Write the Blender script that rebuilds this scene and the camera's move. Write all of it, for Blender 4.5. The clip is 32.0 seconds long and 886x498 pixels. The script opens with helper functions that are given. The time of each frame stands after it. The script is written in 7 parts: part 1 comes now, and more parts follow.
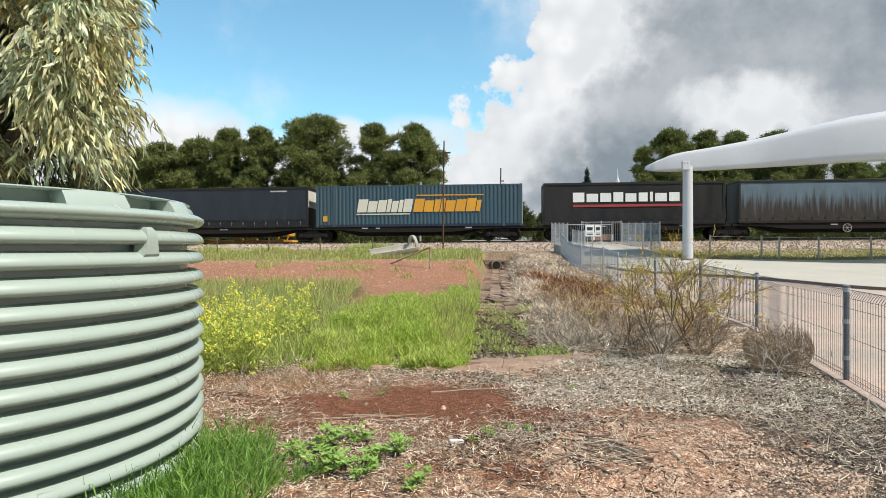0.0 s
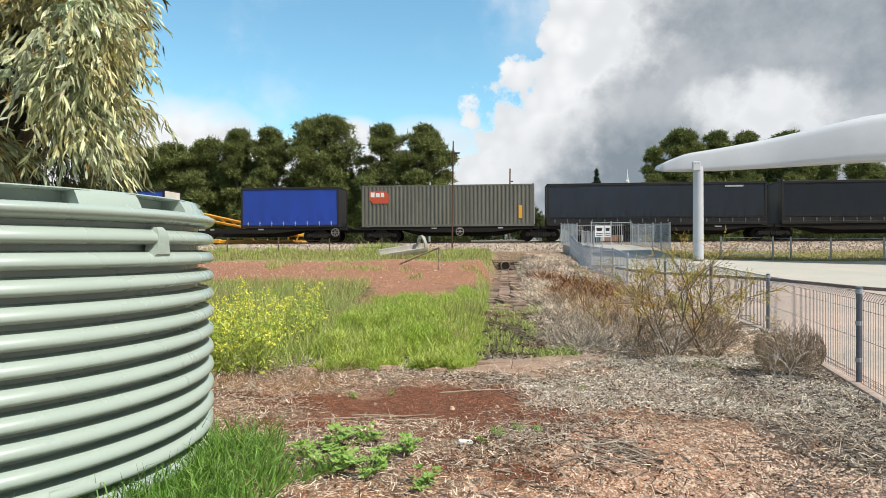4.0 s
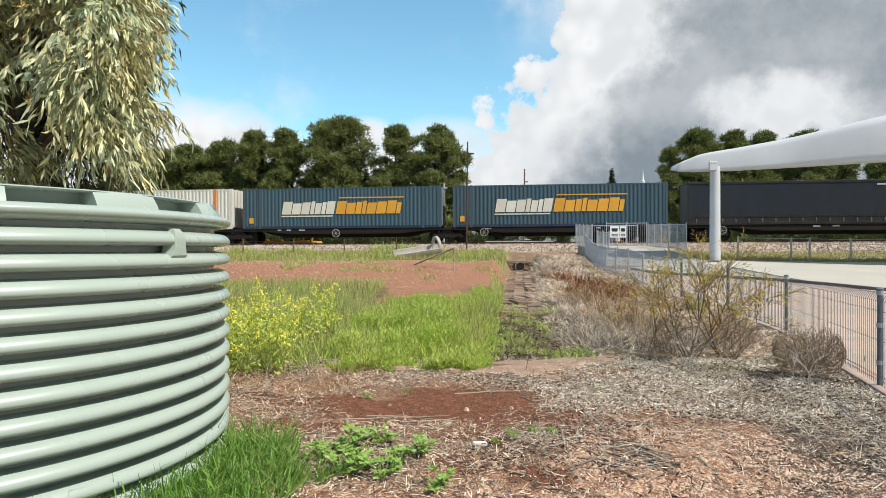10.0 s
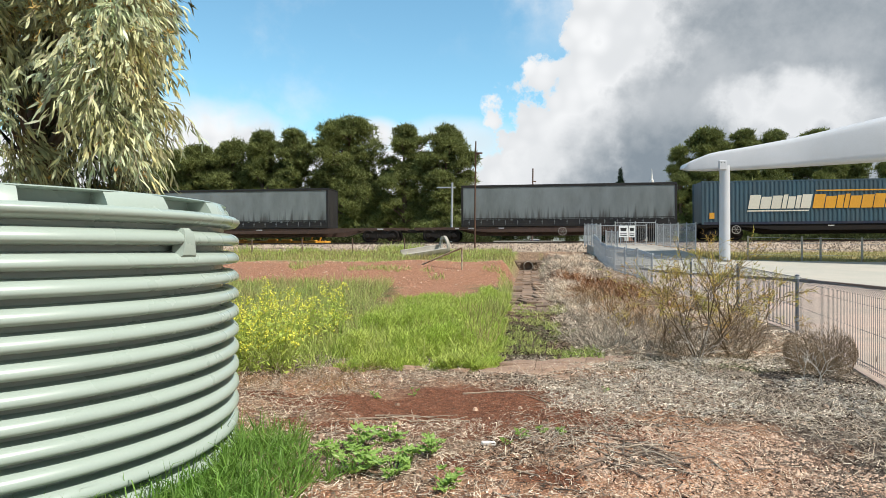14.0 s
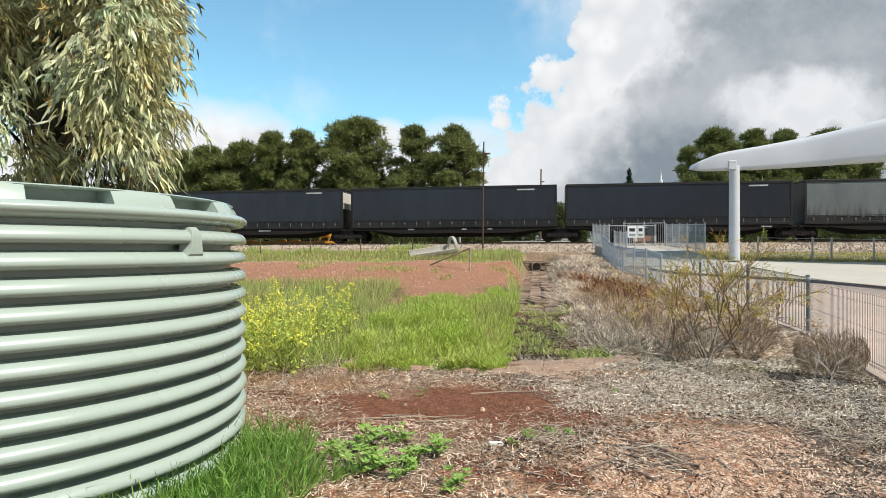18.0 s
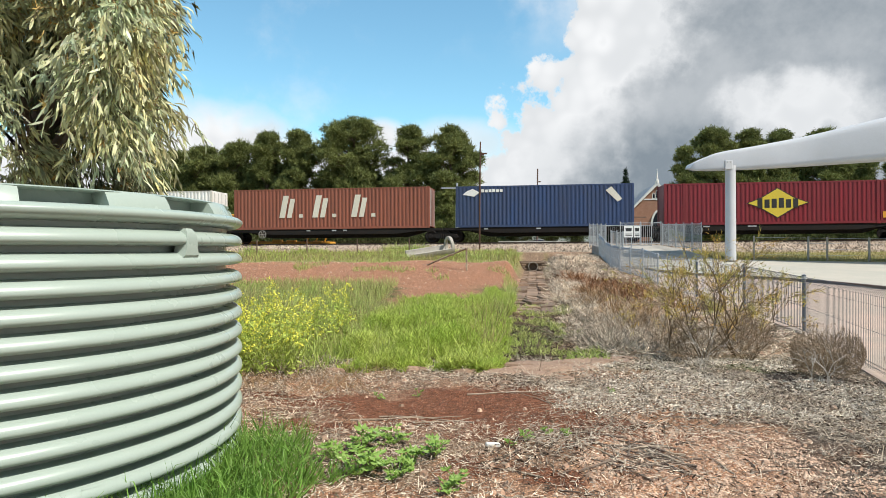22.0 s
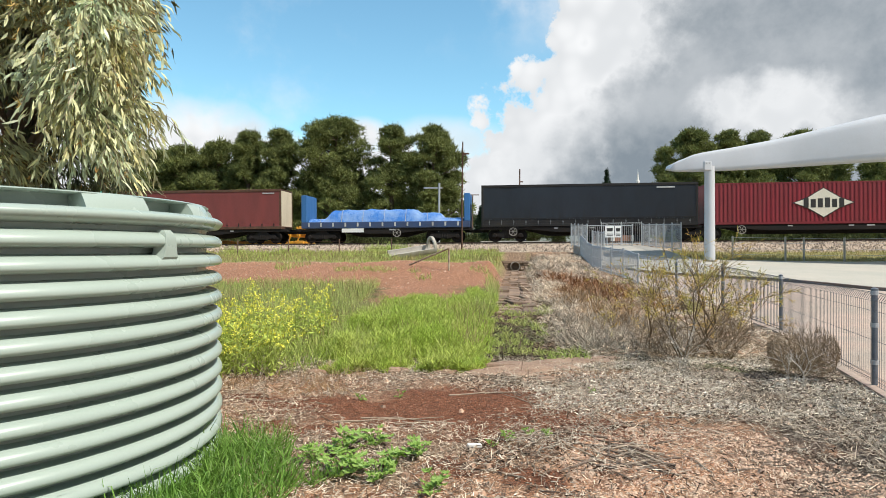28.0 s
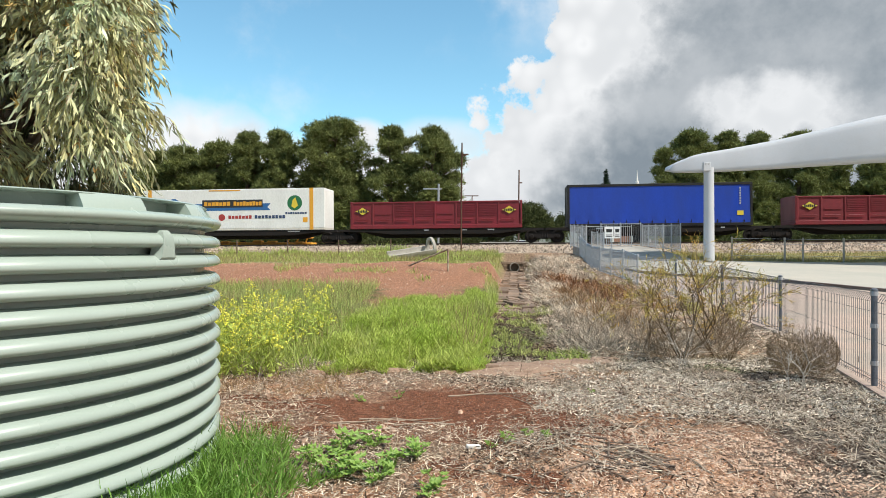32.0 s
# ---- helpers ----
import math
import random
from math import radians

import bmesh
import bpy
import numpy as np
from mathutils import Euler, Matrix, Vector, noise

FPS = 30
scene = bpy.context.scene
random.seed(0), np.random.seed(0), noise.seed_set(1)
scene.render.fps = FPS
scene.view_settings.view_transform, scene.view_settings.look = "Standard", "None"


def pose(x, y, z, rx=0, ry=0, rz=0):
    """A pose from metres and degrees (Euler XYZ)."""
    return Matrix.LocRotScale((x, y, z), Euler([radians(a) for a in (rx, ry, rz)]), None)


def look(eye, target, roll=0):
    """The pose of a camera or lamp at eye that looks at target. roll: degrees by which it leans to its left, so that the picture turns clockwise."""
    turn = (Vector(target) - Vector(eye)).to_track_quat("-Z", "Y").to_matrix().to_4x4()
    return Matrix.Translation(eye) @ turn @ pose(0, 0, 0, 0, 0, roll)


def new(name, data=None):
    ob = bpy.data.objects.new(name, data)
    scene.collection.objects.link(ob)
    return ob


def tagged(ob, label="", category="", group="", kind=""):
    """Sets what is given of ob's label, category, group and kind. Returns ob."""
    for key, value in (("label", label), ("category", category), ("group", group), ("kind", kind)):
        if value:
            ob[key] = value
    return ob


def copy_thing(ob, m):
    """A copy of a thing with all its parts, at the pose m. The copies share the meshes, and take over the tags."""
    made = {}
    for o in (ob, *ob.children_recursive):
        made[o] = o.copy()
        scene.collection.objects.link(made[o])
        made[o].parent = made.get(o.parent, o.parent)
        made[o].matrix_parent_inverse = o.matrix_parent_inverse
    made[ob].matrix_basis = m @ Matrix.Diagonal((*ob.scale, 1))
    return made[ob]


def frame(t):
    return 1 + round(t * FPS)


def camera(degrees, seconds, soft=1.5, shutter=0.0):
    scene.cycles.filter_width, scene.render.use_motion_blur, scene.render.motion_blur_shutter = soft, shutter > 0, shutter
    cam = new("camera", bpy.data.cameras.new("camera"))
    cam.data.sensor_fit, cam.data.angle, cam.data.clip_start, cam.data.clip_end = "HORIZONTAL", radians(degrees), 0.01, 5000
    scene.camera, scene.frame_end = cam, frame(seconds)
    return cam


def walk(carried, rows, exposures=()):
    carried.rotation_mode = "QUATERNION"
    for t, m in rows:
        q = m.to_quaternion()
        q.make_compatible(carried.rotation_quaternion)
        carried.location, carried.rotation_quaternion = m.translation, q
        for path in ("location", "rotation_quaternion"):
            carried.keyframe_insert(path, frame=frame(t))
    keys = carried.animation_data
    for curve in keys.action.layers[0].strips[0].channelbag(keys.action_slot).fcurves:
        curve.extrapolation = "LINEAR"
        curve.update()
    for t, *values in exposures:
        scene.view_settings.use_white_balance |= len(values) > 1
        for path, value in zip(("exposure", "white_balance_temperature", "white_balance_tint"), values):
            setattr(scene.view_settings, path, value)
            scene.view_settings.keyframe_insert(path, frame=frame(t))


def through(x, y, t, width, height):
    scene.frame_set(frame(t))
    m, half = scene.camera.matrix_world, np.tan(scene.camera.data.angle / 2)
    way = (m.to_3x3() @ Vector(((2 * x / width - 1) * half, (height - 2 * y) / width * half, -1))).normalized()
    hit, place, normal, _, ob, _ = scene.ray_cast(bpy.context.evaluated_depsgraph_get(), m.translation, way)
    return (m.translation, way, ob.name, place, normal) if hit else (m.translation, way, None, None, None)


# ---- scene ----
cam = camera(68.7, 32.0, soft=0.75)
PATH = [
    (0, (0.0, 0.013, 1.592), (0.066, 2.012, 1.589), -0.1),
    (0.5, (0.006, 0.006, 1.595), (0.068, 2.005, 1.592), -0.1),
    (1, (0.006, 0.011, 1.592), (0.064, 2.01, 1.59), -0.0),
    (1.5, (0.001, 0.01, 1.593), (0.056, 2.01, 1.59), -0.0),
    (2, (0.007, 0.009, 1.591), (0.057, 2.008, 1.589), -0.1),
    (2.5, (0.001, 0.018, 1.594), (0.049, 2.017, 1.591), -0.0),
    (3, (0.003, 0.028, 1.596), (0.045, 2.027, 1.594), -0.0),
    (3.5, (-0.002, 0.012, 1.594), (0.038, 2.012, 1.592), -0.0),
    (5.5, (-0.001, 0.026, 1.591), (0.023, 2.025, 1.59), 0.0),
    (6, (0.005, 0.019, 1.593), (0.023, 2.018, 1.591), 0.0),
    (6.5, (-0.001, 0.02, 1.592), (0.015, 2.02, 1.591), -0.0),
    (7, (0.0, 0.022, 1.592), (0.012, 2.022, 1.59), -0.0),
    (7.5, (0.006, 0.016, 1.591), (0.013, 2.016, 1.591), -0.0),
    (8, (0.002, 0.018, 1.591), (0.007, 2.018, 1.592), -0.1),
    (8.5, (0.003, 0.01, 1.599), (0.004, 2.01, 1.599), -0.0),
    (9, (0.001, 0.016, 1.6), (0.0, 2.016, 1.6), 0.0),
    (9.5, (-0.003, 0.011, 1.6), (-0.006, 2.011, 1.6), -0.0),
    (10, (-0.003, 0.02, 1.597), (-0.009, 2.02, 1.597), -0.0),
    (10.5, (0.001, 0.02, 1.599), (-0.007, 2.02, 1.598), -0.0),
    (11, (-0.004, 0.011, 1.599), (-0.015, 2.011, 1.599), -0.0),
    (11.5, (-0.003, 0.014, 1.596), (-0.017, 2.014, 1.596), -0.0),
    (12, (-0.009, 0.008, 1.597), (-0.025, 2.008, 1.597), -0.0),
    (12.5, (-0.011, 0.02, 1.594), (-0.029, 2.02, 1.593), -0.0),
    (13, (-0.007, 0.024, 1.594), (-0.029, 2.024, 1.593), -0.0),
    (13.5, (-0.008, 0.025, 1.594), (-0.034, 2.025, 1.593), -0.0),
    (14, (-0.007, 0.026, 1.595), (-0.038, 2.026, 1.594), -0.0),
    (14.5, (-0.004, 0.035, 1.592), (-0.038, 2.035, 1.59), -0.0),
    (16.5, (-0.002, 0.039, 1.586), (-0.05, 2.039, 1.586), -0.0),
    (17, (0.0, 0.037, 1.587), (-0.05, 2.036, 1.587), -0.0),
    (17.5, (0.001, 0.045, 1.585), (-0.053, 2.044, 1.586), -0.1),
    (18, (0.001, 0.045, 1.585), (-0.055, 2.045, 1.586), -0.0),
    (18.5, (0.0, 0.052, 1.588), (-0.058, 2.051, 1.586), -0.0),
    (19, (-0.002, 0.047, 1.589), (-0.061, 2.046, 1.587), -0.0),
    (19.5, (-0.002, 0.044, 1.583), (-0.063, 2.043, 1.584), -0.0),
    (20, (-0.002, 0.046, 1.583), (-0.066, 2.044, 1.584), -0.0),
    (20.5, (-0.001, 0.039, 1.586), (-0.062, 2.038, 1.587), -0.1),
    (21, (-0.002, 0.04, 1.587), (-0.058, 2.039, 1.589), -0.1),
    (21.5, (0.002, 0.043, 1.588), (-0.056, 2.043, 1.588), -0.1),
    (22, (0.002, 0.057, 1.591), (-0.044, 2.056, 1.592), -0.1),
    (22.5, (0.004, 0.047, 1.597), (-0.038, 2.046, 1.597), -0.0),
    (23, (0.006, 0.046, 1.597), (-0.03, 2.045, 1.597), -0.0),
    (23.5, (0.008, 0.048, 1.597), (-0.016, 2.048, 1.598), -0.0),
    (24, (0.004, 0.052, 1.598), (-0.017, 2.052, 1.598), -0.0),
    (24.5, (0.013, 0.052, 1.6), (-0.004, 2.052, 1.6), -0.0),
    (25, (0.013, 0.057, 1.599), (0.01, 2.057, 1.599), -0.0),
    (25.5, (0.013, 0.058, 1.599), (0.014, 2.058, 1.599), -0.0),
    (27.5, (0.012, 0.052, 1.603), (0.02, 2.052, 1.603), -0.0),
    (28, (0.009, 0.052, 1.604), (0.017, 2.052, 1.604), -0.1),
    (28.5, (0.012, 0.054, 1.603), (0.019, 2.054, 1.604), -0.1),
    (29, (0.012, 0.059, 1.605), (0.02, 2.059, 1.605), -0.1),
    (29.5, (0.014, 0.056, 1.603), (0.022, 2.056, 1.605), -0.1),
    (30, (0.013, 0.055, 1.604), (0.021, 2.055, 1.607), -0.1),
    (30.5, (0.014, 0.058, 1.601), (0.022, 2.058, 1.604), -0.1),
    (31, (0.008, 0.065, 1.6), (0.017, 2.065, 1.602), -0.1),
    (31.5, (0.012, 0.061, 1.602), (0.021, 2.061, 1.604), -0.1),
    (32, (0.012, 0.067, 1.6), (0.022, 2.067, 1.603), -0.1),
]
walk(cam, [(t, look(eye, target, roll)) for t, eye, target, roll in PATH])

# ---- light and sky ----
SUN_TO = Vector((0.50, -0.34, 0.80)).normalized()
world = bpy.data.worlds.new("sky")
scene.world = world
world.use_nodes = True


def wire_sky():
    nt = world.node_tree
    nt.nodes.clear()
    N, L = nt.nodes.new, nt.links.new

    def math_node(op, a, b=None, clamp=False):
        n = N("ShaderNodeMath")
        n.operation, n.use_clamp = op, clamp
        for i, v in enumerate((a, b)):
            if v is None:
                continue
            if isinstance(v, (int, float)):
                n.inputs[i].default_value = v
            else:
                L(v, n.inputs[i])
        return n.outputs[0]

    def ramp(v, a, b):
        n = N("ShaderNodeMapRange")
        n.interpolation_type = "SMOOTHSTEP"
        L(v, n.inputs[0])
        n.inputs[1].default_value, n.inputs[2].default_value = a, b
        return n.outputs[0]

    def blend(f, a, b):
        n = N("ShaderNodeMix")
        n.data_type = "RGBA"
        L(f, n.inputs[0])
        for sock, v in ((n.inputs[6], a), (n.inputs[7], b)):
            if isinstance(v, tuple):
                sock.default_value = (*v, 1)
            else:
                L(v, sock)
        return n.outputs[2]

    def cloud_noise(vec, scale, detail, rough, seed):
        n = N("ShaderNodeTexNoise")
        n.noise_dimensions = "4D"
        L(vec, n.inputs["Vector"])
        n.inputs["W"].default_value = seed
        n.inputs["Scale"].default_value, n.inputs["Detail"].default_value, n.inputs["Roughness"].default_value = scale, detail, rough
        return n.outputs["Fac"]

    sky = N("ShaderNodeTexSky")
    sky.sky_type, sky.sun_disc = "NISHITA", False
    sky.sun_elevation = math.asin(SUN_TO.z)
    sky.sun_rotation = math.atan2(SUN_TO.x, SUN_TO.y)
    sky.air_density, sky.dust_density, sky.ozone_density = 1.0, 0.6, 1.2
    tc = N("ShaderNodeTexCoord").outputs["Generated"]
    sep = N("ShaderNodeSeparateXYZ")
    L(tc, sep.inputs[0])
    X, Y, Z = sep.outputs
    turn = math_node("ARCTAN2", X, Y)          # bearing from straight ahead
    rise = math_node("ARCSINE", Z)             # elevation
    def cells(scale, seed):
        n = N("ShaderNodeTexVoronoi")
        n.voronoi_dimensions, n.feature = "4D", "SMOOTH_F1"
        L(tc, n.inputs["Vector"])
        n.inputs["W"].default_value, n.inputs["Scale"].default_value, n.inputs["Smoothness"].default_value = seed, scale, 0.35
        return n.outputs["Distance"]

    def mul(a, b):
        return math_node("MULTIPLY", a, b)

    def add(a, b):
        return math_node("ADD", a, b)

    def sub(a, b):
        return math_node("SUBTRACT", a, b)

    def blob(t0, r0, wt, wr, k=6.0):
        """A soft-edged heap of cloud about one bearing and elevation."""
        a, b = math_node("DIVIDE", sub(turn, t0), wt), math_node("DIVIDE", sub(rise, r0), wr)
        return sub(1.0, ramp(add(add(mul(a, a), mul(b, b)), mul(wob, k)), 0.0, 1.9))

    big = cloud_noise(tc, 5.5, 9, 0.6, 3)
    lumps = sub(0.5, add(mul(cells(15, 2.0), 0.62), mul(cells(38, 5.0), 0.38)))
    fine = mul(sub(cloud_noise(tc, 30, 8, 0.65, 7), 0.5), 0.16)
    wob = add(add(mul(sub(big, 0.5), 0.26), mul(lumps, 0.17)), fine)
    # the big bank of cloud: its edge leans to the right as it climbs
    out = sub(add(turn, wob), sub(mul(rise, 0.42), 0.02))
    bank = ramp(out, 0.0, 0.03)
    veil = mul(mul(ramp(out, -0.14, 0.06), ramp(rise, 0.26, 0.37)), 0.6)
    # a row of cumulus low over the trees
    heap = sub(add(0.165, add(mul(sub(cloud_noise(tc, 6.0, 8, 0.55, 31), 0.5), 0.3), mul(lumps, 0.06))), rise)
    low = ramp(heap, -0.008, 0.022)
    heaps = math_node("MAXIMUM", math_node("MAXIMUM", blob(-0.36, 0.15, 0.1, 0.055, 6.0), blob(-0.115, 0.17, 0.035, 0.025, 3.0)), mul(blob(0.0, 0.16, 0.09, 0.035, 4.0), 0.7))
    low = math_node("MAXIMUM", low, heaps)
    wisp = mul(ramp(cloud_noise(tc, 5, 8, 0.6, 11), 0.52, 0.75), 0.4)
    cover = math_node("MAXIMUM", math_node("MAXIMUM", math_node("MAXIMUM", bank, veil), low), wisp, True)
    # sunlit rims and grey undersides
    soft = sub(add(turn, mul(wob, 0.9)), mul(rise, 0.42))
    deep = ramp(soft, 0.07, 0.23)
    puff = ramp(cloud_noise(tc, 6.5, 8, 0.58, 21), 0.36, 0.68)
    folds = mul(ramp(sub(0.0, lumps), -0.2, 0.25), 0.26)
    open_ = math_node("MAXIMUM", blob(0.475, 0.19, 0.09, 0.045, 12.0), mul(blob(0.2, 0.3, 0.1, 0.06, 6.0), 0.5))
    under = mul(blob(0.235, 0.10, 0.2, 0.09, 9.0), 0.25)
    body = add(mul(deep, sub(1.0, mul(puff, 0.36))), under)
    body = math_node("MAXIMUM", mul(body, sub(1.0, mul(open_, 0.8))), mul(folds, bank))
    base = mul(mul(ramp(heap, 0.03, 0.13), 0.22), sub(1.0, bank))
    shade = math_node("MAXIMUM", body, math_node("MAXIMUM", base, mul(folds, low)), True)
    white, grey = (7.2, 7.3, 7.4), (1.9, 2.27, 2.62)
    cloud = blend(shade, white, grey)
    gain = N("ShaderNodeMix")
    gain.data_type, gain.blend_type = "RGBA", "MULTIPLY"
    gain.inputs[0].default_value = 1.0
    L(sky.outputs[0], gain.inputs[6])
    gain.inputs[7].default_value = (1.15, 1.6, 1.5, 1)
    tinted = gain.outputs[2]
    both = blend(cover, tinted, cloud)
    bg = N("ShaderNodeBackground")
    L(both, bg.inputs[0])
    bg.inputs[1].default_value = 0.12
    L(bg.outputs[0], N("ShaderNodeOutputWorld").inputs[0])


wire_sky()
sun_data = bpy.data.lights.new("sun", "SUN")
sun_data.energy, sun_data.angle, sun_data.color = 5.0, radians(0.6), (1.0, 0.95, 0.87)
sun = new("sun", sun_data)
sun.matrix_world = look(SUN_TO * 80, (0, 0, 0))
scene.view_settings.exposure = 0.15

# ---- materials ----
MATS = {}


def surface(name, color, rough=0.6, metal=0.0, second=None, amount=0.5, scale=3.0, fine=40.0, fine_amount=0.25, bump=0.1,
            stretch=(1, 1, 1), per_object=0.0, spec=0.5, coords="Object", through=0.0, island=0.0):
    """A two-scale procedural material: colour blended to a second colour by large noise, grain by fine noise, and bump."""
    if name in MATS:
        return MATS[name]
    m = bpy.data.materials.new(name)
    m.use_nodes = True
    nt = m.node_tree
    N, L = nt.nodes.new, nt.links.new
    b = nt.nodes["Principled BSDF"]
    b.inputs["Metallic"].default_value = metal
    b.inputs["Specular IOR Level"].default_value = spec
    tc = N("ShaderNodeTexCoord")
    mp = N("ShaderNodeMapping")
    mp.inputs["Scale"].default_value = stretch
    L(tc.outputs[coords], mp.inputs[0])

    def nz(s, d=5, r=0.6):
        n = N("ShaderNodeTexNoise")
        L(mp.outputs[0], n.inputs["Vector"])
        n.inputs["Scale"].default_value, n.inputs["Detail"].default_value, n.inputs["Roughness"].default_value = s, d, r
        return n.outputs["Fac"]

    def rng(v, a, c, lo, hi):
        n = N("ShaderNodeMapRange")
        L(v, n.inputs[0])
        for i, q in enumerate((a, c, lo, hi)):
            n.inputs[i + 1].default_value = q
        return n.outputs[0]
    second = second or tuple(c * 0.6 for c in color)
    big, small = nz(scale), nz(fine, 3, 0.7)
    mix = N("ShaderNodeMix")
    mix.data_type = "RGBA"
    L(rng(big, 0.35, 0.68, 0.0, amount), mix.inputs[0])
    mix.inputs[6].default_value, mix.inputs[7].default_value = (*color, 1), (*second, 1)
    hsv = N("ShaderNodeHueSaturation")
    L(mix.outputs[2], hsv.inputs["Color"])
    val = rng(small, 0.25, 0.75, 1 - fine_amount, 1 + fine_amount)
    for k, src in ((per_object, "ob"), (island, "is")):
        if k:
            if src == "ob":
                r = N("ShaderNodeObjectInfo").outputs["Random"]
            else:
                r = N("ShaderNodeNewGeometry").outputs["Random Per Island"]
            mul = N("ShaderNodeMath")
            mul.operation = "MULTIPLY"
            L(val, mul.inputs[0])
            L(rng(r, 0, 1, 1 - k, 1 + k), mul.inputs[1])
            val = mul.outputs[0]
    L(val, hsv.inputs["Value"])
    L(hsv.outputs[0], b.inputs["Base Color"])
    L(rng(big, 0.3, 0.7, max(0.02, rough - 0.08), min(1, rough + 0.1)), b.inputs["Roughness"])
    if bump:
        bp = N("ShaderNodeBump")
        bp.inputs["Strength"].default_value, bp.inputs["Distance"].default_value = bump, 0.02
        L(small, bp.inputs["Height"])
        L(bp.outputs[0], b.inputs["Normal"])
    if through:
        tr = N("ShaderNodeBsdfTranslucent")
        L(hsv.outputs[0], tr.inputs[0])
        ms = N("ShaderNodeMixShader")
        ms.inputs[0].default_value = through
        L(b.outputs[0], ms.inputs[1])
        L(tr.outputs[0], ms.inputs[2])
        L(ms.outputs[0], nt.nodes["Material Output"].inputs[0])
    MATS[name] = m
    return m


# ---- mesh helpers ----
class Shape:
    """Collects vertices and faces for one mesh."""

    def __init__(self):
        self.v, self.f = [], []

    def add(self, v, f):
        k = len(self.v)
        self.v += [tuple(p) for p in v]
        self.f += [tuple(i + k for i in q) for q in f]
        return self

    def box(self, x0, x1, y0, y1, z0, z1, c=0.0):
        """A box, with its long upright and level edges cut by c."""
        if c <= 0:
            v = [(x, y, z) for z in (z0, z1) for x, y in ((x0, y0), (x1, y0), (x1, y1), (x0, y1))]
            return self.add(v, [(3, 2, 1, 0), (4, 5, 6, 7), (0, 1, 5, 4), (1, 2, 6, 5), (2, 3, 7, 6), (3, 0, 4, 7)])
        ring = lambda d, z: [(x0 + d + c, y0 + d, z), (x1 - d - c, y0 + d, z), (x1 - d, y0 + d + c, z), (x1 - d, y1 - d - c, z),
                             (x1 - d - c, y1 - d, z), (x0 + d + c, y1 - d, z), (x0 + d, y1 - d - c, z), (x0 + d, y0 + d + c, z)]
        return self.loft([ring(c, z0), ring(0, z0 + c), ring(0, z1 - c), ring(c, z1)])

    def loft(self, rings, caps=True, closed=True):
        n, v, f = len(rings[0]), [p for r in rings for p in r], []
        for i in range(len(rings) - 1):
            for j in range(n if closed else n - 1):
                k = (j + 1) % n
                f.append((i * n + j, i * n + k, (i + 1) * n + k, (i + 1) * n + j))
        if caps and closed:
            f += [tuple(range(n - 1, -1, -1)), tuple((len(rings) - 1) * n + j for j in range(n))]
        return self.add(v, f)

    def tube(self, pts, r, n=6, caps=True):
        pts = [Vector(p) for p in pts]
        rad = r if isinstance(r, (list, tuple)) else [r] * len(pts)
        rings = []
        for i, p in enumerate(pts):
            d = (pts[min(i + 1, len(pts) - 1)] - pts[max(i - 1, 0)]).normalized()
            a = d.orthogonal().normalized() if abs(d.z) < 0.95 else d.cross(Vector((0, 1, 0))).normalized()
            b = d.cross(a)
            rings.append([p + (a * math.cos(2 * math.pi * j / n) + b * math.sin(2 * math.pi * j / n)) * rad[i] for j in range(n)])
        return self.loft(rings, caps)

    def lathe(self, prof, n=48, at=(0, 0, 0), axis="z", caps=True):
        rings = []
        for r, h in prof:
            ring = []
            for j in range(n):
                a = 2 * math.pi * j / n
                c, s = r * math.cos(a), r * math.sin(a)
                q = (c, s, h) if axis == "z" else (c, h, s) if axis == "y" else (h, c, s)
                ring.append((q[0] + at[0], q[1] + at[1], q[2] + at[2]))
            rings.append(ring)
        return self.loft(rings, caps)

    def prism(self, pts, y0, y1):
        """An outline in x and z, drawn out from y0 to y1."""
        return self.loft([[(x, y0, z) for x, z in pts], [(x, y1, z) for x, z in pts]])

    def mesh(self, name, mat, smooth=False):
        me = bpy.data.meshes.new(name)
        me.from_pydata(self.v, [], self.f)
        me.materials.append(mat)
        if smooth:
            me.polygons.foreach_set("use_smooth", [True] * len(me.polygons))
        me.update()
        return me


def tidy(me, smooth_angle=None):
    bm = bmesh.new()
    bm.from_mesh(me)
    bmesh.ops.recalc_face_normals(bm, faces=bm.faces)
    bm.to_mesh(me)
    bm.free()
    if smooth_angle:
        me.polygons.foreach_set("use_smooth", [True] * len(me.polygons))
        me.set_sharp_from_angle(angle=radians(smooth_angle))
    return me


def part(name, shape, mat, parent=None, label="", smooth=None, at=None, fix=True):
    """One mesh object, under a thing or a part, or a thing of its own."""
    me = shape if isinstance(shape, bpy.types.Mesh) else shape.mesh(name, mat)
    if fix and not isinstance(shape, bpy.types.Mesh):
        tidy(me, smooth)
    ob = new(name, me)
    if at is not None:
        ob.matrix_basis = at if isinstance(at, Matrix) else Matrix.Translation(at)
    if parent:
        ob.parent = parent
    return tagged(ob, label)


def thing(name, at, label, category, group="", kind=""):
    ob = new(name)
    ob.empty_display_size = 0.2
    ob.matrix_basis = at if isinstance(at, Matrix) else Matrix.Translation(at)
    return tagged(ob, label, category, group, kind)


def rnd(a, b):
    return random.uniform(a, b)


def step(v, a, b):
    t = min(1.0, max(0.0, (v - a) / (b - a)))
    return t * t * (3 - 2 * t)


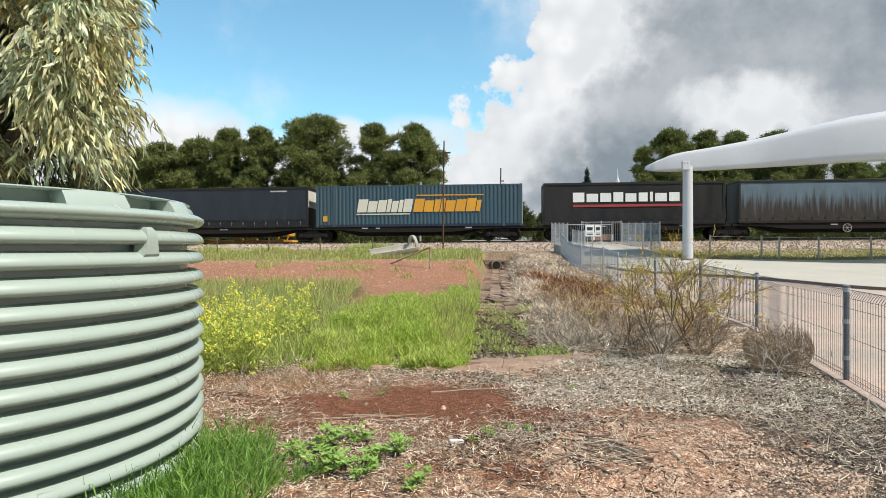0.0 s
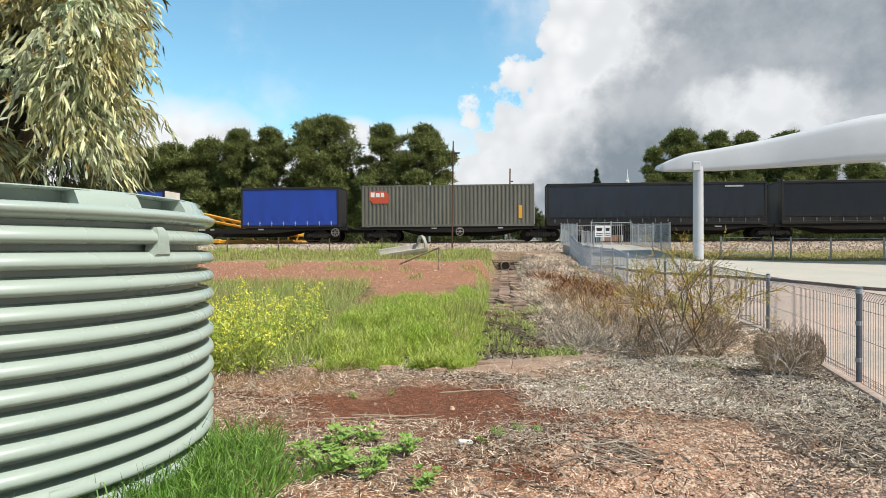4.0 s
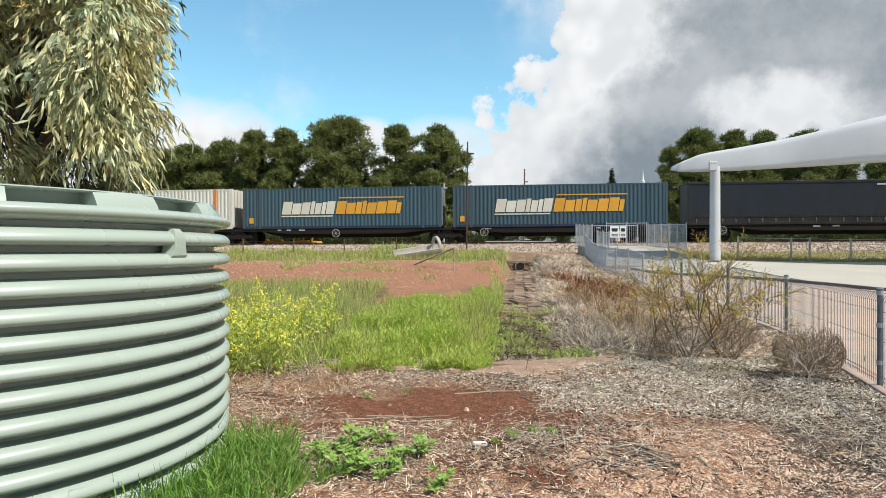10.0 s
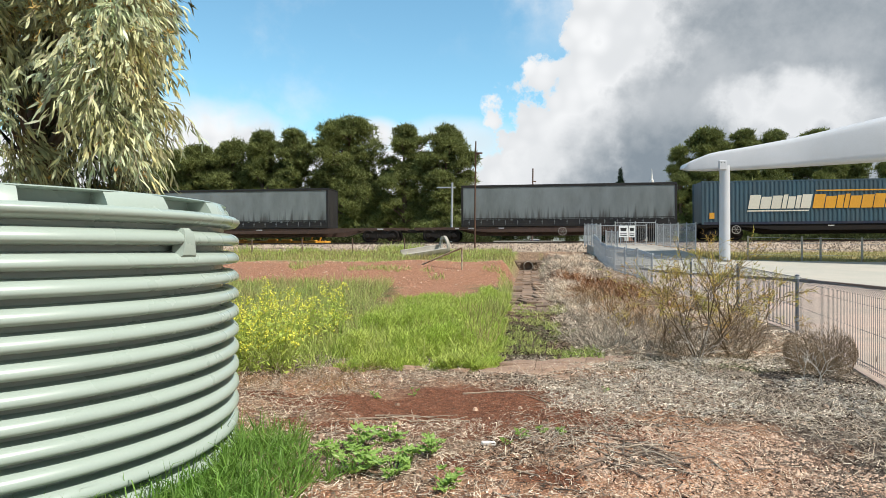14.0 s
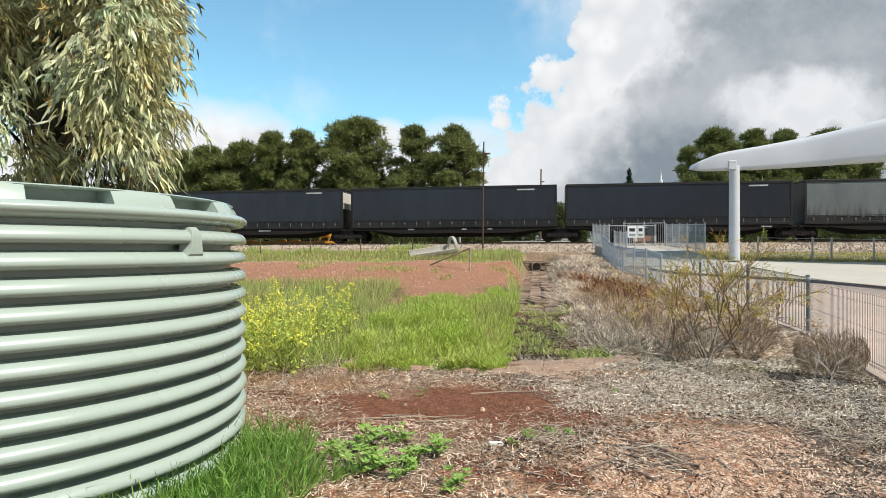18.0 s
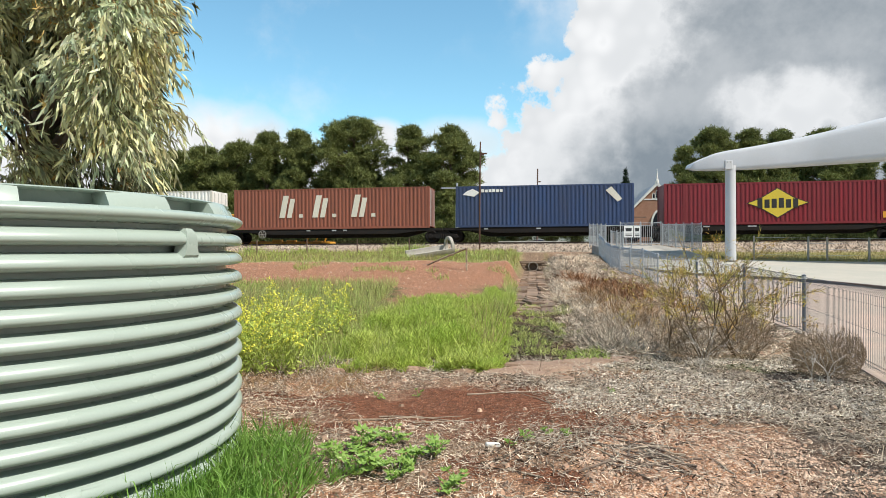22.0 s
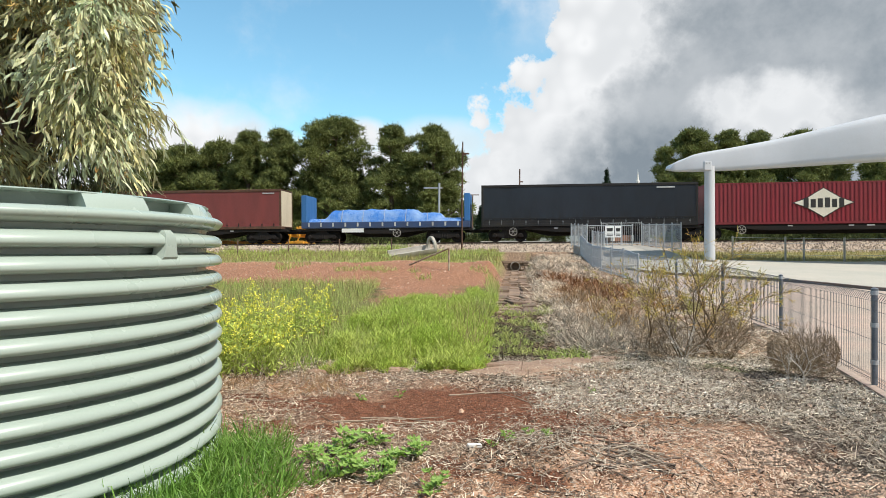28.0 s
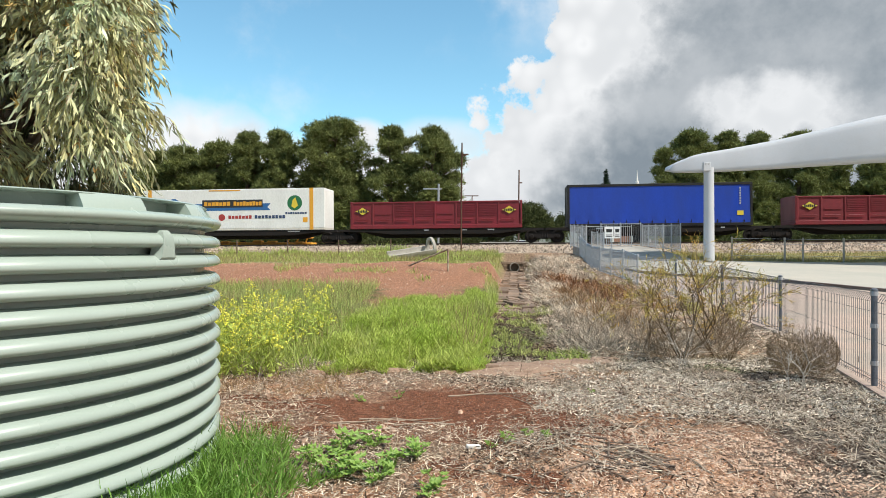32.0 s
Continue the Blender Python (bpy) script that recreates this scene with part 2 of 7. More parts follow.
# ---- the lie of the land ----
YAW = radians(6.6)                    # the track comes nearer towards the right
U, NORM = Vector((math.cos(YAW), -math.sin(YAW))), Vector((math.sin(YAW), math.cos(YAW)))
FACE, GRADE, RAIL = 45.7, 0.0045, 2.07


def track(s, c=0.0, dz=0.0):
    """A point s metres along the track and c metres beyond its centre line, dz above the rail's top."""
    p = Vector((0, FACE)) + U * s + NORM * (1.22 + c)
    return Vector((p.x, p.y, RAIL + GRADE * s + dz))


def along(x, y):
    d = Vector((x, y - FACE))
    return d.dot(U), d.dot(NORM) - 1.22


LY = [-60, 8, 14, 20, 23.5, 26, 28.5, 31, 36, 43, 46]
LZ = [0, 0, 0.02, 0.1, 0.26, 0.66, 1.0, 1.0, 1.1, 1.38, 1.42]
RY = [-60, 12.5, 16, 19.5, 23.5, 27.5, 32, 36, 43, 46]   # along the fence
RZ = [0, 0, 0.06, 0.13, 0.28, 0.48, 0.67, 0.95, 1.36, 1.42]
PY = [-60, 8, 12.5, 17, 24, 28, 32, 36, 43, 46]            # across the paved yard
PZ = [0, 0, 0.08, 0.28, 0.62, 0.84, 1.0, 1.14, 1.36, 1.42]
FY = [-6, 2.5, 7.5, 12.5, 16, 19.5, 23.5, 27.5, 32, 35, 38, 44]
FX = [0.83, 3.46, 5.01, 6.56, 6.97, 7.1, 7.17, 7.25, 7.5, 7.9, 8.23, 8.6]


def fence_x(y):
    return float(np.interp(y, FY, FX))
DY, DX = [8.5, 10.9, 18, 28, 40], [1.1, 1.35, 2.1, 3.2, 4.63]
BY, BZ = [9.0, 11, 18, 28, 40], [0.0, -0.14, -0.08, 0.05, 0.2]


def drain_x(y):
    return float(np.interp(y, DY, DX))


def ground_z(x, y, rough=True):
    s, c = along(x, y)
    zl, zr = float(np.interp(y, LY, LZ)), float(np.interp(y, RY, RZ))
    if 21 < y < 33:
        zl += 0.1 * noise.noise((x * 0.35, y * 0.3, 4.0)) * step(y, 22, 26)
    xd = drain_x(y)
    zr += (float(np.interp(y, PY, PZ)) - zr) * step(x, 7.6, 12)
    z = zl + (zr - zl) * step(x, xd + 0.2, xd + 2.2)
    if x > 10:
        z -= 0.02 * (x - 10) * step(y, 20, 32) * step(c, -2, -8) * (1 - step(x, 20, 30))
    if 8.4 < y < 41.0:
        w = step(abs(x - xd), 0.45, 1.5 if x > xd else 1.2)
        fade = step(y, 8.6, 10.5)
        zb = float(np.interp(y, BY, BZ))
        z = z + (zb - z) * (1 - w) * fade
    far = step(y, 18, 40) * (1 - step(y, 120, 400))
    z += GRADE * max(-800, min(800, s)) * far
    if rough:
        near = 1 - step(abs(x) + abs(y - 10), 30, 60)
        path = 1 - step(x - fence_x(y), -0.2, 0.1)
        z += near * path * (0.05 * noise.noise((x * 0.7, y * 0.7, 0)) + 0.022 * noise.noise((x * 2.6, y * 2.6, 3)) + 0.008 * noise.noise((x * 9, y * 9, 5)))
    return z


def ground_material():
    m = bpy.data.materials.new("soil_and_litter")
    m.use_nodes = True
    nt = m.node_tree
    N, L = nt.nodes.new, nt.links.new
    b = nt.nodes["Principled BSDF"]
    tc = N("ShaderNodeTexCoord").outputs["Object"]
    sep = N("ShaderNodeSeparateXYZ")
    L(tc, sep.inputs[0])
    X, Y = sep.outputs[0], sep.outputs[1]

    def op(o, a, c=None, clamp=False):
        n = N("ShaderNodeMath")
        n.operation, n.use_clamp = o, clamp
        for i, v in enumerate((a, c)):
            if isinstance(v, (int, float)):
                n.inputs[i].default_value = v
            elif v is not None:
                L(v, n.inputs[i])
        return n.outputs[0]

    def nz(s, d=6, r=0.6, w=0.0):
        n = N("ShaderNodeTexNoise")
        n.noise_dimensions = "4D"
        L(tc, n.inputs["Vector"])
        n.inputs["W"].default_value = w
        n.inputs["Scale"].default_value, n.inputs["Detail"].default_value, n.inputs["Roughness"].default_value = s, d, r
        return n.outputs["Fac"]

    def rng(v, a, c, lo=0.0, hi=1.0):
        n = N("ShaderNodeMapRange")
        n.interpolation_type = "SMOOTHSTEP"
        L(v, n.inputs[0])
        for i, q in enumerate((a, c, lo, hi)):
            n.inputs[i + 1].default_value = q
        return n.outputs[0]

    def mix(f, a, c):
        n = N("ShaderNodeMix")
        n.data_type = "RGBA"
        L(f, n.inputs[0])
        for sock, v in ((n.inputs[6], a), (n.inputs[7], c)):
            if isinstance(v, tuple):
                sock.default_value = (*v, 1)
            else:
                L(v, sock)
        return n.outputs[2]

    wob = op("MULTIPLY", op("SUBTRACT", nz(0.9, 5), 0.5), 3.0)
    xw, yw = op("ADD", X, wob), op("ADD", Y, op("MULTIPLY", op("SUBTRACT", nz(0.8, 5, 0.6, 9), 0.5), 3.0))
    grain = nz(60, 3, 0.75)

    def stones(s, w):
        n = N("ShaderNodeTexVoronoi")
        n.voronoi_dimensions = "4D"
        L(tc, n.inputs["Vector"])
        n.inputs["W"].default_value, n.inputs["Scale"].default_value = w, s
        return n.outputs["Distance"], n.outputs["Color"]
    grit, tone = stones(48, 1.0)
    lumps, _ = stones(14, 4.0)
    shade = N("ShaderNodeSeparateColor")
    L(tone, shade.inputs[0])
    pick = shade.outputs[0]
    clods = nz(9, 5, 0.65, 2)
    red = mix(rng(clods, 0.3, 0.7), (0.115, 0.043, 0.021), (0.19, 0.076, 0.04))
    pale = mix(rng(clods, 0.35, 0.65), (0.42, 0.24, 0.14), (0.21, 0.098, 0.056))
    mulch = mix(rng(nz(22, 4, 0.7, 5), 0.35, 0.65), (0.045, 0.034, 0.027), (0.15, 0.115, 0.09))
    straw = mix(rng(nz(14, 5, 0.7, 6), 0.35, 0.65), (0.30, 0.205, 0.138), (0.13, 0.082, 0.056))
    green = mix(rng(nz(5, 5, 0.7, 8), 0.4, 0.65), (0.06, 0.085, 0.02), (0.13, 0.105, 0.05))
    # dark red bare earth in the middle of the foreground, gravelly pale soil round it, mulch towards the fence
    col = mix(rng(nz(0.8, 5, 0.65, 12), 0.42, 0.6), pale, straw)
    def spot(x, y, a, b):
        u, v = op("DIVIDE", op("SUBTRACT", xw, x), a), op("DIVIDE", op("SUBTRACT", yw, y), b)
        return rng(op("ADD", op("MULTIPLY", u, u), op("MULTIPLY", v, v)), 1.3, 0.6)
    for at in ((0.15, 6.5, 1.45, 0.95), (-1.5, 6.95, 1.1, 0.35), (0.42, 4.85, 0.42, 0.24), (2.85, 6.6, 0.32, 0.22), (-1.3, 5.75, 0.35, 0.25), (1.5, 5.9, 0.7, 0.3)):
        col = mix(spot(*at), col, red)
    col = mix(op("MULTIPLY", rng(nz(2.4, 5, 0.6, 14), 0.55, 0.66), 0.8), col, red)
    lead = op("SUBTRACT", xw, op("ADD", op("MULTIPLY", op("SUBTRACT", yw, 5.0), 0.14), 2.1))
    col = mix(op("MULTIPLY", rng(lead, -0.3, 0.9), rng(nz(3, 5, 0.6, 17), 0.25, 0.5)), col, mulch)
    # the field behind, its red mound, the bank and the dry strip along the line
    col = mix(rng(yw, 8.4, 9.1), col, green)
    red2 = mix(rng(clods, 0.3, 0.7), (0.24, 0.105, 0.056), (0.33, 0.18, 0.112))
    col = mix(rng(yw, 22.6, 24.4), col, red2)
    spill = op("MULTIPLY", rng(op("ABSOLUTE", op("ADD", xw, 0.6)), 2.0, 0.8), rng(yw, 16.5, 18.5))
    col = mix(spill, col, red2)
    verge = mix(rng(nz(2.2, 5, 0.65, 21), 0.4, 0.62), (0.30, 0.25, 0.12), (0.16, 0.19, 0.05))
    col = mix(rng(op("ADD", Y, op("MULTIPLY", wob, 0.3)), 29.6, 31.0), col, verge)
    side = op("SUBTRACT", xw, op("ADD", op("MULTIPLY", op("SUBTRACT", Y, 10.9), 0.12), 1.75))
    bankf = op("MULTIPLY", rng(side, -0.2, 0.5), rng(Y, 9.2, 10.2))
    col = mix(bankf, col, mix(rng(nz(1.3, 5, 0.6, 31), 0.4, 0.6), straw, (0.30, 0.19, 0.12)))
    col = mix(op("MULTIPLY", op("MULTIPLY", rng(xw, 9, 12), rng(Y, 25, 28)), 1.0), col, verge)
    ribbon = op("ABSOLUTE", op("SUBTRACT", X, op("ADD", op("MULTIPLY", op("SUBTRACT", Y, 10.9), 0.12), 1.15)))
    col = mix(op("MULTIPLY", rng(ribbon, 0.95, 0.5), rng(Y, 14, 16)), col, mix(rng(clods, 0.4, 0.6), (0.17, 0.11, 0.075), (0.26, 0.18, 0.12)))
    col = mix(rng(Y, 47.5, 49.5), col, mix(rng(nz(0.25, 5, 0.6, 41), 0.42, 0.6), (0.34, 0.29, 0.19), (0.15, 0.17, 0.07)))
    col = mix(op("MULTIPLY", rng(nz(130, 2, 0.5, 51), 0.6, 0.68), 0.55), col, (0.52, 0.42, 0.32))
    col = mix(op("MULTIPLY", rng(nz(75, 3, 0.6, 53), 0.6, 0.7), 0.6), col, (0.07, 0.05, 0.04))
    hsv = N("ShaderNodeHueSaturation")
    L(col, hsv.inputs["Color"])
    L(op("MULTIPLY", rng(grain, 0.2, 0.8, 0.85, 1.95), op("MULTIPLY", rng(grit, 0.62, 0.2, 0.68, 1.3), rng(pick, 0.0, 1.0, 0.78, 1.32))), hsv.inputs["Value"])
    L(hsv.outputs[0], b.inputs["Base Color"])
    b.inputs["Roughness"].default_value = 0.95
    b.inputs["Specular IOR Level"].default_value = 0.2
    bp = N("ShaderNodeBump")
    bp.inputs["Strength"].default_value, bp.inputs["Distance"].default_value = 1.0, 0.045
    L(op("SUBTRACT", op("ADD", op("MULTIPLY", grain, 0.35), clods), op("ADD", op("MULTIPLY", grit, 0.45), op("MULTIPLY", lumps, 0.3))), bp.inputs["Height"])
    L(bp.outputs[0], b.inputs["Normal"])
    return m


def build_ground():
    far = [60, 90, 140, 220, 400, 800, 1600, 3000]
    xs = np.array([-v for v in far[::-1]] + list(np.arange(-40, -12, 1.0)) + list(np.arange(-12, 16, 0.13)) + list(np.arange(16, 42, 1.0)) + far)
    ys = np.array([-v for v in far[::-1]] + list(np.arange(-40, -1, 3.0)) + list(np.arange(-1, 12, 0.1)) + list(np.arange(12, 46, 0.2)) + list(np.arange(46, 60, 2.0)) + far)
    v = [(x, y, ground_z(x, y)) for y in ys for x in xs]
    n = len(xs)
    f = [(j * n + i, j * n + i + 1, (j + 1) * n + i + 1, (j + 1) * n + i) for j in range(len(ys) - 1) for i in range(n - 1)]
    me = bpy.data.meshes.new("ground")
    me.from_pydata(v, [], f)
    me.materials.append(ground_material())
    me.polygons.foreach_set("use_smooth", [True] * len(me.polygons))
    return tagged(new("ground", me), "red soil ground with dry litter, a grassy field and a shallow drain", "ground", kind="structure")


build_ground()

# ---- the railway ----
STEEL = surface("dark_steel", (0.013, 0.012, 0.012), 0.85, 0.0, (0.03, 0.022, 0.018), 0.6, 2.0, 30, 0.3, 0.1, spec=0.25)
RUSTY = surface("rusty_steel", (0.13, 0.06, 0.035), 0.75, 0.2, (0.06, 0.04, 0.03), 0.8, 4, 40, 0.3, 0.2)
BROWNW = surface("brown_wagon_paint", (0.075, 0.04, 0.028), 0.7, 0.1, (0.045, 0.03, 0.024), 0.8, 3, 30, 0.3, 0.15)
RAILM = surface("rail_steel", (0.10, 0.07, 0.055), 0.5, 0.6, (0.06, 0.04, 0.03), 0.6, 4, 30, 0.2, 0.1)
CONC = surface("weathered_concrete", (0.42, 0.39, 0.34), 0.9, 0, (0.27, 0.25, 0.21), 0.7, 2.5, 40, 0.2, 0.3)
STONE = surface("ballast_stone", (0.40, 0.325, 0.25), 0.95, 0, (0.24, 0.18, 0.135), 0.8, 1.2, 14, 0.4, 0.6, island=0.6)


def build_track():
    bed = Shape()
    rows = []
    for i in range(161):
        s = -800 + i * 10
        row = []
        for c, dz in ((-3.6, -0.95), (-2.9, -0.62), (-1.75, -0.2), (-0.95, -0.17), (0.95, -0.17), (1.75, -0.2), (3.3, -0.8), (4.2, -1.0)):
            row.append(track(s, c, dz))
        rows.append(row)
    bed.loft(rows, caps=False, closed=False)
    ballast = tagged(part("ballast", bed, STONE), "bed of crushed brown and grey stone under the rails", "ballast", kind="structure")
    loose = Shape()
    for _ in range(15000):
        s, c = rnd(-42, 42), rnd(-3.7, -0.9)
        dz = float(np.interp(c, [-3.7, -2.9, -1.75, -0.9], [-1.0, -0.62, -0.2, -0.17]))
        p, r = track(s, c, dz), rnd(0.04, 0.11)
        a = rnd(0, 6.28)
        q = [(p.x + r * math.cos(a + k * 2.1) * rnd(0.7, 1.2), p.y + r * math.sin(a + k * 2.1) * rnd(0.7, 1.2), p.z - 0.02) for k in range(3)]
        q.append((p.x + rnd(-0.3, 0.3) * r, p.y, p.z + r * rnd(0.7, 1.2)))
        loose.add(q, [(0, 1, 3), (1, 2, 3), (2, 0, 3)])
    tagged(part("ballast_stones", loose, STONE, fix=False), "loose crushed stones on the shoulder of the line", "stones", kind="stuff")
    for side, name in ((-0.76, "rail"), (0.76, "rail")):
        prof = [(-0.07, -0.17), (0.07, -0.17), (0.07, -0.15), (0.012, -0.13), (0.012, -0.04), (0.035, -0.03), (0.035, 0), (-0.035, 0), (-0.035, -0.03), (-0.012, -0.04), (-0.012, -0.13), (-0.07, -0.15)]
        r = Shape().loft([[track(s, side + a, h) for a, h in prof] for s in (-800, 0, 800)])
        tagged(part(name, r, RAILM), "worn brown steel rail on sleepers", "rail", "rails of the line", "structure")
    sl = Shape().box(-0.12, 0.12, -1.25, 1.25, -0.36, -0.14, 0.02).mesh("sleeper", CONC)
    tidy(sl)
    for i in range(-70, 71):
        ob = part("sleeper", sl, CONC, ballast, at=Matrix.Translation(track(i * 0.62)) @ pose(0, 0, 0, 0, -math.degrees(GRADE), -math.degrees(YAW)))


build_track()

# ---- the train: paints ----
def paint(name, color, dirt=(0.06, 0.05, 0.045), amount=0.35, rough=0.55, scale=0.9, stretch=(1, 1, 0.25), per=0.06):
    return surface(name, color, rough, 0.0, dirt, amount, scale, 26, 0.12, 0.04, stretch, per)


NAVY = paint("teal_blue_paint", (0.038, 0.09, 0.125))
NAVYD = paint("dark_navy_rail", (0.012, 0.022, 0.055))
CURTF = surface("black_frame", (0.013, 0.013, 0.015), 0.55, 0, (0.04, 0.035, 0.03), 0.5, 0.9, 26, 0.12, 0.04, (1, 1, 0.25), 0.06, spec=0.3)
BLUE = paint("royal_blue_curtain", (0.013, 0.055, 0.40), (0.014, 0.035, 0.17), 0.4, 0.36)
BROWNC = paint("maroon_curtain", (0.20, 0.04, 0.035), (0.10, 0.03, 0.03), 0.5)
OLIVE = paint("olive_grey_paint", (0.16, 0.155, 0.125), (0.08, 0.07, 0.06), 0.5)
CREAM = paint("cream_paint", (0.60, 0.54, 0.42), (0.34, 0.26, 0.18), 0.4)
WHITE = paint("grey_white_paint", (0.68, 0.66, 0.60), (0.42, 0.38, 0.32), 0.4)
PURE = paint("clean_white_paint", (0.82, 0.82, 0.80), (0.6, 0.58, 0.54), 0.35)
RUST = paint("rust_brown_paint", (0.27, 0.085, 0.05), (0.16, 0.06, 0.04), 0.5)
DKBLUE = paint("dark_blue_paint", (0.03, 0.06, 0.15), (0.05, 0.05, 0.06), 0.4)
RED = paint("crimson_paint", (0.215, 0.014, 0.025), (0.11, 0.02, 0.02), 0.45)
TEAL = paint("turquoise_paint", (0.10, 0.42, 0.36), (0.10, 0.22, 0.19), 0.4)
ORANGE = paint("orange_paint", (0.72, 0.20, 0.03), (0.45, 0.14, 0.03), 0.3)
AMBER = paint("amber_paint", (0.75, 0.36, 0.03), (0.5, 0.22, 0.03), 0.3)
SIGNW = paint("cream_lettering", (0.72, 0.68, 0.58), (0.5, 0.45, 0.36), 0.3)
SIGNR = paint("red_lettering", (0.38, 0.045, 0.04), (0.25, 0.05, 0.04), 0.3)
SIGNO = paint("red_orange_sign", (0.60, 0.085, 0.035), (0.42, 0.08, 0.04), 0.3)
YELLOW = paint("yellow_paint", (0.72, 0.55, 0.05), (0.5, 0.4, 0.06), 0.25)
BLACK = paint("black_lettering", (0.02, 0.02, 0.02), (0.05, 0.05, 0.05), 0.3)
DARKG = paint("dark_green_paint", (0.02, 0.16, 0.06), (0.02, 0.1, 0.05), 0.3)
SKYB = paint("signal_blue_paint", (0.03, 0.14, 0.36), (0.03, 0.1, 0.25), 0.3)
TARP = surface("blue_tarpaulin", (0.045, 0.17, 0.50), 0.28, 0, (0.30, 0.42, 0.60), 0.75, 1.0, 12, 0.15, 0.4)
STRAPM = paint("pale_strap", (0.5, 0.5, 0.5))
STRAPD = paint("worn_grey_strap", (0.16, 0.17, 0.18), (0.05, 0.05, 0.05), 0.7)
CAR_W, BASE = 2.44, 1.06
NEAR = -CAR_W / 2


def grimy(name, color, dirt, z0, z1, rise=0.5, rough=0.5, per=0.15):
    """Weathered fabric: road dirt thrown up from the foot in drips, stains and worn pale patches above."""
    m = surface(name, color, rough, 0.0, tuple(0.55 * c for c in color), 0.8, 0.55, 26, 0.14, 0.04, (1.6, 1, 0.6), per)
    nt = m.node_tree
    N, L = nt.nodes.new, nt.links.new
    b = nt.nodes["Principled BSDF"]
    src = b.inputs["Base Color"].links[0].from_socket
    tc = N("ShaderNodeTexCoord")
    mp = N("ShaderNodeMapping")
    mp.inputs["Scale"].default_value = (5.0, 1.0, 0.35)
    L(tc.outputs["Object"], mp.inputs[0])
    n = N("ShaderNodeTexNoise")
    L(mp.outputs[0], n.inputs["Vector"])
    n.inputs["Scale"].default_value, n.inputs["Detail"].default_value, n.inputs["Roughness"].default_value = 1.0, 6, 0.65
    sep = N("ShaderNodeSeparateXYZ")
    L(tc.outputs["Object"], sep.inputs[0])
    up = N("ShaderNodeMapRange")
    L(sep.outputs[2], up.inputs[0])
    for i, v in enumerate((z0, z1, rise, rise - 1.0)):
        up.inputs[i + 1].default_value = v
    both = N("ShaderNodeMath")
    both.operation = "MULTIPLY_ADD"
    L(n.outputs["Fac"], both.inputs[0])
    both.inputs[1].default_value = 1.7
    L(up.outputs[0], both.inputs[2])
    f = N("ShaderNodeMapRange")
    f.interpolation_type = "SMOOTHSTEP"
    L(both.outputs[0], f.inputs[0])
    f.inputs[1].default_value, f.inputs[2].default_value = 0.75, 1.25
    mix = N("ShaderNodeMix")
    mix.data_type = "RGBA"
    L(f.outputs[0], mix.inputs[0])
    L(src, mix.inputs[6])
    mix.inputs[7].default_value = (*dirt, 1)
    L(mix.outputs[2], b.inputs["Base Color"])
    return m


GREYC = grimy("grey_curtain", (0.19, 0.215, 0.22), (0.05, 0.05, 0.048), 1.3, 3.9, 0.25, 0.5, 0.2)
BLUEG = grimy("blue_grey_curtain", (0.13, 0.20, 0.25), (0.05, 0.055, 0.06), 1.3, 3.9, 0.12, 0.45, 0.1)
RUSTC = grimy("streaked_blue_grey_curtain", (0.13, 0.18, 0.225), (0.035, 0.028, 0.025), 1.3, 3.9, 0.62, 0.5)
CURT = grimy("charcoal_curtain", (0.019, 0.025, 0.037), (0.012, 0.013, 0.016), 1.3, 3.9, 0.2, 0.36, 0.25)


def wheel_mesh():
    w = Shape()
    prof = [(0.05, -0.08), (0.09, -0.08), (0.10, -0.04), (0.30, -0.02), (0.34, -0.07), (0.42, -0.07), (0.425, 0.04), (0.46, 0.055), (0.46, 0.07), (0.34, 0.07), (0.30, 0.02), (0.1, 0.04), (0.05, 0.06)]
    w.lathe(prof, 24, axis="y")
    return tidy(w.mesh("wheel", STEEL), 40)


def bogie_mesh():
    b = Shape()
    for y in (-0.98, 0.98):
        o = [(-1.15, 0.38), (-0.95, 0.62), (-0.55, 0.66), (-0.3, 0.86), (0.3, 0.86), (0.55, 0.66), (0.95, 0.62), (1.15, 0.38), (0.98, 0.34), (0.72, 0.40), (0.36, 0.30), (-0.36, 0.30), (-0.72, 0.40), (-0.98, 0.34)]
        b.prism(o, y - 0.08, y + 0.08)
        for x in (-0.9, 0.9):
            b.lathe([(0.02, -0.13), (0.12, -0.13), (0.15, -0.06), (0.15, 0.06)], 12, (x, y, 0.46), "y")
        for x in (-0.16, 0, 0.16):
            b.lathe([(0.055, 0.34), (0.075, 0.38), (0.055, 0.42), (0.075, 0.46), (0.055, 0.5), (0.075, 0.56), (0.055, 0.62)], 8, (x, y * 1.04, 0))
    b.box(-0.28, 0.28, -1.0, 1.0, 0.5, 0.78, 0.03)
    for x in (-0.9, 0.9):
        b.lathe([(0.08, -1.0), (0.08, 1.0)], 10, (x, 0, 0.46), "y")
    return tidy(b.mesh("bogie", STEEL), 40)


WHEEL, BOGIE = wheel_mesh(), bogie_mesh()
MOVERS = []                                   # things of the train and their places along it at the start
TRAIN_TURN = (0, -math.degrees(GRADE), -math.degrees(YAW))


def on_train(ob, s):
    MOVERS.append((ob, s))
    ob.matrix_basis = Matrix.Translation(track(s)) @ pose(0, 0, 0, *TRAIN_TURN)
    return ob


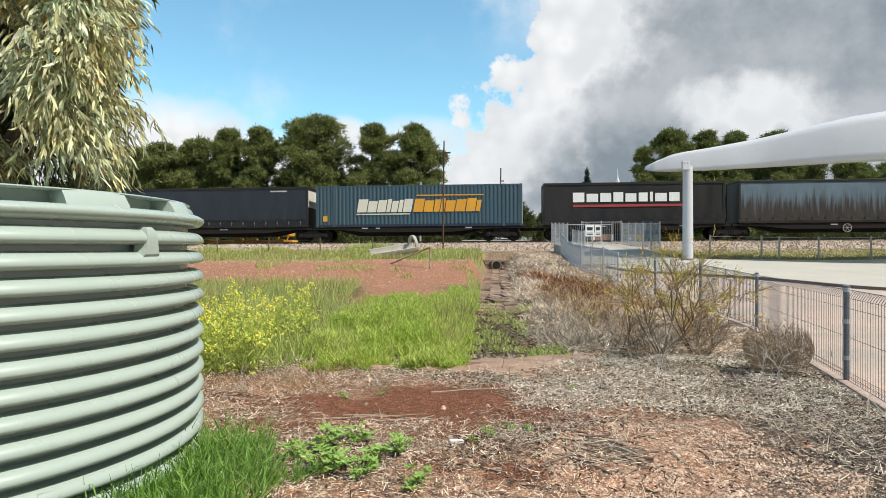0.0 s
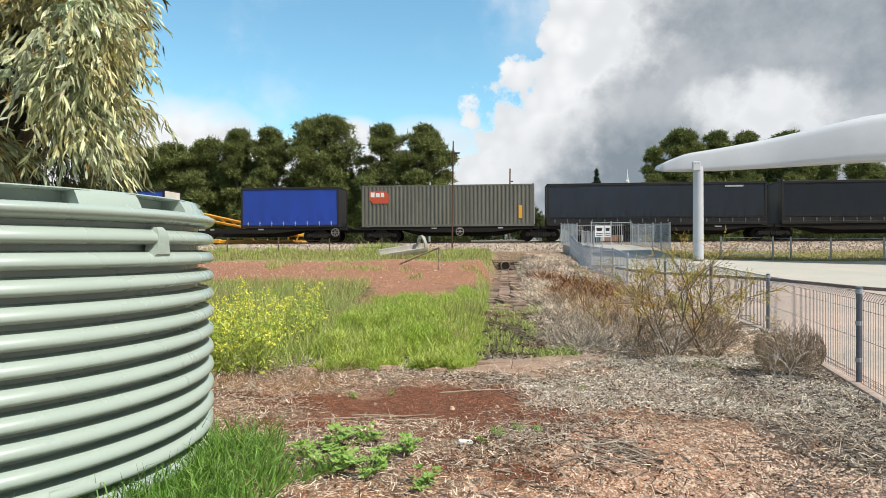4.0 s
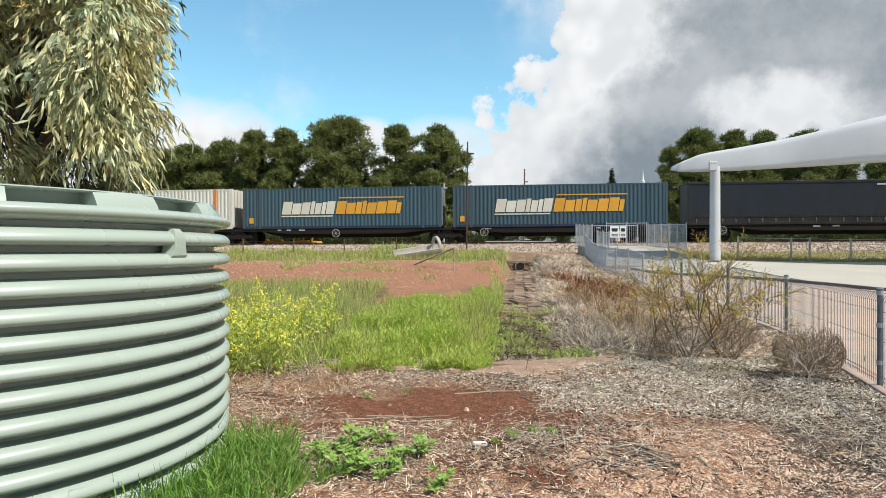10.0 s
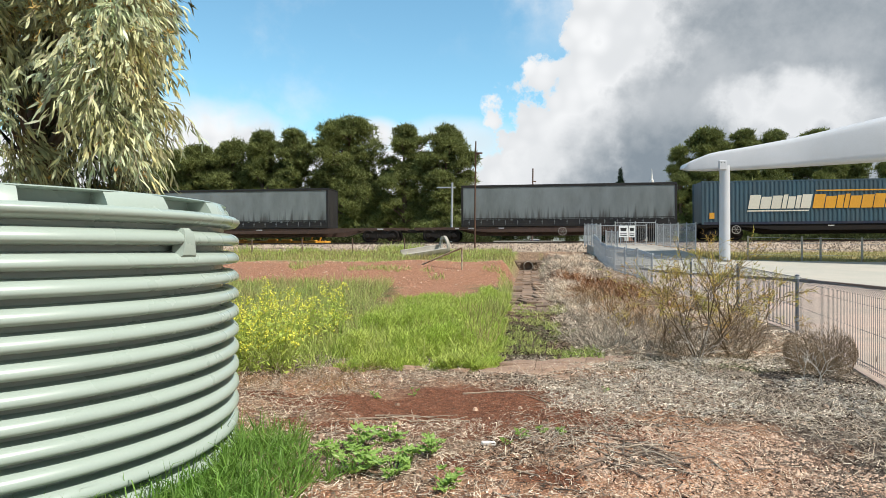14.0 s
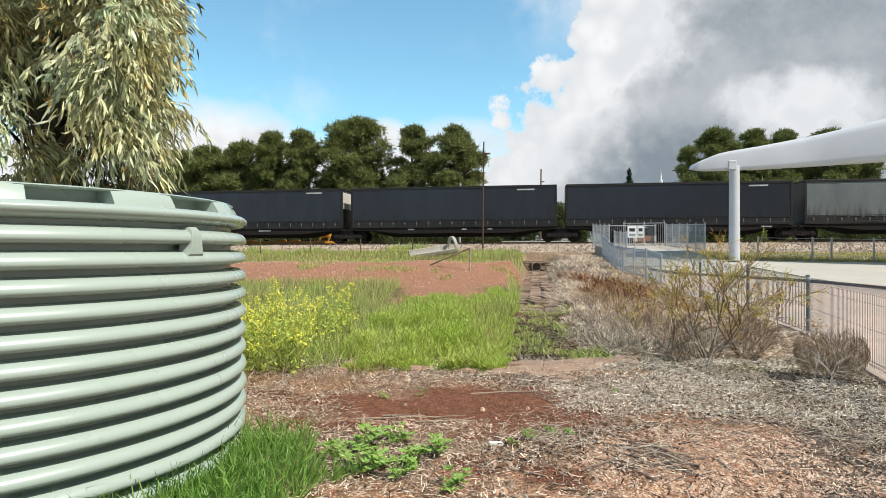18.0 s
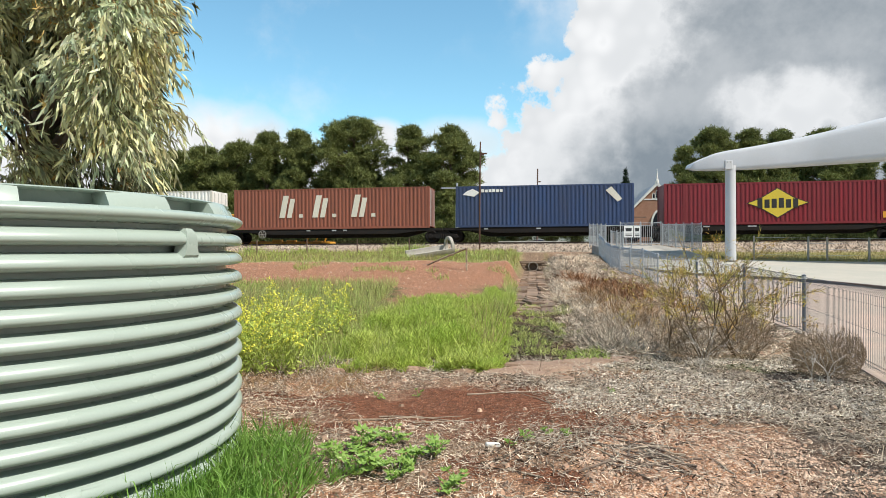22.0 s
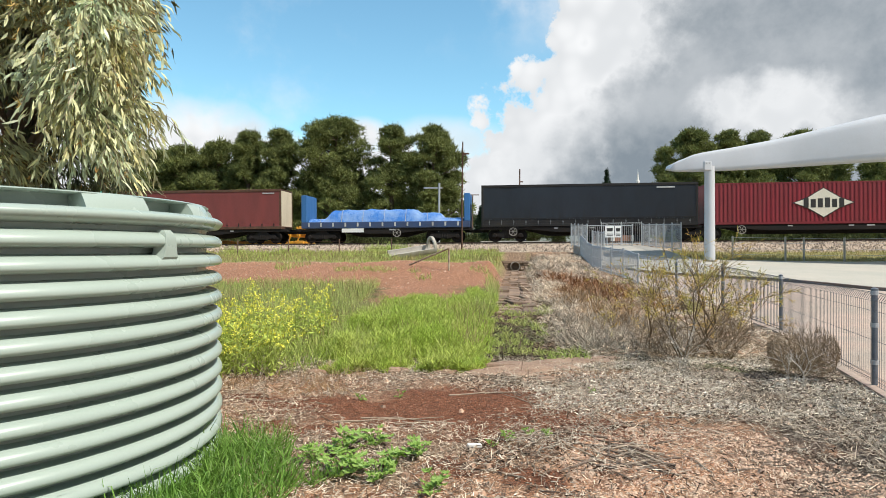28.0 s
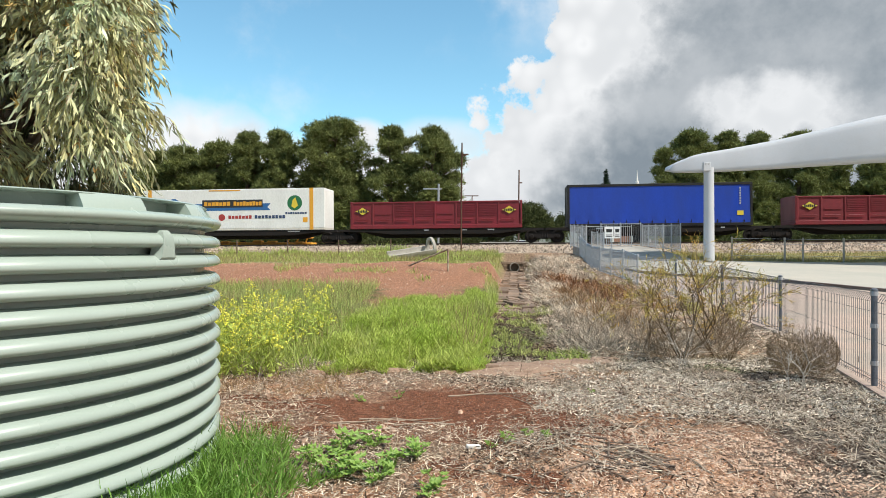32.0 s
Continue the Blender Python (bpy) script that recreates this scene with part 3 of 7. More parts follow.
def wagon(s0, s1, bogies, brake, frame_mat=None, rusty=False):
    """A flat container wagon from s0 to s1 with bogies at the given places."""
    m = frame_mat or STEEL
    w = thing("container_wagon", (0, 0, 0), "rust-stained brown skeletal container wagon on the rails" if rusty else "dark grimy skeletal container wagon on the rails", "railway wagon", "wagons of the freight train")
    n = s1 - s0
    a, b = max(0.3, bogies[0] - s0 + 1.2), min(n - 0.3, (bogies[-1] - s0 - 1.2) if len(bogies) > 1 else n - 1.6)
    if len(bogies) == 1 and bogies[0] > s0 + n / 2:
        a, b = 1.6, bogies[0] - s0 - 1.2
    sill = [(0, 1.02), (0, 0.86), (a, 0.84), (a + 1.6, 0.42), (b - 1.6, 0.42), (b, 0.84), (n, 0.86), (n, 1.02)]
    part("centre_sill", Shape().prism(sill, -0.32, 0.32), m, w)
    for y in (-1.16, 1.04):
        e = [(0, 1.03), (0, 0.88), (a + 0.4, 0.86), (a + 2.2, 0.66), (b - 2.2, 0.66), (b - 0.4, 0.86), (n, 0.88), (n, 1.03)]
        part("side_sill", Shape().prism(e, y, y + 0.12), m, w)
    deck = Shape()
    for k in range(int(n / 1.6) + 1):
        x = 0.1 + k * (n - 0.2) / int(n / 1.6)
        deck.box(x - 0.09, x + 0.09, -1.03, 1.03, 0.85, 1.0)
    part("cross_members", deck, m, w)
    for x in (0.05, n - 0.05):
        part("coupler", Shape().box(x - 0.5, x + 0.5, -0.13, 0.13, 0.7, 0.92, 0.03), STEEL, w)
    for q in bogies:
        bo = part("bogie", BOGIE, STEEL, w, at=(q - s0, 0, 0))
        for x in (-0.9, 0.9):
            part("wheel", WHEEL, STEEL, bo, at=Matrix.Translation((x, -0.76, 0.46)))
            part("wheel", WHEEL, STEEL, bo, at=Matrix.Translation((x, 0.76, 0.46)) @ pose(0, 0, 0, 0, 0, 180))
    if brake:
        h = Shape()
        at = (brake - s0, -1.25, 0.7)
        h.lathe([(0.25, -0.02), (0.29, -0.02), (0.29, 0.02), (0.25, 0.02), (0.25, -0.02)], 24, at, "y", False)
        for k in range(3):
            d = Vector((math.cos(k * 1.05), 0, math.sin(k * 1.05))) * 0.26
            h.tube([Vector(at) - d, Vector(at) + d], 0.015, 5)
        part("brake_wheel", h, surface("brake_wheel_paint", (0.35, 0.33, 0.30), 0.6), w, "pale round hand-brake wheel")
    plate = [(rnd(2, n - 2), rnd(0.25, 0.5)) for _ in range(3)]
    for x, ww in plate:
        part("plate", Shape().box(x, x + ww, -1.17, -1.155, 0.9, 0.99), STRAPM, w)
    return on_train(w, s0)


def corrugated_side(L, z0, z1, y, out, pitch=0.278, depth=0.036, x0=0.14):
    s = Shape()
    n = round((L - 2 * x0) / pitch)
    p = (L - 2 * x0) / n
    line = [(x0, 0)]
    for i in range(n):
        b = x0 + i * p
        line += [(b + 0.28 * p, 0), (b + 0.44 * p, depth), (b + 0.78 * p, depth), (b + 0.94 * p, 0)]
    line.append((L - x0, 0))
    s.loft([[(x, y - out * d, z) for x, d in line] for z in (z0, z1)], caps=False, closed=False)
    return s


def logo_blocks(parent, x, z, h, widths, mat, slant=0.15, y=None, name="logo_block", gap=0.07):
    """Plain slanted blocks that stand for a painted company name."""
    y = NEAR - 0.004 if y is None else y
    for i, w in enumerate(widths):
        sh = Shape()
        k = slant * h
        hh = h * (1.0, 0.86, 0.93)[i % 3]
        sh.prism([(x, z), (x + w, z), (x + w + k * hh / h, z + hh), (x + k * hh / h, z + hh)], y - 0.008, y)
        part(name, sh, mat, parent)
        x += w + gap
    return x


def box_container(name, label, L, H, mat, frame_mat=None, posts=False, post_mat=None, low_rail=False, rail_mat=None):
    """A corrugated steel shipping container."""
    c = thing(name, (0, 0, 0), label, "shipping container", "containers on the train")
    fm, z0, z1 = frame_mat or mat, BASE, BASE + H
    lo = z0 + (0.36 if low_rail else 0.17)
    part("side_wall", corrugated_side(L, lo, z1 - 0.1, NEAR + 0.045, -1 * -1, 0.278), mat, c)
    part("side_wall", corrugated_side(L, lo, z1 - 0.1, -NEAR - 0.045, -1, 0.278), mat, c)
    part("roof", Shape().box(0.05, L - 0.05, NEAR + 0.03, -NEAR - 0.03, z1 - 0.08, z1 - 0.02), mat, c)
    part("front_wall", Shape().box(0.04, 0.1, NEAR + 0.1, -NEAR - 0.1, z0 + 0.1, z1 - 0.1), mat, c)
    for y in (NEAR, -NEAR - 0.1):
        part("bottom_rail", Shape().box(0, L, y + 0.015, y + 0.085, z0, lo), rail_mat or fm, c)
        part("top_rail", Shape().box(0, L, y + 0.02, y + 0.08, z1 - 0.12, z1 - 0.02), fm, c)
        for x in (0, L - 0.16):
            part("corner_post", Shape().box(x, x + 0.16, y, y + 0.1, z0, z1, 0.012), fm, c)
    if posts:
        for x in ((L - 12.19) / 2, (L + 12.19) / 2 - 0.16):
            part("lifting_post", Shape().box(x, x + 0.16, NEAR - 0.006, NEAR + 0.06, z0 - 0.02, z1), post_mat or fm, c)
    for y in (NEAR + 0.12, 0.01):
        d = part("door", Shape().box(L - 0.06, L - 0.01, y, y + 1.09, z0 + 0.12, z1 - 0.1, 0.01), mat, c)
        for k in (0.25, 0.8):
            part("lock_rod", Shape().tube([(L + 0.015, y + k, z0 + 0.15), (L + 0.015, y + k, z1 - 0.15)], 0.02, 6), STRAPM, d)
    return c


STRAP = Shape().box(-0.02, 0.02, -0.012, 0, -0.19, 0.12).box(-0.045, 0.045, -0.03, 0, -0.06, 0.03)
STRAP_MESH = {}


def curtain_container(name, label, L, H, mat, frame_mat=None, end_mat=None, strap_mat=None, band=None):
    """A curtain-sided container: steel frame, a taut fabric side, straps along its foot."""
    c = thing(name, (0, 0, 0), label, "curtainside container", "containers on the train")
    fm, z0, z1 = frame_mat or CURTF, BASE, BASE + H
    n, rows, k0 = int(L / 0.14), [], int(L / 0.85)
    gap = (L - 1.1) / (k0 - 1)
    for z, k, q in ((z0 + 0.34, 0.0, 0.3), (z0 + 0.44, 0.3, 1.0), (z0 + 0.56, 0.5, 0.55), (z0 + 0.75, 0.8, 0.2), (z0 + H * 0.4, 1.0, 0.0), (z0 + H * 0.6, 1.0, 0.0), (z1 - 0.5, 0.8, 0.0), (z1 - 0.3, 0.6, 0.0), (z1 - 0.12, 0.0, 0.0)):
        rows.append([(x, NEAR + 0.026 + 0.018 * k * noise.noise((x * 1.1, z * 0.5, L)) + 0.016 * k * noise.noise((x * 0.4, z * 1.6, L + 5)) + 0.024 * q * math.cos(2 * math.pi * (x - 0.55) / gap), z) for x in (0.14 + (L - 0.28) * i / n for i in range(n + 1))])
    part("curtain", Shape().loft(rows, caps=False, closed=False), mat, c, smooth=60)
    part("far_curtain", Shape().box(0.14, L - 0.14, -NEAR - 0.05, -NEAR - 0.03, z0 + 0.2, z1 - 0.1), mat, c)
    part("roof", Shape().box(0.0, L, NEAR + 0.08, -NEAR - 0.08, z1 - 0.07, z1 - 0.01), fm, c)
    part("front_wall", Shape().box(0.03, 0.09, NEAR + 0.1, -NEAR - 0.1, z0 + 0.1, z1 - 0.1), end_mat or fm, c)
    part("rear_wall", Shape().box(L - 0.09, L - 0.03, NEAR + 0.1, -NEAR - 0.1, z0 + 0.1, z1 - 0.1), end_mat or fm, c)
    part("floor_rail", Shape().box(0, L, NEAR, -NEAR, z0, z0 + 0.2, 0.015), fm, c)
    part("top_rail", Shape().box(0, L, NEAR - 0.01, NEAR + 0.09, z1 - 0.17, z1, 0.015), fm, c)
    for y in (NEAR, -NEAR - 0.1):
        for x in (0, L - 0.15):
            part("corner_post", Shape().box(x, x + 0.15, y, y + 0.1, z0 + 0.2, z1, 0.015), fm, c)
    part("skirt", Shape().box(0.15, L - 0.15, NEAR + 0.008, NEAR + 0.03, z0 + 0.2, z0 + (0.58 if band else 0.36)), band or mat, c)
    if band:
        part("lashing_rail", Shape().box(0.15, L - 0.15, NEAR - 0.012, NEAR + 0.004, z0 + 0.50, z0 + 0.53), mat, c)
    sm = strap_mat or CURTF
    if sm.name not in STRAP_MESH:
        STRAP_MESH[sm.name] = tidy(STRAP.mesh("strap", sm))
    k = int(L / 0.85)
    for i in range(k):
        part("strap", STRAP_MESH[sm.name], sm, c, at=(0.55 + (L - 1.1) * i / (k - 1), NEAR + 0.008, z0 + 0.32))
    return c


def diamond_sign(parent, x, z, w, h, mat):
    outer = [(x - w / 2, z), (x - w * 0.28, z - h * 0.16), (x, z - h / 2), (x + w * 0.28, z - h * 0.16), (x + w / 2, z), (x + w * 0.28, z + h * 0.16), (x, z + h / 2), (x - w * 0.28, z + h * 0.16)]
    grow = [(x + (a - x) * 1.07, z + (b - z) * 1.07) for a, b in outer]
    part("sign_border", Shape().prism(grow, NEAR - 0.006, NEAR + 0.01), BLACK, parent)
    part("sign", Shape().prism(outer, NEAR - 0.012, NEAR - 0.004), mat, parent)
    n = 6
    logo_blocks(parent, x - w * 0.34, z - h * 0.17, h * 0.34, [w * 0.085] * n, BLACK, 0, NEAR - 0.012, "sign_block", w * 0.035)


TEMPLATES = {}


def make(kind):
    L48, L40 = 14.63, 12.19
    if kind == "teal_named":
        c = box_container("shipping_container", "long dark teal-blue corrugated container with slanted cream and amber blocks", L48, 2.93, NAVY, posts=True, rail_mat=NAVYD)
        x = logo_blocks(c, 2.95, 2.08, 0.92, [0.68, 0.64, 0.6, 0.28, 0.44, 0.28, 0.6], SIGNW, 0.18, gap=0.06)
        logo_blocks(c, x + 0.08, 2.08, 0.92, [0.68, 0.64, 0.4, 0.28, 0.66, 0.68, 0.64, 0.3], AMBER, 0.18, gap=0.06)
        part("stripe", Shape().prism([(2.9, 1.9), (6.75, 1.9), (6.77, 1.98), (2.92, 1.98)], NEAR - 0.012, NEAR), SIGNW, c)
        part("stripe", Shape().prism([(7.2, 3.2), (11.95, 3.2), (11.97, 3.28), (7.22, 3.28)], NEAR - 0.012, NEAR), AMBER, c)
        part("placard", Shape().box(0.5, 0.82, NEAR - 0.01, NEAR, 1.45, 1.85), AMBER, c)
    elif kind == "black_named":
        c = curtain_container("curtainside_container", "black curtainside container with white blocks and a red stripe", L40, 2.9, CURTF)
        logo_blocks(c, 2.0, 2.62, 0.66, [0.78, 0.78, 0.74, 0.66, 0.74, 0.6, 0.2, 0.78, 0.7], PURE, 0, NEAR + 0.005, gap=0.15)
        part("stripe", Shape().prism([(2.0, 2.28), (10.1, 2.28), (10.1, 2.44), (2.0, 2.44)], NEAR - 0.006, NEAR + 0.01), SIGNR, c)
    elif kind == "streaked":
        c = curtain_container("curtainside_container", "blue-grey curtainside container heavily streaked with rust and dirt", L48, 2.9, RUSTC)
    elif kind == "charcoal":
        c = curtain_container("curtainside_container", "long charcoal black curtainside container, dusty and worn", L48, 2.9, CURT, strap_mat=STRAPD, band=CURTF)
        part("end_panel", Shape().box(14.605, 14.62, NEAR + 0.25, -NEAR - 0.2, 2.5, 3.7), WHITE, c, "dusty white panel")
        part("marks", Shape().box(11.9, 13.1, NEAR + 0.0, NEAR + 0.012, 3.6, 3.7), STRAPM, c)
    elif kind == "charcoal40":
        c = curtain_container("curtainside_container", "charcoal curtainside container with a thin pale mark", L40, 2.9, CURT, strap_mat=STRAPD, band=CURTF)
    elif kind == "grey":
        c = curtain_container("curtainside_container", "weathered grey curtainside container with dirty lower edge", L48, 2.9, GREYC, strap_mat=STRAPD, band=CURTF)
    elif kind == "blue_grey":
        c = curtain_container("curtainside_container", "pale blue-grey curtainside container with dark buckles", L48, 2.9, BLUEG, strap_mat=STRAPD, band=CURTF)
    elif kind == "blue":
        c = curtain_container("curtainside_container", "bright royal blue curtainside container with pale straps", L48, 2.9, BLUE, end_mat=WHITE, strap_mat=STRAPM)
    elif kind == "blue_short":
        c = curtain_container("curtainside_container", "short royal blue curtainside container with pale straps", 7.25, 2.9, BLUE, strap_mat=STRAPM)
    elif kind == "blue40":
        c = curtain_container("curtainside_container", "royal blue curtainside container with a yellow placard", L40, 2.9, BLUE)
        part("placard", Shape().box(11.2, 11.6, NEAR - 0.004, NEAR + 0.012, 1.75, 2.05), YELLOW, c)
        for k in range(7):
            part("mark", Shape().box(11.35, 11.45, NEAR, NEAR + 0.012, 2.5 + k * 0.17, 2.6 + k * 0.17), STRAPM, c)
    elif kind == "maroon":
        c = curtain_container("curtainside_container", "maroon curtainside container with a cream end", 12.6, 2.9, BROWNC, RUSTY, CREAM)
        part("marks", Shape().box(11.2, 12.1, NEAR, NEAR + 0.012, 3.62, 3.7), STRAPM, c)
    elif kind in ("olive", "white48", "white40"):
        L = L48 if kind == "white48" else L40
        m = {"olive": OLIVE, "white48": WHITE, "white40": PURE}[kind]
        lab = {"olive": "olive-grey corrugated container with a red-orange square sign", "white48": "long off-white corrugated container with orange posts and red sign", "white40": "clean white corrugated container with a small red sign"}[kind]
        c = box_container("shipping_container", lab, L, 2.95, m, posts=kind == "white48", post_mat=ORANGE, low_rail=kind == "white48")
        x0, z0, w, h = {"olive": (0.55, 2.72, 1.4, 0.9), "white48": (1.95, 2.62, 1.4, 0.98), "white40": (0.55, 3.1, 0.95, 0.62)}[kind]
        part("sign", Shape().prism([(x0, z0 + h * 0.3), (x0 + w * 0.2, z0), (x0 + w, z0), (x0 + w, z0 + h * 0.75), (x0 + w * 0.8, z0 + h), (x0, z0 + h)], NEAR - 0.01, NEAR), SIGNO, c)
        logo_blocks(c, x0 + 0.08 * w, z0 + h * 0.5, h * 0.38, [w * 0.2, w * 0.2, w * 0.17], PURE, 0, NEAR - 0.008, "sign_block", w * 0.06)
        if kind == "olive":
            part("placard", Shape().box(11.1, 11.35, NEAR - 0.01, NEAR, 1.6, 2.5), AMBER, c)
    elif kind == "cream":
        c = box_container("shipping_container", "cream corrugated container with rust along its foot", L40, 2.9, CREAM, RUST)
        for k in range(2):
            logo_blocks(c, 0.6, 3.3 - k * 0.3, 0.16, [0.2] * 5, STRAPM, 0)
    elif kind == "white_letters":
        c = box_container("shipping_container", "white corrugated container with three large dark red shapes", L40, 2.95, PURE, WHITE, low_rail=True)
        for x in (2.0, 4.6, 7.6):
            logo_blocks(c, x, 1.95, 1.5, [0.42, 0.36], SIGNR, 0.2, gap=0.16)
            part("logo_block", Shape().box(x + 1.5, x + 1.8, NEAR - 0.01, NEAR, 1.95, 2.2), SIGNR, c)
        part("stripe", Shape().prism([(0.5, 2.4), (0.8, 2.6), (1.5, 1.75), (1.2, 1.75)], NEAR - 0.01, NEAR), SIGNR, c)
        part("placard", Shape().box(10.9, 11.2, NEAR - 0.01, NEAR, 2.3, 2.6), AMBER, c)
    elif kind == "rust_letters":
        c = box_container("shipping_container", "long rust-brown corrugated container with three large cream shapes", L48, 2.95, RUST)
        for x in (3.5, 6.0, 8.9):
            logo_blocks(c, x, 1.9, 1.6, [0.42, 0.36], SIGNW, 0.2, gap=0.16)
            part("logo_block", Shape().box(x + 1.5, x + 1.8, NEAR - 0.01, NEAR, 1.9, 2.15), SIGNW, c)
    elif kind == "dark_blue":
        c = box_container("shipping_container", "dark blue corrugated container with a small white emblem", L40, 2.9, DKBLUE)
        part("emblem", Shape().prism([(0.5, 3.35), (1.3, 3.2), (1.7, 3.5), (1.2, 3.75), (0.8, 3.6)], NEAR - 0.01, NEAR), PURE, c)
        logo_blocks(c, 1.8, 3.5, 0.22, [0.2] * 6, PURE, 0, gap=0.06)
        part("sign", Shape().prism([(10.3, 3.5), (10.7, 3.75), (11.4, 2.9), (11.1, 2.7)], NEAR - 0.01, NEAR), SIGNW, c)
    elif kind in ("red_yellow_sign", "red_white_sign"):
        y = kind == "red_yellow_sign"
        c = box_container("shipping_container", "long crimson corrugated container with a %s diamond sign" % ("yellow" if y else "white"), L48, 2.8, RED, posts=y)
        diamond_sign(c, 7.2 if y else 7.4, 2.45, 3.7, 1.9, YELLOW if y else SIGNW)
        part("placard", Shape().box(13.6, 13.95, NEAR - 0.01, NEAR, 1.4, 1.8), AMBER if y else RED, c)
    elif kind == "turquoise":
        c = box_container("shipping_container", "turquoise corrugated container with slanted orange shapes", L40, 2.95, TEAL)
        logo_blocks(c, 6.4, 2.45, 0.75, [1.0, 0.75, 0.45, 0.8], ORANGE, 0.7, gap=0.1)
        part("stripe", Shape().prism([(6.0, 2.95), (8.6, 2.95), (8.9, 3.2), (6.3, 3.2)], NEAR - 0.016, NEAR), ORANGE, c)
        part("sign", Shape().prism([(10.1, 3.4), (10.8, 3.75), (11.3, 3.0), (10.9, 2.7)], NEAR - 0.01, NEAR), PURE, c)
        part("placard", Shape().box(0.5, 0.95, NEAR - 0.01, NEAR, 1.3, 1.9), RUST, c)
    elif kind == "half_red":
        c = thing("half_height_container", (0, 0, 0), "low crimson container with louvred side panels and small yellow signs", "shipping container", "containers on the train")
        z0, z1 = BASE, BASE + 1.9
        part("floor", Shape().box(0, L40, NEAR, -NEAR, z0, z0 + 0.26, 0.02), RED, c)
        part("far_side", Shape().box(0, L40, -NEAR - 0.08, -NEAR, z0 + 0.26, z1), RED, c)
        for x in (0, L40 - 0.12):
            part("end_wall", Shape().box(x, x + 0.12, NEAR + 0.02, -NEAR - 0.08, z0 + 0.26, z1 + 0.04, 0.015), RED, c)
        part("top_rail", Shape().box(0.12, L40 - 0.12, NEAR, NEAR + 0.1, z1 - 0.1, z1, 0.015), RED, c)
        n = 8
        w = (L40 - 0.3) / n
        for i in range(n):
            x = 0.15 + i * w
            p = part("side_panel", Shape().box(x + 0.05, x + w - 0.05, NEAR + 0.05, NEAR + 0.08, z0 + 0.26, z1 - 0.1), RED, c)
            part("post", Shape().box(x - 0.05, x + 0.05, NEAR, NEAR + 0.08, z0 + 0.26, z1 - 0.1, 0.01), RED, c)
            if i in (2, 3, 5, 6):
                for k in range(7):
                    part("louvre", Shape().box(x + 0.12, x + w - 0.12, NEAR + 0.02, NEAR + 0.05, z0 + 0.88 + k * 0.12, z0 + 0.94 + k * 0.12), RED, p)
            elif i in (0, 7):
                diamond_sign(c, x + w / 2, z0 + 1.25, 1.0, 0.55, YELLOW)
            else:
                part("rib", Shape().box(x + 0.2, x + w - 0.2, NEAR + 0.01, NEAR + 0.05, z0 + 1.0, z0 + 1.1), RED, p)
            part("latch", Shape().tube([(x + 0.2, NEAR - 0.02, z0 + 0.62), (x + w - 0.3, NEAR - 0.02, z0 + 0.62)], 0.025, 6), RED, p)
    elif kind == "reefer":
        c = thing("refrigerated_container", (0, 0, 0), "clean white refrigerated container with amber posts and coloured signs", "refrigerated container", "containers on the train")
        L, z0, z1 = 13.9, BASE, BASE + 3.0
        part("body", Shape().box(0.1, L, NEAR, -NEAR, z0 + 0.12, z1, 0.03), PURE, c)
        part("floor_rail", Shape().box(0, L, NEAR, -NEAR, z0, z0 + 0.12), WHITE, c)
        for x in (0.5, L - 1.1):
            part("lifting_post", Shape().box(x, x + 0.28, NEAR - 0.012, NEAR + 0.03, z0, z1 + 0.01), AMBER, c)
        for y in (-1.1, 0.95):
            part("cooler_post", Shape().box(-0.75, -0.65, y, y + 0.1, z0, z1 - 0.1), PURE, c)
        for k in range(5):
            part("cooler_bar", Shape().tube([(-0.7, -1.05, z0 + 0.3 + k * 0.55), (0.1, -1.05, z0 + 0.7 + k * 0.45)], 0.03, 6), PURE, c)
        part("cooling_unit", Shape().box(-0.55, 0.1, -0.9, 0.9, z0 + 0.5, z1 - 0.3, 0.05), WHITE, c)
        part("sign", Shape().box(4.7, 9.3, NEAR - 0.012, NEAR, 2.72, 3.28), BLACK, c)
        part("ribbon", Shape().prism([(4.1, 2.5), (9.9, 2.5), (9.65, 2.72), (9.9, 3.0), (4.1, 3.0), (4.35, 2.75)], NEAR - 0.006, NEAR), SKYB, c)
        logo_blocks(c, 4.85, 2.85, 0.3, [0.24] * 7, AMBER, 0, NEAR - 0.012, gap=0.05)
        logo_blocks(c, 7.1, 2.85, 0.3, [0.2] * 9, AMBER, 0, NEAR - 0.012, gap=0.04)
        part("emblem", Shape().lathe([(0.02, -0.008), (0.46, -0.008), (0.46, 0)], 24, (1.9 + 0.6, NEAR, 2.95), "y"), SKYB, c)
        part("emblem_ribbon", Shape().prism([(1.4, 2.75), (3.7, 2.85), (3.6, 3.1), (1.5, 3.0)], NEAR - 0.012, NEAR), SKYB, c)
        part("emblem", Shape().lathe([(0.02, -0.008), (0.55, -0.008), (0.55, 0)], 24, (11.7, NEAR, 3.0), "y"), DARKG, c)
        part("leaf_shape", Shape().prism([(11.45, 2.75), (11.7, 2.6), (11.95, 2.8), (11.75, 3.4), (11.55, 3.2)], NEAR - 0.012, NEAR - 0.006), YELLOW, c)
        part("spot", Shape().lathe([(0.02, -0.008), (0.25, -0.008), (0.25, 0)], 16, (6.2, NEAR, 2.0), "y"), SIGNR, c)
        logo_blocks(c, 2.6, 1.9, 0.16, [0.14] * 14, DKBLUE, 0, gap=0.05)
        logo_blocks(c, 6.7, 1.9, 0.24, [0.2] * 7, SIGNR, 0, gap=0.06)
        logo_blocks(c, 8.7, 1.9, 0.24, [0.2] * 9, DKBLUE, 0, gap=0.06)
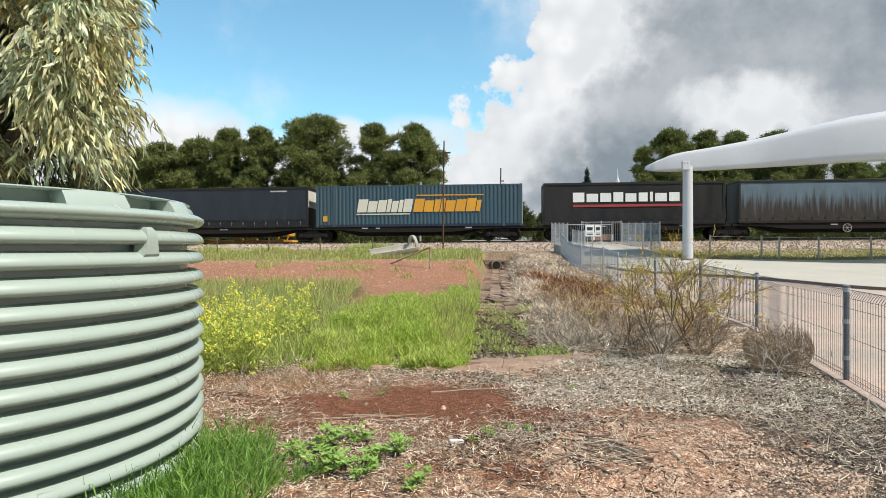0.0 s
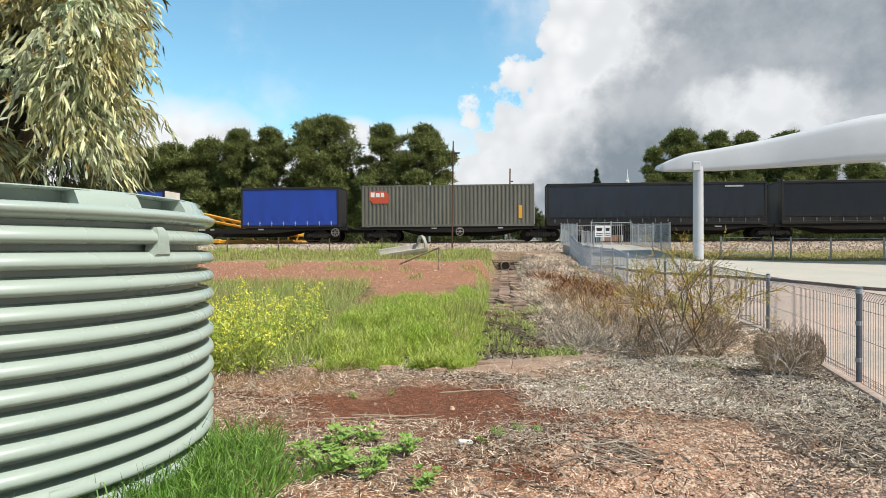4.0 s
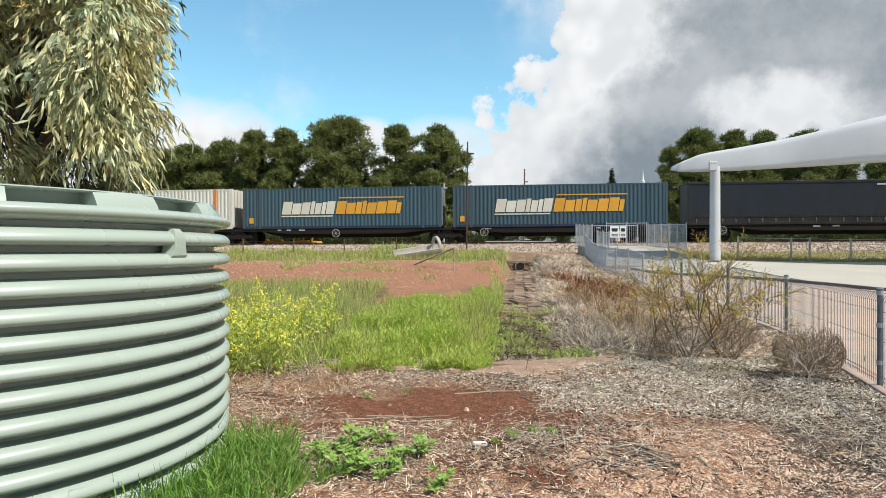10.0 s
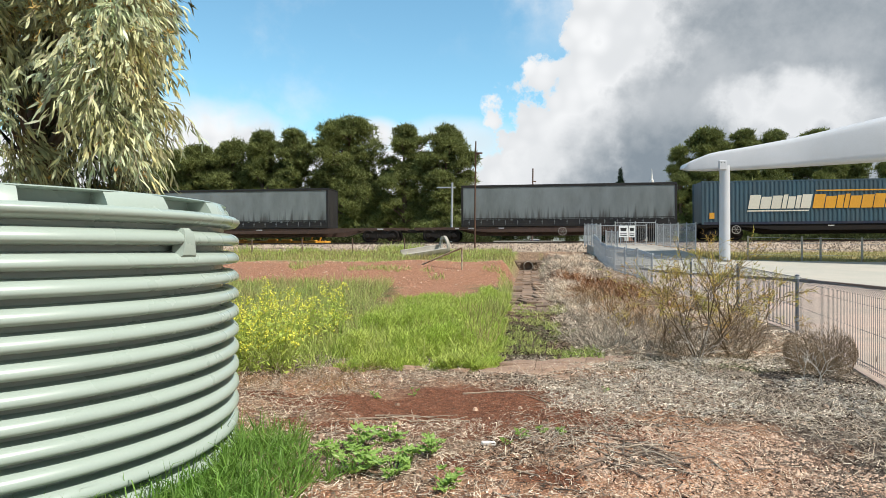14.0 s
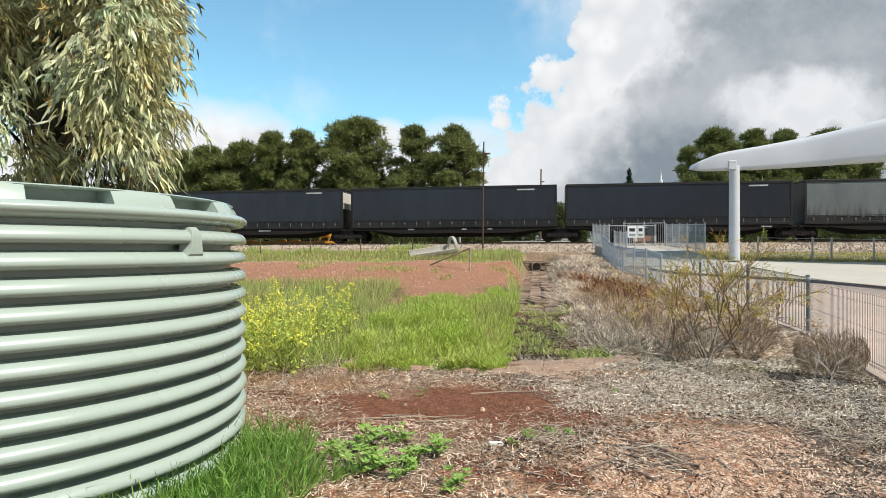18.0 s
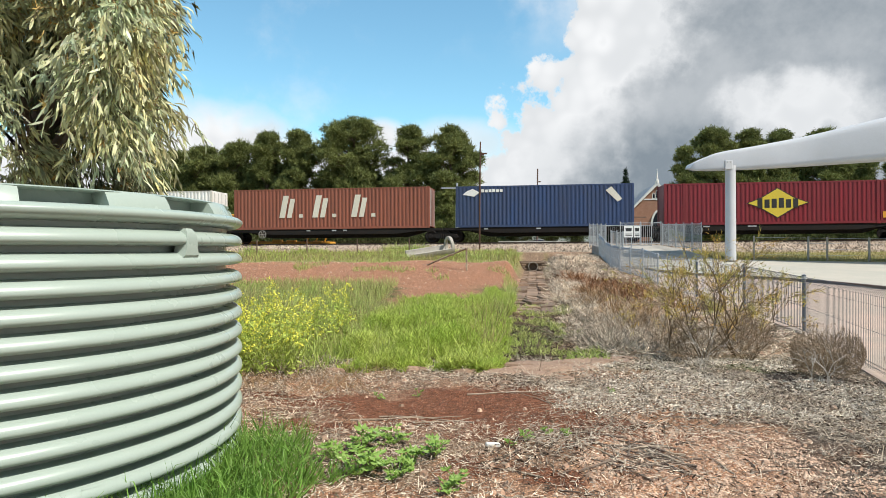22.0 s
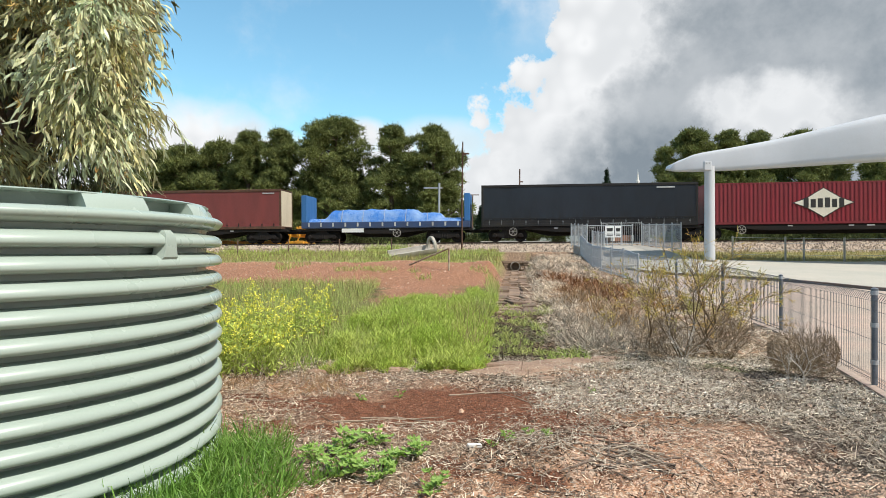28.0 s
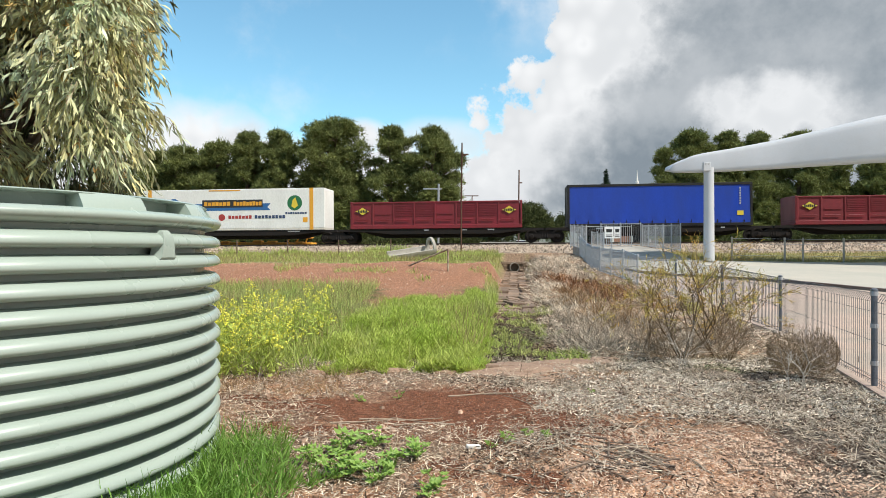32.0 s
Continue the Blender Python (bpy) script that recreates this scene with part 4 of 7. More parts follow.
        logo_blocks(c, 11.0, 2.2, 0.14, [0.14] * 9, DKBLUE, 0, gap=0.04)
        part("top_mark", Shape().box(5.2, 7.6, NEAR - 0.008, NEAR, z1 - 0.14, z1 - 0.05), AMBER, c)
        part("placard", Shape().box(12.3, 12.65, NEAR - 0.008, NEAR, 1.6, 1.95), AMBER, c)
    elif kind in ("flat_silver", "flat_blue"):
        blue = kind == "flat_blue"
        fm = SKYB if blue else RED
        c = thing("flat_rack", (0, 0, 0), "%s flat rack with an end frame raised at each end" % ("blue" if blue else "dark red"), "flat rack", "containers on the train")
        z0 = BASE
        part("bed", Shape().box(0, L40, NEAR, -NEAR, z0, z0 + 0.45, 0.03), DKBLUE if blue else BROWNC, c)
        for x in (0, L40 - 0.4):
            hh = 2.4 if blue else 2.45
            part("end_wall", Shape().box(x, x + 0.4, NEAR + 0.02, -NEAR - 0.02, z0 + 0.45, z0 + hh, 0.03), fm, c)
        for k in range(13):
            part("stake_pocket", Shape().box(0.5 + k * 0.9, 0.62 + k * 0.9, NEAR - 0.02, NEAR, z0 + 0.12, z0 + 0.4), STRAPM, c)
        part("number_board", Shape().box(3.0, 4.6, NEAR - 0.02, NEAR, z0 - 0.3, z0 - 0.02), PURE, c)
    return c


def tarp_load(blue):
    """A load under a creased tarpaulin on a flat rack."""
    sh, n, m = Shape(), 48, 12
    rows = []
    for i in range(n + 1):
        x = 0.5 + 11.2 * i / n
        if blue:
            top = 0.25 + 0.62 * step(x, 1.6, 2.3) * (1 - step(x, 8.0, 8.6)) + 0.35 * step(x, 8.0, 8.4) * (1 - step(x, 10.0, 10.3))
        else:
            top = 0.22 + 0.5 * step(x, 0.6, 3.0) * (1 - 0.55 * step(x, 4.2, 5.4)) + 0.3 * step(x, 4.8, 6.0) * (1 - step(x, 9.5, 11.5))
        row = []
        for j in range(m + 1):
            a = j / m
            y = -1.12 + 2.24 * a
            dome = min(1.0, 5 * min(a, 1 - a)) ** 0.6
            z = BASE + 0.46 + top * dome + 0.09 * noise.noise((x * 1.3, y * 2.2, blue)) * dome + 0.05 * noise.noise((x * 3.5, y * 3, 2)) * dome
            row.append((x, y, z))
        rows.append(row)
    sh.loft(rows, caps=False, closed=False)
    ob = tagged(part("covered_load", sh, TARP, smooth=50), "lumpy load lashed under a creased %s tarpaulin" % ("bright blue" if blue else "shiny blue and silver"), "tarpaulin", "tarped loads on the train")
    for k in range(7):
        x = 1.4 + k * 1.55
        pts = [(x, v[1] - (0.01 if v[1] < 0 else -0.01), v[2] + 0.012) for v in rows[min(n, round((x - 0.5) / 11.2 * n))]]
        part("lashing", Shape().tube(pts, 0.018, 4), STRAPM, ob, "pale lashing strap")
    return ob


# place along the train at the start, kind, coupled loosely to the one before
TRAIN = [(-22.8, "charcoal", 0), (-7.56, "teal_named", 0), (8.54, "black_named", 1), (21.61, "streaked", 0), (37.12, "charcoal", 0), (52.5, "blue", 0),
         (72.94, "blue_short", 0), (81.85, "olive", 1), (94.9, "charcoal", 0), (110.45, "charcoal", 0), (125.95, "charcoal", 0), (141.42, "olive", 0),
         (155.05, "teal_named", 1), (170.5, "teal_named", 0), (186.1, "white48", 0), (201.55, "teal_named", 0), (217.0, "teal_named", 0), (232.95, "charcoal", 1),
         (253.0, "olive", 1), (265.25, "cream", 2), (278.8, "grey", 1), (303.1, "grey", 1), (319.3, "teal_named", 1), (339.1, "cream", 1), (351.7, "white40", 2),
         (365.05, "charcoal", 1), (380.35, "charcoal", 0), (395.6, "charcoal", 0), (410.95, "grey", 0), (426.08, "blue_grey", 0), (443.3, "white_letters", 1),
         (457.2, "rust_letters", 0), (473.7, "dark_blue", 0), (487.85, "red_yellow_sign", 0), (504.25, "half_red", 0), (519.0, "flat_silver", 1), (532.95, "turquoise", 1),
         (547.2, "charcoal", 0), (563.9, "turquoise", 0), (577.4, "maroon", 0), (591.5, "flat_blue", 1), (604.5, "charcoal", 1), (619.7, "red_white_sign", 0),
         (636.2, "half_red", 0), (649.95, "blue40", 0), (664.2, "reefer", 1), (680.0, "half_red", 0), (695.3, "blue40", 0), (710.2, "half_red", 0)]
LONG = {"charcoal", "teal_named", "streaked", "blue", "white48", "grey", "blue_grey", "rust_letters", "red_yellow_sign", "red_white_sign"}


def kind_length(k):
    return 14.63 if k in LONG else 7.25 if k == "blue_short" else 13.9 if k == "reefer" else 12.6 if k == "maroon" else 12.19


def build_train():
    for s, k, _ in TRAIN:
        if k in TEMPLATES:
            ob = copy_thing(TEMPLATES[k], Matrix.Identity(4))
        else:
            ob = TEMPLATES[k] = make(k)
        on_train(ob, s)
        if k.startswith("flat_"):
            on_train(tarp_load(k == "flat_blue"), s)
    # wagons: containers that share one are joined, loose couplings part the rest
    cars = []
    for s, k, loose in TRAIN:
        e = s + kind_length(k)
        if loose == 2:
            cars[-1][1] = e
        else:
            cars.append([s, e, loose, k])
    spans = []
    for i, (s, e, loose, k) in enumerate(cars):
        if i + 1 < len(cars):
            ns, nl = cars[i + 1][0], cars[i + 1][2]
        else:
            ns, nl = e + 1.6, 0
        cut = (e + ns) / 2
        if k == "blue":
            cut = e + 0.4
        if abs(s - 232.95) < 0.1:
            cut = 252.4
        if abs(s - 278.8) < 0.1:
            cut = 299.4
        if abs(s - 319.3) < 0.1:
            cut = 338.2
        spans.append((cut, nl))
    begin, loose_here = TRAIN[0][0] - 0.4, 1
    for (s, e, loose, k), (cut, nl) in zip(cars, spans):
        g = 0.32
        lo, hi = begin + (g if loose_here else 0.05), cut - (g if nl else 0.05)
        bogies = []
        if loose_here:
            bogies.append(lo + (3.4 if hi - lo > 22 else 1.9))
        bogies.append(hi - (3.4 if hi - lo > 22 else 1.9) if nl else cut)
        wagon(lo, hi, bogies, s + 7.0 if int(s) % 3 == 0 else s + 2.2 if int(s) % 3 == 1 else None, BROWNW if k in ("grey", "cream", "olive") and 240 < s < 345 else None, k in ("grey", "cream", "olive") and 240 < s < 345)
        begin, loose_here = cut, nl


build_train()

# ---- the water tank ----
TANKM = surface("sage_green_plastic", (0.345, 0.415, 0.367), 0.28, 0, (0.38, 0.45, 0.40), 0.35, 1.2, 70, 0.03, 0.015, per_object=0)
TANKC, TANKR = Vector((-3.67, 4.72)), 2.0


def build_tank():
    t = thing("water_tank", (TANKC.x, TANKC.y, -0.02), "large sage green ribbed plastic rainwater tank standing in grass", "water tank")
    prof, p = [(0.02, 0.0), (TANKR - 0.06, 0.0)], 0.1425
    for k in range(11, -1, -1):
        z = 1.664 - p * k
        for u, r in ((-0.21, -0.125), (-0.18, -0.05), (-0.13, -0.018), (-0.06, -0.004), (0.03, 0.0), (0.15, -0.003), (0.27, -0.012), (0.38, -0.029), (0.47, -0.054), (0.55, -0.125)):
            if z + u * p > 0.01:
                prof.append((TANKR + r, z + u * p))
    prof += [(TANKR - 0.12, 1.772), (TANKR - 0.03, 1.785), (TANKR - 0.008, 1.803), (TANKR + 0.006, 1.825), (TANKR, 1.842), (TANKR - 0.03, 1.862),
             (TANKR - 0.075, 1.868), (TANKR - 0.24, 1.868)]
    body = Shape().lathe(prof, 160, caps=False)
    part("shell", body, TANKM, t, smooth=60)
    roof = Shape().lathe([(TANKR - 0.24, 1.86), (TANKR - 0.24, 1.944), (TANKR - 0.115, 1.946), (TANKR - 0.105, 1.952), (TANKR - 0.12, 1.96), (1.2, 1.985), (0.5, 2.0), (0.02, 2.0)], 120, caps=False)
    part("roof", roof, TANKM, t, smooth=40)
    # raised blocks round the shoulder, with pockets between them
    edges = [(-72, -44), (-30.5, -17.5), (-2.5, 9)]
    span = 28.2
    a = 9 + 14
    while a < 270:
        edges.append((a, a + 14))
        a += span
    for a0, a1 in edges:
        sh, rings = Shape(), []
        n = max(3, int((a1 - a0) / 3))
        for i in range(n + 1):
            g = radians(a0 + (a1 - a0) * i / n)
            e = 0.03 if i in (0, n) else 0.0
            pr = [(TANKR - 0.25, 1.86), (TANKR - 0.045 - e * 0.5, 1.86), (TANKR - 0.055 - e * 0.5, 1.885), (TANKR - 0.078 - e * 0.5, 1.932 - e * 0.3), (TANKR - 0.11, 1.957 - e * 0.3), (TANKR - 0.25, 1.96)]
            rings.append([(r * math.cos(g), r * math.sin(g), z) for r, z in pr])
        sh.loft(rings)
        part("shoulder_block", sh, TANKM, t, smooth=35)
    # lifting lug across the upper ribs
    g = radians(-13.8)
    lug = Shape()
    rings = []
    for z, r, w in ((1.545, -0.03, 0.085), (1.575, -0.002, 0.07), (1.62, 0.0, 0.058), (1.68, 0.0, 0.052), (1.72, -0.006, 0.046), (1.75, -0.03, 0.03)):
        rings.append([(TANKR + r, -w, z), (TANKR + r, w, z), (TANKR - 0.08, w * 1.25, z), (TANKR - 0.08, -w * 1.25, z)])
    lug.loft(rings)
    part("lifting_lug", lug, TANKM, t, at=pose(0, 0, 0, 0, 0, math.degrees(g)), smooth=40)
    bolt = tidy(Shape().lathe([(0.002, 0), (0.009, 0.0), (0.009, 0.008), (0.002, 0.011)], 8, axis="x").mesh("screw", surface("screw_metal", (0.5, 0.5, 0.48), 0.35, 0.8)))
    for k in range(20):
        part("screw", bolt, None, t, at=pose(0, 0, 0, 0, 0, -60 + k * 7.6) @ Matrix.Translation((TANKR - 0.064, 0, 1.792)))


build_tank()

# ---- paved yard, kerb and ramp ----
PAVE = surface("pink_beige_paving", (0.47, 0.35, 0.28), 0.9, 0, (0.35, 0.305, 0.25), 0.9, 0.5, 14, 0.22, 0.25)
PAVE2 = surface("pale_concrete_paving", (0.46, 0.42, 0.35), 0.9, 0, (0.36, 0.36, 0.31), 0.7, 0.4, 30, 0.1, 0.15)
GALV = surface("galvanised_steel", (0.44, 0.46, 0.48), 0.5, 0.3, (0.33, 0.345, 0.36), 0.6, 6, 60, 0.15, 0.08)
GALVD = surface("weathered_blue_grey_steel", (0.17, 0.19, 0.22), 0.5, 0.45, (0.11, 0.12, 0.14), 0.6, 6, 60, 0.2, 0.1)


def slab(name, ys, left, right, lift, mat, label, n=10):
    top = [[(left(y) + (right(y) - left(y)) * i / n, y, ground_z(left(y) + (right(y) - left(y)) * i / n, y, False) + lift) for i in range(n + 1)] for y in ys]
    sh = Shape()
    sh.loft(top, caps=False, closed=False)
    rim = [top[0][i] for i in range(n + 1)] + [r[n] for r in top[1:]] + [top[-1][i] for i in range(n - 1, -1, -1)] + [r[0] for r in top[-2:0:-1]]
    sh.loft([rim, [(x, y, z - 0.22) for x, y, z in rim]], caps=False)
    return tagged(part(name, sh, mat), label, name, kind="structure")


def yard_mid(y):
    return float(np.interp(y, [-6, 14, 18.6, 27, 33.2], [24, 17.5, 12.7, 8.9, 8.2]))


slab("pavement", [v * 0.8 for v in range(-7, 38)] + [30.0], lambda y: fence_x(y) + 0.16, lambda y: max(fence_x(y) + 0.3, yard_mid(y) - 0.14), 0.03, PAVE, "pinkish concrete yard paving behind the mesh fence", 14)
slab("pavement", [v * 0.8 for v in range(-7, 42)], lambda y: max(fence_x(y) + 0.62, yard_mid(y)), lambda y: 34, 0.036, PAVE2, "pale grey concrete driveway in front of the canopy", 16)


def build_kerb():
    sh, rings = Shape(), []
    for i in range(60):
        y = 6 + i * 0.4
        x = yard_mid(y) - 0.07
        z = ground_z(x, y, False)
        rings.append([(x - 0.07, y, z - 0.1), (x - 0.07, y, z + 0.12), (x + 0.07, y, z + 0.12), (x + 0.07, y, z - 0.1)])
    sh.loft(rings)
    tagged(part("kerb", sh, surface("dark_kerb", (0.16, 0.12, 0.10), 0.9, 0, (0.10, 0.08, 0.07))), "low dark brown kerb edging along the paving", "kerb", kind="structure")


build_kerb()


def build_ramp():
    """The raised footway up to the rails."""
    sh, top = Shape(), []
    for i in range(12):
        y = 30.5 + i * 1.05
        z = float(np.interp(y, [30.5, 34, 38, 42.2], [0.82, 1.2, 1.62, 1.84]))
        top.append([(fence_x(y) + 0.15, y, z), (fence_x(y) + 0.15, y, z - 0.9), (12.9, y, z - 0.9), (12.9, y, z)])
    sh.loft(top)
    tagged(part("footway_ramp", sh, CONC), "pale concrete ramp leading up to the pedestrian crossing", "ramp", kind="structure")


build_ramp()

# ---- mesh fence with rolled top ----
WIRE = surface("fence_wire", (0.15, 0.16, 0.18), 0.5, 0.3, (0.10, 0.105, 0.115))


def fence_post(parent, x, y, z0, h, r=0.03):
    sh = Shape().lathe([(r, 0), (r, h - 0.02), (r + 0.006, h - 0.02), (r + 0.006, h + 0.004), (r * 0.5, h + 0.016), (0.002, h + 0.018)], 12)
    p = part("post", sh, GALVD if y < 20 else GALV, parent, at=(x, y, z0), smooth=40)
    for k in (0.25, 0.62, 0.94):
        part("clamp", Shape().lathe([(r + 0.001, 0), (r + 0.007, 0), (r + 0.007, 0.05), (r + 0.001, 0.05)], 10, (0, 0, h * k)), GALV, p)
    return p


def mesh_panel(parent, a, b, h, gap, w=0.0022, n=4, mat=None):
    """Upright wires between two posts, level wires, and triangular loops along the top."""
    a, b = Vector(a), Vector(b)
    d = b - a
    length = d.length
    cnt = int(length / gap)
    side = Vector((d.y, -d.x, 0)).normalized()
    sh = Shape()
    for i in range(1, cnt):
        p = a + d * (i / cnt)
        sh.tube([p + Vector((0, 0, 0.03)), p + Vector((0, 0, h - 0.1)), p + Vector((0, 0, h - 0.02)) + side * 0.06], w, n)
        q = a + d * ((i + 0.5) / cnt)
        sh.tube([p + Vector((0, 0, h - 0.1)) - side * 0.001, q + Vector((0, 0, h - 0.02)) + side * 0.06], w * 0.9, n)
        sh.tube([p + Vector((0, 0, 0.12)) - side * 0.001, q + Vector((0, 0, 0.04)) + side * 0.06], w * 0.9, n)
    for k in (0.05, 0.14, 0.5, 0.8, (h - 0.11) / h):
        sh.tube([a + Vector((0, 0, h * k)), b + Vector((0, 0, h * k))], w * 1.2, n)
    for k, o in (((h - 0.02) / h, 0.06),):
        sh.tube([a + Vector((0, 0, h * k)) + side * o, b + Vector((0, 0, h * k)) + side * o], w * 1.5, n)
    part("wire_panel", sh, mat or WIRE, parent)


def build_fence():
    pts = [(0.83 + 0.0, -6.0), (3.46, 2.5), (5.01, 7.5), (6.56, 12.5), (6.97, 16), (7.1, 19.5), (7.17, 23.5), (7.2, 25.5), (7.25, 27.5), (7.3, 29.5), (7.5, 32), (7.9, 35), (8.23, 38)]
    top = [1.15, 1.15, 1.135, 1.09, 1.21, 1.28, 1.42, 1.62, 1.66, 1.73, 1.82, 2.0, 2.43]
    f = thing("mesh_fence", (0, 0, 0), "grey steel wire mesh fence with rolled top and round posts", "fence")
    for i, ((x, y), zt) in enumerate(zip(pts, top)):
        h = 1.16
        fence_post(f, x, y, zt - h, h, 0.033 if i < 4 else 0.038)
        if i:
            (px, py), pz = pts[i - 1], top[i - 1] - 1.16
            g = 0.075 if i < 5 else 0.1
            mesh_panel(f, (px, py, pz), (x, y, zt - h), h - 0.03, g, 0.0028 if i < 4 else 0.005 if i < 7 else 0.009, 4 if i < 5 else 3, None if i < 5 else GALV)
    strip, rings = Shape(), []
    for i in range(40):
        y = -6 + i * 0.75
        x, z = fence_x(y), ground_z(fence_x(y), y, False)
        rings.append([(x - 0.1, y, z - 0.2), (x - 0.1, y, z + 0.025), (x + 0.13, y, z + 0.04), (x + 0.13, y, z - 0.2)])
    strip.loft(rings)
    tagged(part("edging", strip, PAVE), "weathered concrete edging strip under the fence", "edging", kind="structure")


build_fence()


def bar_fence(a, b, z0, z1, h, gap, posts, label, r=0.007):
    """A tall fence of upright bars between two ground points."""
    f = thing("barrier_fence", (0, 0, 0), label, "fence", "barriers at the pedestrian crossing")
    a, b = Vector((*a, z0)), Vector((*b, z1))
    d = b - a
    n = int(d.length / gap)
    for k in (0.08, h - 0.03):
        part("rail", Shape().tube([a + Vector((0, 0, k)), b + Vector((0, 0, k))], 0.022, 6), GALV, f)
    bar = Shape().tube([(0, 0, 0.08), (0, 0, h - 0.03)], r, 5)
    me = tidy(bar.mesh("bar", GALV))
    for i in range(1, n):
        part("bar", me, GALV, f, at=tuple(a + d * (i / n)))
    for i in range(posts + 1):
        part("post", Shape().tube([(0, 0, -0.1), (0, 0, h + 0.06)], 0.035, 8), GALV, f, at=tuple(a + d * (i / posts)))


bar_fence((9.1, 41.6), (12.2, 41.2), 1.75, 1.75, 1.36, 0.12, 2, "grey steel bar fence of the crossing maze")
bar_fence((10.6, 42.6), (13.1, 42.2), 1.85, 1.85, 1.46, 0.12, 2, "grey steel bar fence of the crossing maze")
bar_fence((8.66, 42.9), (8.42, 37.2), 1.8, 1.56, 1.42, 0.12, 4, "grey steel bar fence along the crossing ramp")
bar_fence((13.1, 41.9), (12.45, 33.5), 1.78, 1.5, 1.4, 0.1, 5, "grey steel bar fence along the crossing ramp")
bar_fence((9.2, 39.2), (9.15, 36.2), 1.62, 1.48, 1.05, 0.12, 2, "low grey steel bar rail on the crossing ramp")


def build_warning_sign():
    s = thing("warning_sign", (9.62, 36.2, 1.45), "white warning sign board with dark marks on a grey post", "sign")
    part("post", Shape().tube([(0, 0, -0.05), (0, 0, 1.35)], 0.03, 8), GALV, s)
    for x, w in ((-0.42, 0.5), (0.12, 0.34)):
        bd = part("board", Shape().box(x, x + w, -0.05, -0.035, 0.78, 1.42, 0.006), PURE, s)
        part("pictogram", Shape().prism([(x + w * 0.2, 1.12), (x + w * 0.8, 1.12), (x + w * 0.85, 1.3), (x + w * 0.15, 1.3)], -0.056, -0.05), BLACK, bd)
        for k in range(2):
            part("text_bar", Shape().box(x + w * 0.15, x + w * 0.85, -0.056, -0.05, 0.86 + k * 0.09, 0.9 + k * 0.09), BLACK, bd)


build_warning_sign()

# ---- white canopy ----
CANW = surface("white_fibreglass", (0.53, 0.54, 0.56), 0.55, 0, (0.44, 0.45, 0.46), 0.6, 0.5, 20, 0.04, 0.02)


def build_canopy():
    c = thing("canopy", (0, 0, 0), "smooth white wing-shaped canopy on a round white column", "canopy")
    # stations along the wing: across, away, top, underside
    wing = [(11.33, 32.05, 5.56, 5.49), (11.54, 31.90, 5.84, 5.37), (12.31, 31.60, 6.15, 5.31), (14.00, 31.20, 6.40, 5.32), (16.39, 30.60, 6.82, 5.38), (19.91, 29.20, 7.64, 5.45), (26.59, 27.40, 8.53, 5.53), (34.27, 26.00, 8.86, 5.51)]
    rings = []
    for i in range(33):
        u = (i / 32) ** 1.6 * 7
        k = [float(np.interp(u, range(8), [w[j] for w in wing])) for j in range(4)]
        x, d, zt, zb = k
        zt += 0.12 * step(x, 11.4, 13.0)
        h = (zt - zb) / 2
        depth = min(2.6, 0.35 + h * 2.2)
        ring = []
        for k in range(32):
            a = 2 * math.pi * (k + 0.5) / 32
            ca, sa = math.cos(a), math.sin(a)
            # a flat leading face; the underside climbs towards the back
            back = depth * (1 - math.copysign(abs(ca) ** 0.25, ca))
            up = math.copysign(abs(sa) ** 0.25, sa)
            ring.append((x + 0.12 * (1 - ca) * depth, d + back + 0.10 * h * (1 + up), zb + h + h * up + 0.17 * back * max(0.0, 0.5 - 0.5 * up)))
        rings.append(ring)
    part("roof_shell", Shape().loft(rings), CANW, c, smooth=50)
    zb = 1.016
    x, y = 13.02, 31.32
    col = Shape().lathe([(0.30, 0), (0.30, 0.03), (0.255, 0.035), (0.25, 0.6), (0.235, 4.2), (0.225, 4.55)], 24)
    part("column", col, CANW, c, at=(x, y, zb), smooth=40)
    part("bracket", Shape().box(-0.36, 0.0, -0.27, -0.1, 4.35, 4.78, 0.02), CANW, c, at=(x, y, zb))
    part("base_plate", Shape().lathe([(0.02, 0), (0.42, 0), (0.42, 0.03), (0.02, 0.03)], 20), CONC, c, at=(x, y, zb + 0.02))
    for k in (0.12, 0.26):
        part("bolt", Shape().lathe([(0.002, -0.02), (0.018, -0.02), (0.018, 0)], 8, (-k, -0.27, 4.68), "y"), STEEL, c, at=(x, y, zb))


build_canopy()

# ---- wire fence by the line, poles ----
WOODP = surface("weathered_pole_wood", (0.16, 0.10, 0.075), 0.9, 0, (0.09, 0.06, 0.05), 0.7, 3, 30, 0.3, 0.3, (4, 4, 0.5))


def build_line_fence():
    f = thing("wire_fence", (0, 0, 0), "low wire fence with pale concrete posts beside the railway", "fence")
    xs = [(14.98, 33.2), (17.85, 33.5), (18.86, 33.6), (20.85, 33.4), (23.6, 33.3), (26.6, 33.1), (29.6, 33.0)]
    tops = []
    for x, y in xs:
        z = ground_z(x, y, False) - 0.05
        part("post", Shape().box(-0.04, 0.04, -0.04, 0.04, 0, 1.3, 0.01), CONC, f, at=(x, y, z))
        tops.append(Vector((x, y, z)))
    for k in (0.35, 0.65, 0.95, 1.22):
        part("wire", Shape().tube([p + Vector((0, -0.06, k)) for p in tops], 0.012, 4), GALV, f)


build_line_fence()


